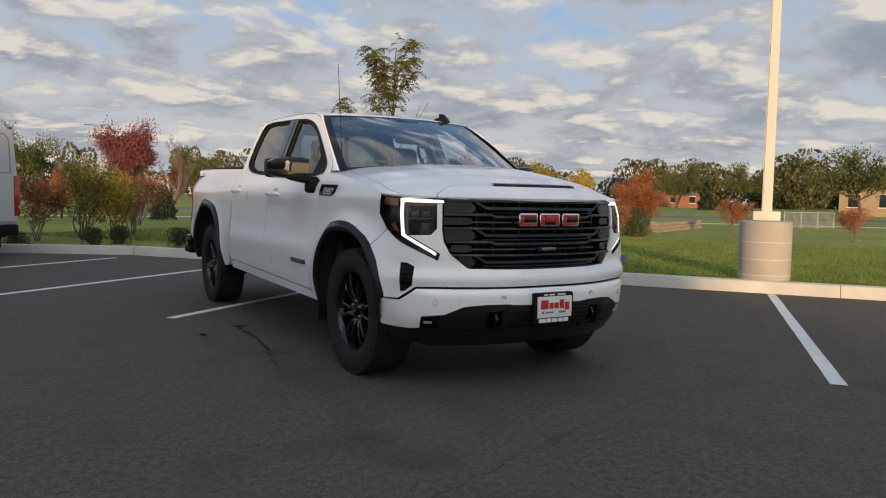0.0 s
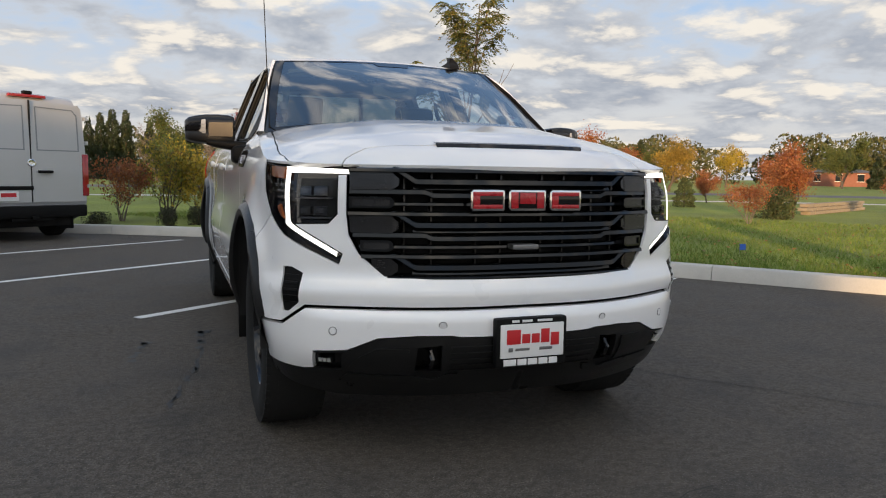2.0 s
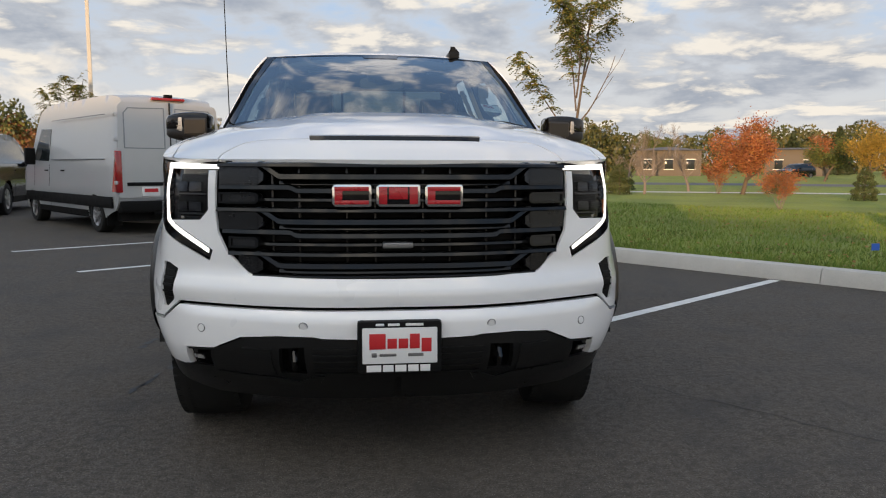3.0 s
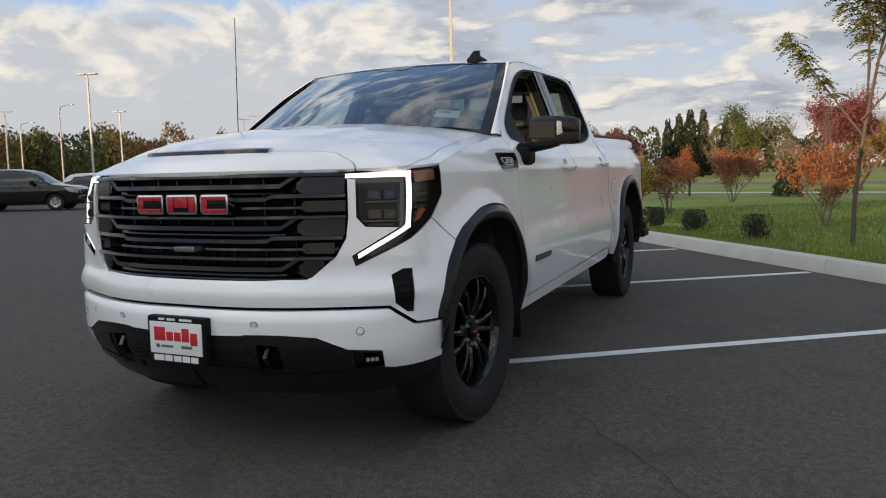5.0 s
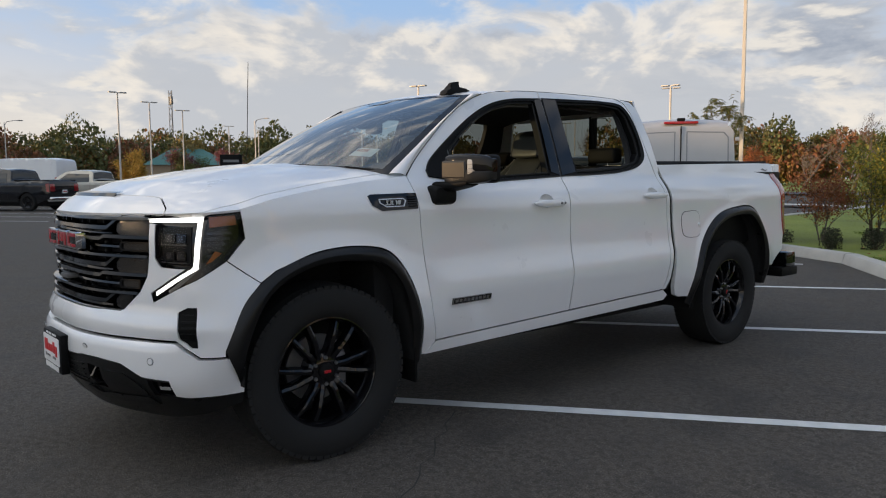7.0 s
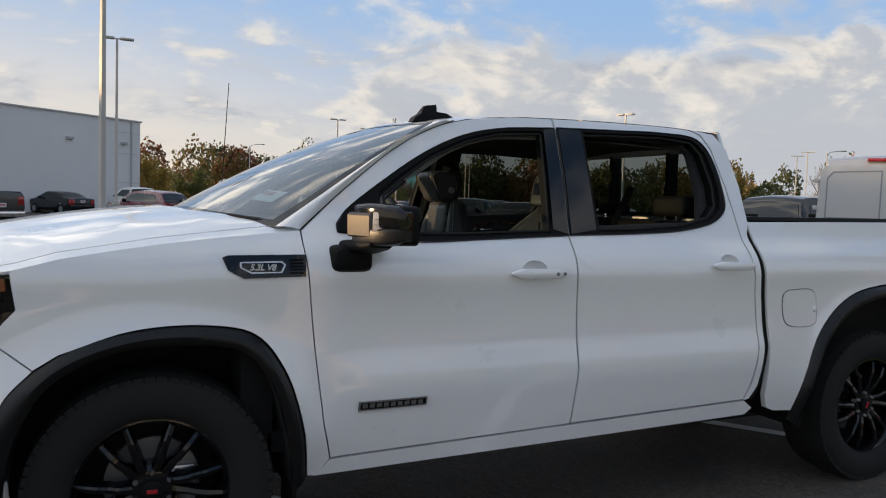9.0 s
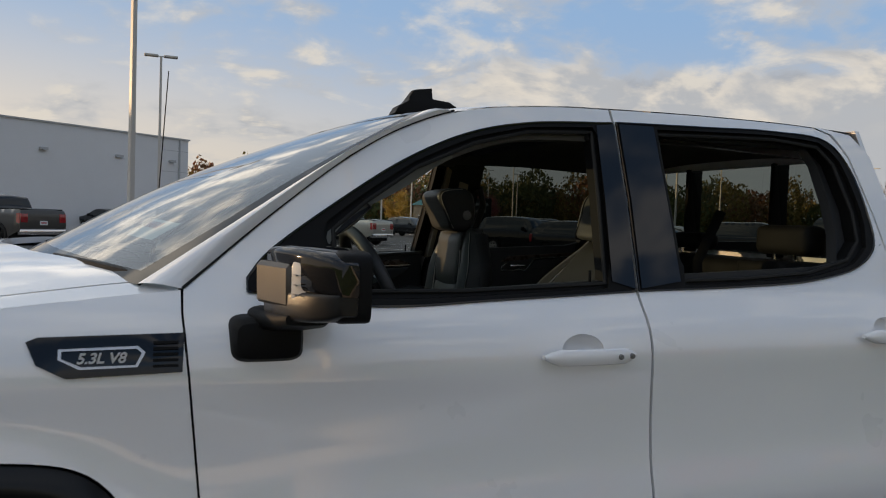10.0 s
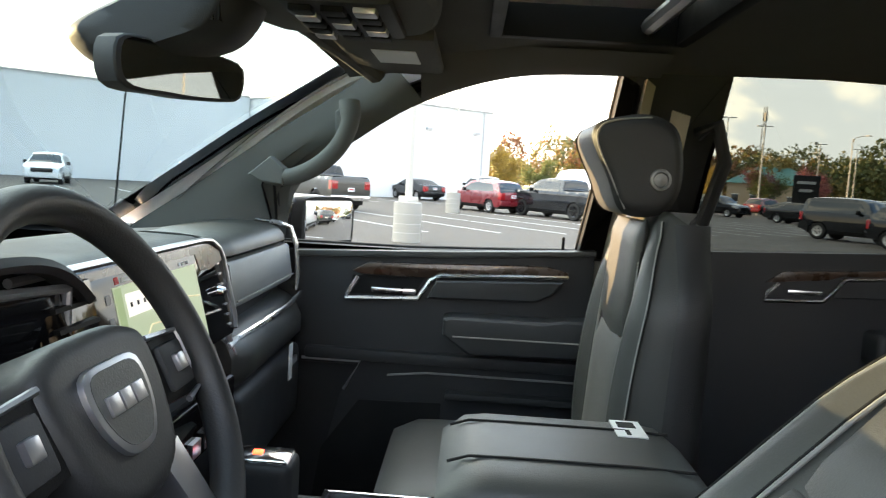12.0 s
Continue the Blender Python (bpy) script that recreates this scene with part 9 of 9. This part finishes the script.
def locust():
    """A slim young locust: a few steep limbs and drooping feathery leaves of many leaflets."""
    rnd = random.Random(52)
    limbs, fronds = [], []

    def limb(p, d, length, r, level, leafy_):
        pts, rad = [p.copy()], [r]
        for i in range(7):
            d = (d + Vector((rnd.gauss(0, .07), rnd.gauss(0, .07), .05 * (level > 0)))).normalized()
            p = p + d * length / 7
            pts.append(p.copy())
            rad.append(max(.004, r * (1 - .75 * (i + 1) / 7)))
            if leafy_ and i > 1:
                for _ in range(6 if level else 3):
                    a = rnd.uniform(0, 6.28)
                    fronds.append((p.copy(), Vector((math.cos(a), math.sin(a), rnd.uniform(-.25, .45))).normalized()))
        limbs.append((pts, rad, level))
        return pts, d

    main, d = limb(Vector((0, 0, 0)), Vector((.02, .01, 1)), 4.1, .034, 0, False)
    for i in range(4):
        fronds += [(main[k_] + Vector((0, 0, .1 * i)), Vector((math.cos(i * 1.7 + k_), math.sin(i * 1.7 + k_), .1)).normalized()) for k_ in (2, 4, 5, 6, 7)]
    for z, az, tilt, length, full in ((.38, 1.9, .75, 1.5, True), (.42, 4.9, .9, 1.35, False), (.50, .4, .55, 1.6, True), (.55, 3.3, .5, 1.5, True), (.60, 5.6, .6, 1.3, True), (.68, 2.4, .45, 1.2, True), (.74, .9, .45, 1.0, True), (.80, 4.2, .4, .9, True)):
        q = main[0].lerp(main[-1], z)
        q.x, q.y = main[int(z * 7)].x, main[int(z * 7)].y
        pts, dd = limb(q, Vector((math.cos(az) * tilt, math.sin(az) * tilt, 1)).normalized(), length, .015, 1, full)
        for i in (3, 5):
            a = az + rnd.uniform(-1.2, 1.2)
            limb(pts[i], Vector((math.cos(a) * .8, math.sin(a) * .8, .7)).normalized(), length * .4, .006, 2, full)
    t = root("young_locust_tree", "slim young locust tree with sparse feathery leaves", "tree")
    part("trunk", limb_mesh(limbs), BARK, t)
    verts, faces = [], []
    for p, d in fronds:
        n, L = rnd.randint(7, 11), rnd.uniform(.16, .27)
        for i in range(n):
            q = (i + 1) / n
            c = p + d * L * q + Vector((0, 0, -.55 * L * q * q))
            side = d.cross(Vector((0, 0, 1))).normalized()
            for sg_ in (-1, 1):
                ax = (side * sg_ + d * .45 + Vector((0, 0, rnd.uniform(-.7, .1)))).normalized()
                wd = ax.cross(Vector((rnd.gauss(0, 1), rnd.gauss(0, 1), 1))).normalized()
                s_ = rnd.uniform(.034, .056)
                k_ = len(verts)
                verts += [c, c + ax * s_ * .5 + wd * s_ * .27, c + ax * s_, c + ax * s_ * .5 - wd * s_ * .27]
                faces.append((k_, k_ + 1, k_ + 2, k_ + 3))
    part("crown", raw(verts, faces), LOCUST_L, t)
    return t


kind("sapling", locust())


def conifer(key, name, label, seed, h, r, cone, mat, n, size):
    g = np.random.default_rng(seed)
    z = h * (.03 + .97 * (1 - g.random(n) ** .62))
    rr = r * (np.maximum(0.0, 1 - z / h) ** cone + .04) * np.where(z < h * .12, .85, 1.0)
    lob = 1 + .16 * np.sin(z * 9 / h * 3 + g.random(n) * .8)
    a = g.random(n) * 2 * np.pi
    q = rr * lob * (1 - .35 * g.random(n) ** 2) * (1 + .12 * np.sin(a * 5 + z * 3))
    c = np.stack([q * np.cos(a), q * np.sin(a), z], 1)
    t = root(name, label, "conifer")
    part("trunk", tube([(0, 0, 0), (0, 0, h * .9)], [.03 * h, .01], 7), BARK, t)
    part("crown", leaf_mesh(c, size, seed, .9, .35), mat, t)
    kind(key, t)


conifer("conif", "pine_tree", "tall dark green pine tree", 31, 8, 2.2, .8, DARK_L, 5200, .24)
conifer("cypress", "cypress_tree", "narrow dark green columnar cypress", 32, 8, 1.0, .5, DARK_L, 4200, .17)
conifer("conebush", "cone_shrub", "cone-shaped clipped evergreen shrub", 33, 2, .75, .55, leafy("leaves_yew", [(.035, .06, .015), (.06, .085, .02), (.10, .10, .03)]), 3600, .06)


def shrub(key, name, label, seed, h, r, mat, n, size):
    g = np.random.default_rng(seed)
    hubs = g.random((9, 3)) * np.array([1.4, 1.4, .55]) - np.array([.7, .7, -.25])
    pick = hubs[g.integers(0, 9, n)]
    v = g.standard_normal((n, 3))
    v /= np.linalg.norm(v, axis=1)[:, None]
    c = (pick + v * (.45 + .15 * g.random((n, 1)))) * np.array([r, r, h])
    c = c[(c[:, 2] > .02) & (c[:, 2] < h * 1.15)]
    t = root(name, label, "shrub")
    bm = bmesh.new()
    for i in range(7):
        a = i * .9
        tube([(0, 0, 0), (math.cos(a) * r * .4, math.sin(a) * r * .4, h * .5), (math.cos(a) * r * .7, math.sin(a) * r * .7, h * .85)], [.012, .008, .004], 5, False, bm)
    part("trunk", bm, BARK, t)
    part("foliage", leaf_mesh(c, size, seed, .8, .5), mat, t)
    kind(key, t)


shrub("bush", "round_shrub", "round dark green shrub", 41, 1.4, 1.0, leafy("leaves_bush", [(.03, .05, .015), (.06, .08, .02), (.10, .09, .03)]), 4200, .055)
shrub("low", "low_shrub", "low dark shrub planted along the kerb", 42, .42, .26, BUSH_L, 2600, .018)
HEIGHT = {"oak_green": 8, "oak_gold": 8, "maple_red": 8, "maple_orange": 5, "maple_gold": 5, "maple_yellow": 6, "bare": 7, "shrub_orange": 2, "multi_yellow": 2, "shrub_yellow": 2, "sapling": 4.3, "conif": 8, "cypress": 8, "conebush": 2, "bush": 1.4, "low": .42}
PLANTED = [
    ("oak_green", -.2, 55, 5.3), ("shrub_orange", -2.2, 13.1, 1.28), ("multi_yellow", -1.3, 13.3, 1.72), ("shrub_yellow", -.7, 13.2, 1.45), ("bare", 2.5, 55.7, 5.1), ("maple_red", 4.7, 41.4, 4.9), ("bare", 7.7, 44.9, 4.6), ("conebush", 2.6, 25.5, 1.35), ("maple_red", 3.3, 40.5, 4.6), ("bare", 4.0, 31.0, 3.3), ("bare", 5.3, 31.5, 3.1),
    ("maple_orange", 14.8, 12.5, 2.0), ("oak_green", 49.7, 42.4, 3.6), ("conif", 48.2, 38.0, 2.9), ("oak_green", 53.6, 37.6, 4.4), ("shrub_orange", 18.8, 12.4, 1.2), ("oak_green", 30.4, 14.8, 3.5), ("shrub_orange", 18.2, 7.8, 1.0),
    ("conif", 43.7, 68.9, 4.6), ("conif", 44.4, 62.5, 5.0), ("maple_gold", 21.6, 27.2, 2.9), ("oak_green", 22.5, 31.4, 2.5), ("shrub_orange", 10.5, 14.2, 1.0), ("conebush", 16.1, 18.8, 1.1), ("maple_orange", 19.9, 22.2, 1.4), ("shrub_orange", 11.4, 10.4, .95), ("maple_yellow", 38.0, 42.3, 3.5), ("maple_orange", 22.7, 21.1, 2.3), ("bush", 13.9, 12.1, .75),
    ("shrub_orange", 3.0, 11.2, 1.4), ("shrub_yellow", 6.9, 25.7, 1.2), ("bare", 11.2, 27.3, 2.7), ("bare", 11.2, 25.0, 2.75), ("bare", 14.5, 28.2, 3.1), ("conebush", 10.1, 24.8, 1.2), ("maple_orange", 15.1, 24.6, 2.95), ("shrub_orange", 14.4, 25.2, 1.3), ("bush", 16.7, 25.1, .8),
    ("cypress", -6.6, 56.3, 5.0), ("cypress", -5.8, 56.4, 5.3), ("cypress", -5.0, 56.5, 5.6), ("cypress", -4.1, 56.6, 5.5), ("cypress", -2.5, 56.8, 4.9), ("cypress", -1.5, 56.9, 4.9),
    ("shrub_orange", -.1, 14.8, 1.3), ("maple_orange", -.8, 26.8, 1.8), ("shrub_orange", 1.0, 21.0, 1.6), ("bare", -1.8, 41.8, 3.7), ("bare", 1.6, 40.0, 3.9), ("maple_red", -11.2, 45.1, 4.1), ("maple_red", -10.0, 47.5, 3.7), ("maple_red", -9.0, 37.7, 3.6), ("maple_red", -7.4, 41.3, 3.4), ("bare", -15.1, 44.0, 4.8), ("bare", -19.6, 47.5, 4.3), ("oak_green", -9.3, 35.5, 2.9),
    ("bare", -30.9, 59.0, 5.3), ("conif", -37.1, 67.1, 4.3), ("maple_orange", -24.3, 51.1, 3.5), ("bare", -35.9, 44.2, 5.0), ("maple_orange", -37.1, 49.8, 3.2), ("oak_gold", -71.2, 4.6, 4.9), ("oak_green", -75.9, 7.8, 4.1), ("oak_green", -83.9, 34.6, 4.7), ("oak_gold", -86.2, 28.6, 4.8), ("maple_red", -84.5, 33.1, 5.0), ("maple_red", -77.8, 36.1, 4.9),
    ("sapling", 3.12, 7.75, 4.1), ("sapling", -9.5, 22.0, 4.2), ("bare", -6.2, 15.6, 2.6),
    ("low", .15, 10.75, .32), ("low", -.75, 11.75, .32), ("low", -1.35, 11.35, .32), ("low", 1.0, 9.8, .32), ("low", -2.6, 12.2, .32), ("low", -3.6, 12.7, .32), ("low", -4.6, 13.1, .32), ("low", 1.95, 8.6, .32),
    # far belts
    ("oak_green", 60, 20, 5), ("oak_gold", 66, 10, 5), ("oak_green", 58, 50, 5), ("bare", 40, 75, 5.5), ("oak_green", 30, 70, 4.5), ("maple_orange", 34, 58, 4), ("oak_green", 14, 66, 5), ("bare", 22, 52, 4.5), ("oak_gold", 8, 72, 5), ("maple_red", -14, 58, 4.5), ("oak_green", -22, 66, 5), ("maple_orange", 9, 52, 3.5), ("conebush", 12, 30, 1.5), ("maple_orange", 27, 38, 3),
]
rnd = random.Random(8)
used = set()
for key, x, y, h in PLANTED:
    far_k = 1.6 if math.hypot(x, y) > 33 and x > -60 else 1.0
    x, y, h = x * far_k + (far_k - 1) * 1.2, y * far_k + (far_k - 1) * 3, h * far_k + (far_k - 1) * -1.15
    src = TREES[key]
    q = h / HEIGHT[key]
    z = .12 if x > -7 and .8 * x + .6 * y > 5.6 else 0.0
    wide = q * (rnd.uniform(.95, 1.2))
    m = Matrix.Translation((x, y, z - .01)) @ Matrix.Rotation(rnd.uniform(0, 6.28), 4, "Z") @ Matrix.Diagonal((wide, wide, q, 1))
    if key in used:
        ob = copy_thing(src, m @ Matrix.Diagonal([1 / v for v in src.scale] + [1]))
    else:
        ob = src
        ob.matrix_world = m
        used.add(key)
# far woods behind the lot
FAR_L = leafy("far_leaves", [(.15, .13, .03), (.09, .11, .03), (.26, .17, .04), (.07, .085, .025), (.28, .12, .04), (.20, .16, .04)], .15)
g = np.random.default_rng(77)
pts = []
for i in range(170):
    t = g.random()
    a = math.radians(100 + 82 * t)
    R = 135 + 50 * g.random()
    c = np.array([R * math.cos(a), R * math.sin(a) + 5, 0])
    h, w = 6.5 + 5.5 * g.random(), 3.2 + 2.2 * g.random()
    v = g.standard_normal((1150, 3))
    v /= np.linalg.norm(v, axis=1)[:, None]
    lob = 1 + .22 * np.sin(v[:, :1] * 6 + i) * np.cos(v[:, 1:2] * 5 + i)
    pts.append(c + np.array([0, 0, h * .55]) + v * lob * (.75 + .25 * g.random((1150, 1))) * np.array([w, w, h * .47]))
dark_pts = []
for i in range(110):
    a = math.radians(5 + 97 * g.random())
    R = 150 + 60 * g.random()
    c = np.array([R * math.cos(a), R * math.sin(a), 0])
    h, w = 6 + 5 * g.random(), 3.5 + 2.5 * g.random()
    v = g.standard_normal((1100, 3))
    v /= np.linalg.norm(v, axis=1)[:, None]
    dark_pts.append(c + np.array([0, 0, h * .5]) + v * np.array([w, w, h * .48]) * (1 + .2 * np.sin(v[:, :1] * 7 + i)))
FAR_GOLD = leafy("far_golden_leaves", [(.24, .17, .04), (.19, .14, .035), (.28, .19, .05), (.15, .13, .03)], .15)
FAR_RUST = leafy("far_rusty_leaves", [(.24, .09, .035), (.20, .07, .03), (.17, .10, .035), (.13, .06, .03)], .15)
FAR_OLIVE = leafy("far_olive_leaves", [(.09, .11, .03), (.07, .085, .025), (.12, .12, .03), (.06, .075, .022)], .15)
for i, (m_, words) in enumerate(((FAR_OLIVE, "distant olive-green trees of the wood belt"), (FAR_GOLD, "distant golden autumn trees of the wood belt"), (FAR_OLIVE, "distant green trees behind the car park"), (FAR_L, "distant mixed autumn trees of the wood belt"), (FAR_RUST, "distant rust-red autumn trees of the wood belt"))):
    thing("far_woods", leaf_mesh(np.vstack(pts[i::5]), .34, 5 + i, .8, .6), m_, words, "woods", kind="stuff")

FAR_D = leafy("far_green_leaves", [(.05, .065, .02), (.08, .09, .025), (.13, .11, .03), (.04, .05, .02)], .15)
thing("far_trees", leaf_mesh(np.vstack(dark_pts), .36, 6, .8, .6), FAR_D, "distant belt of dark olive-green trees", "woods", kind="stuff")
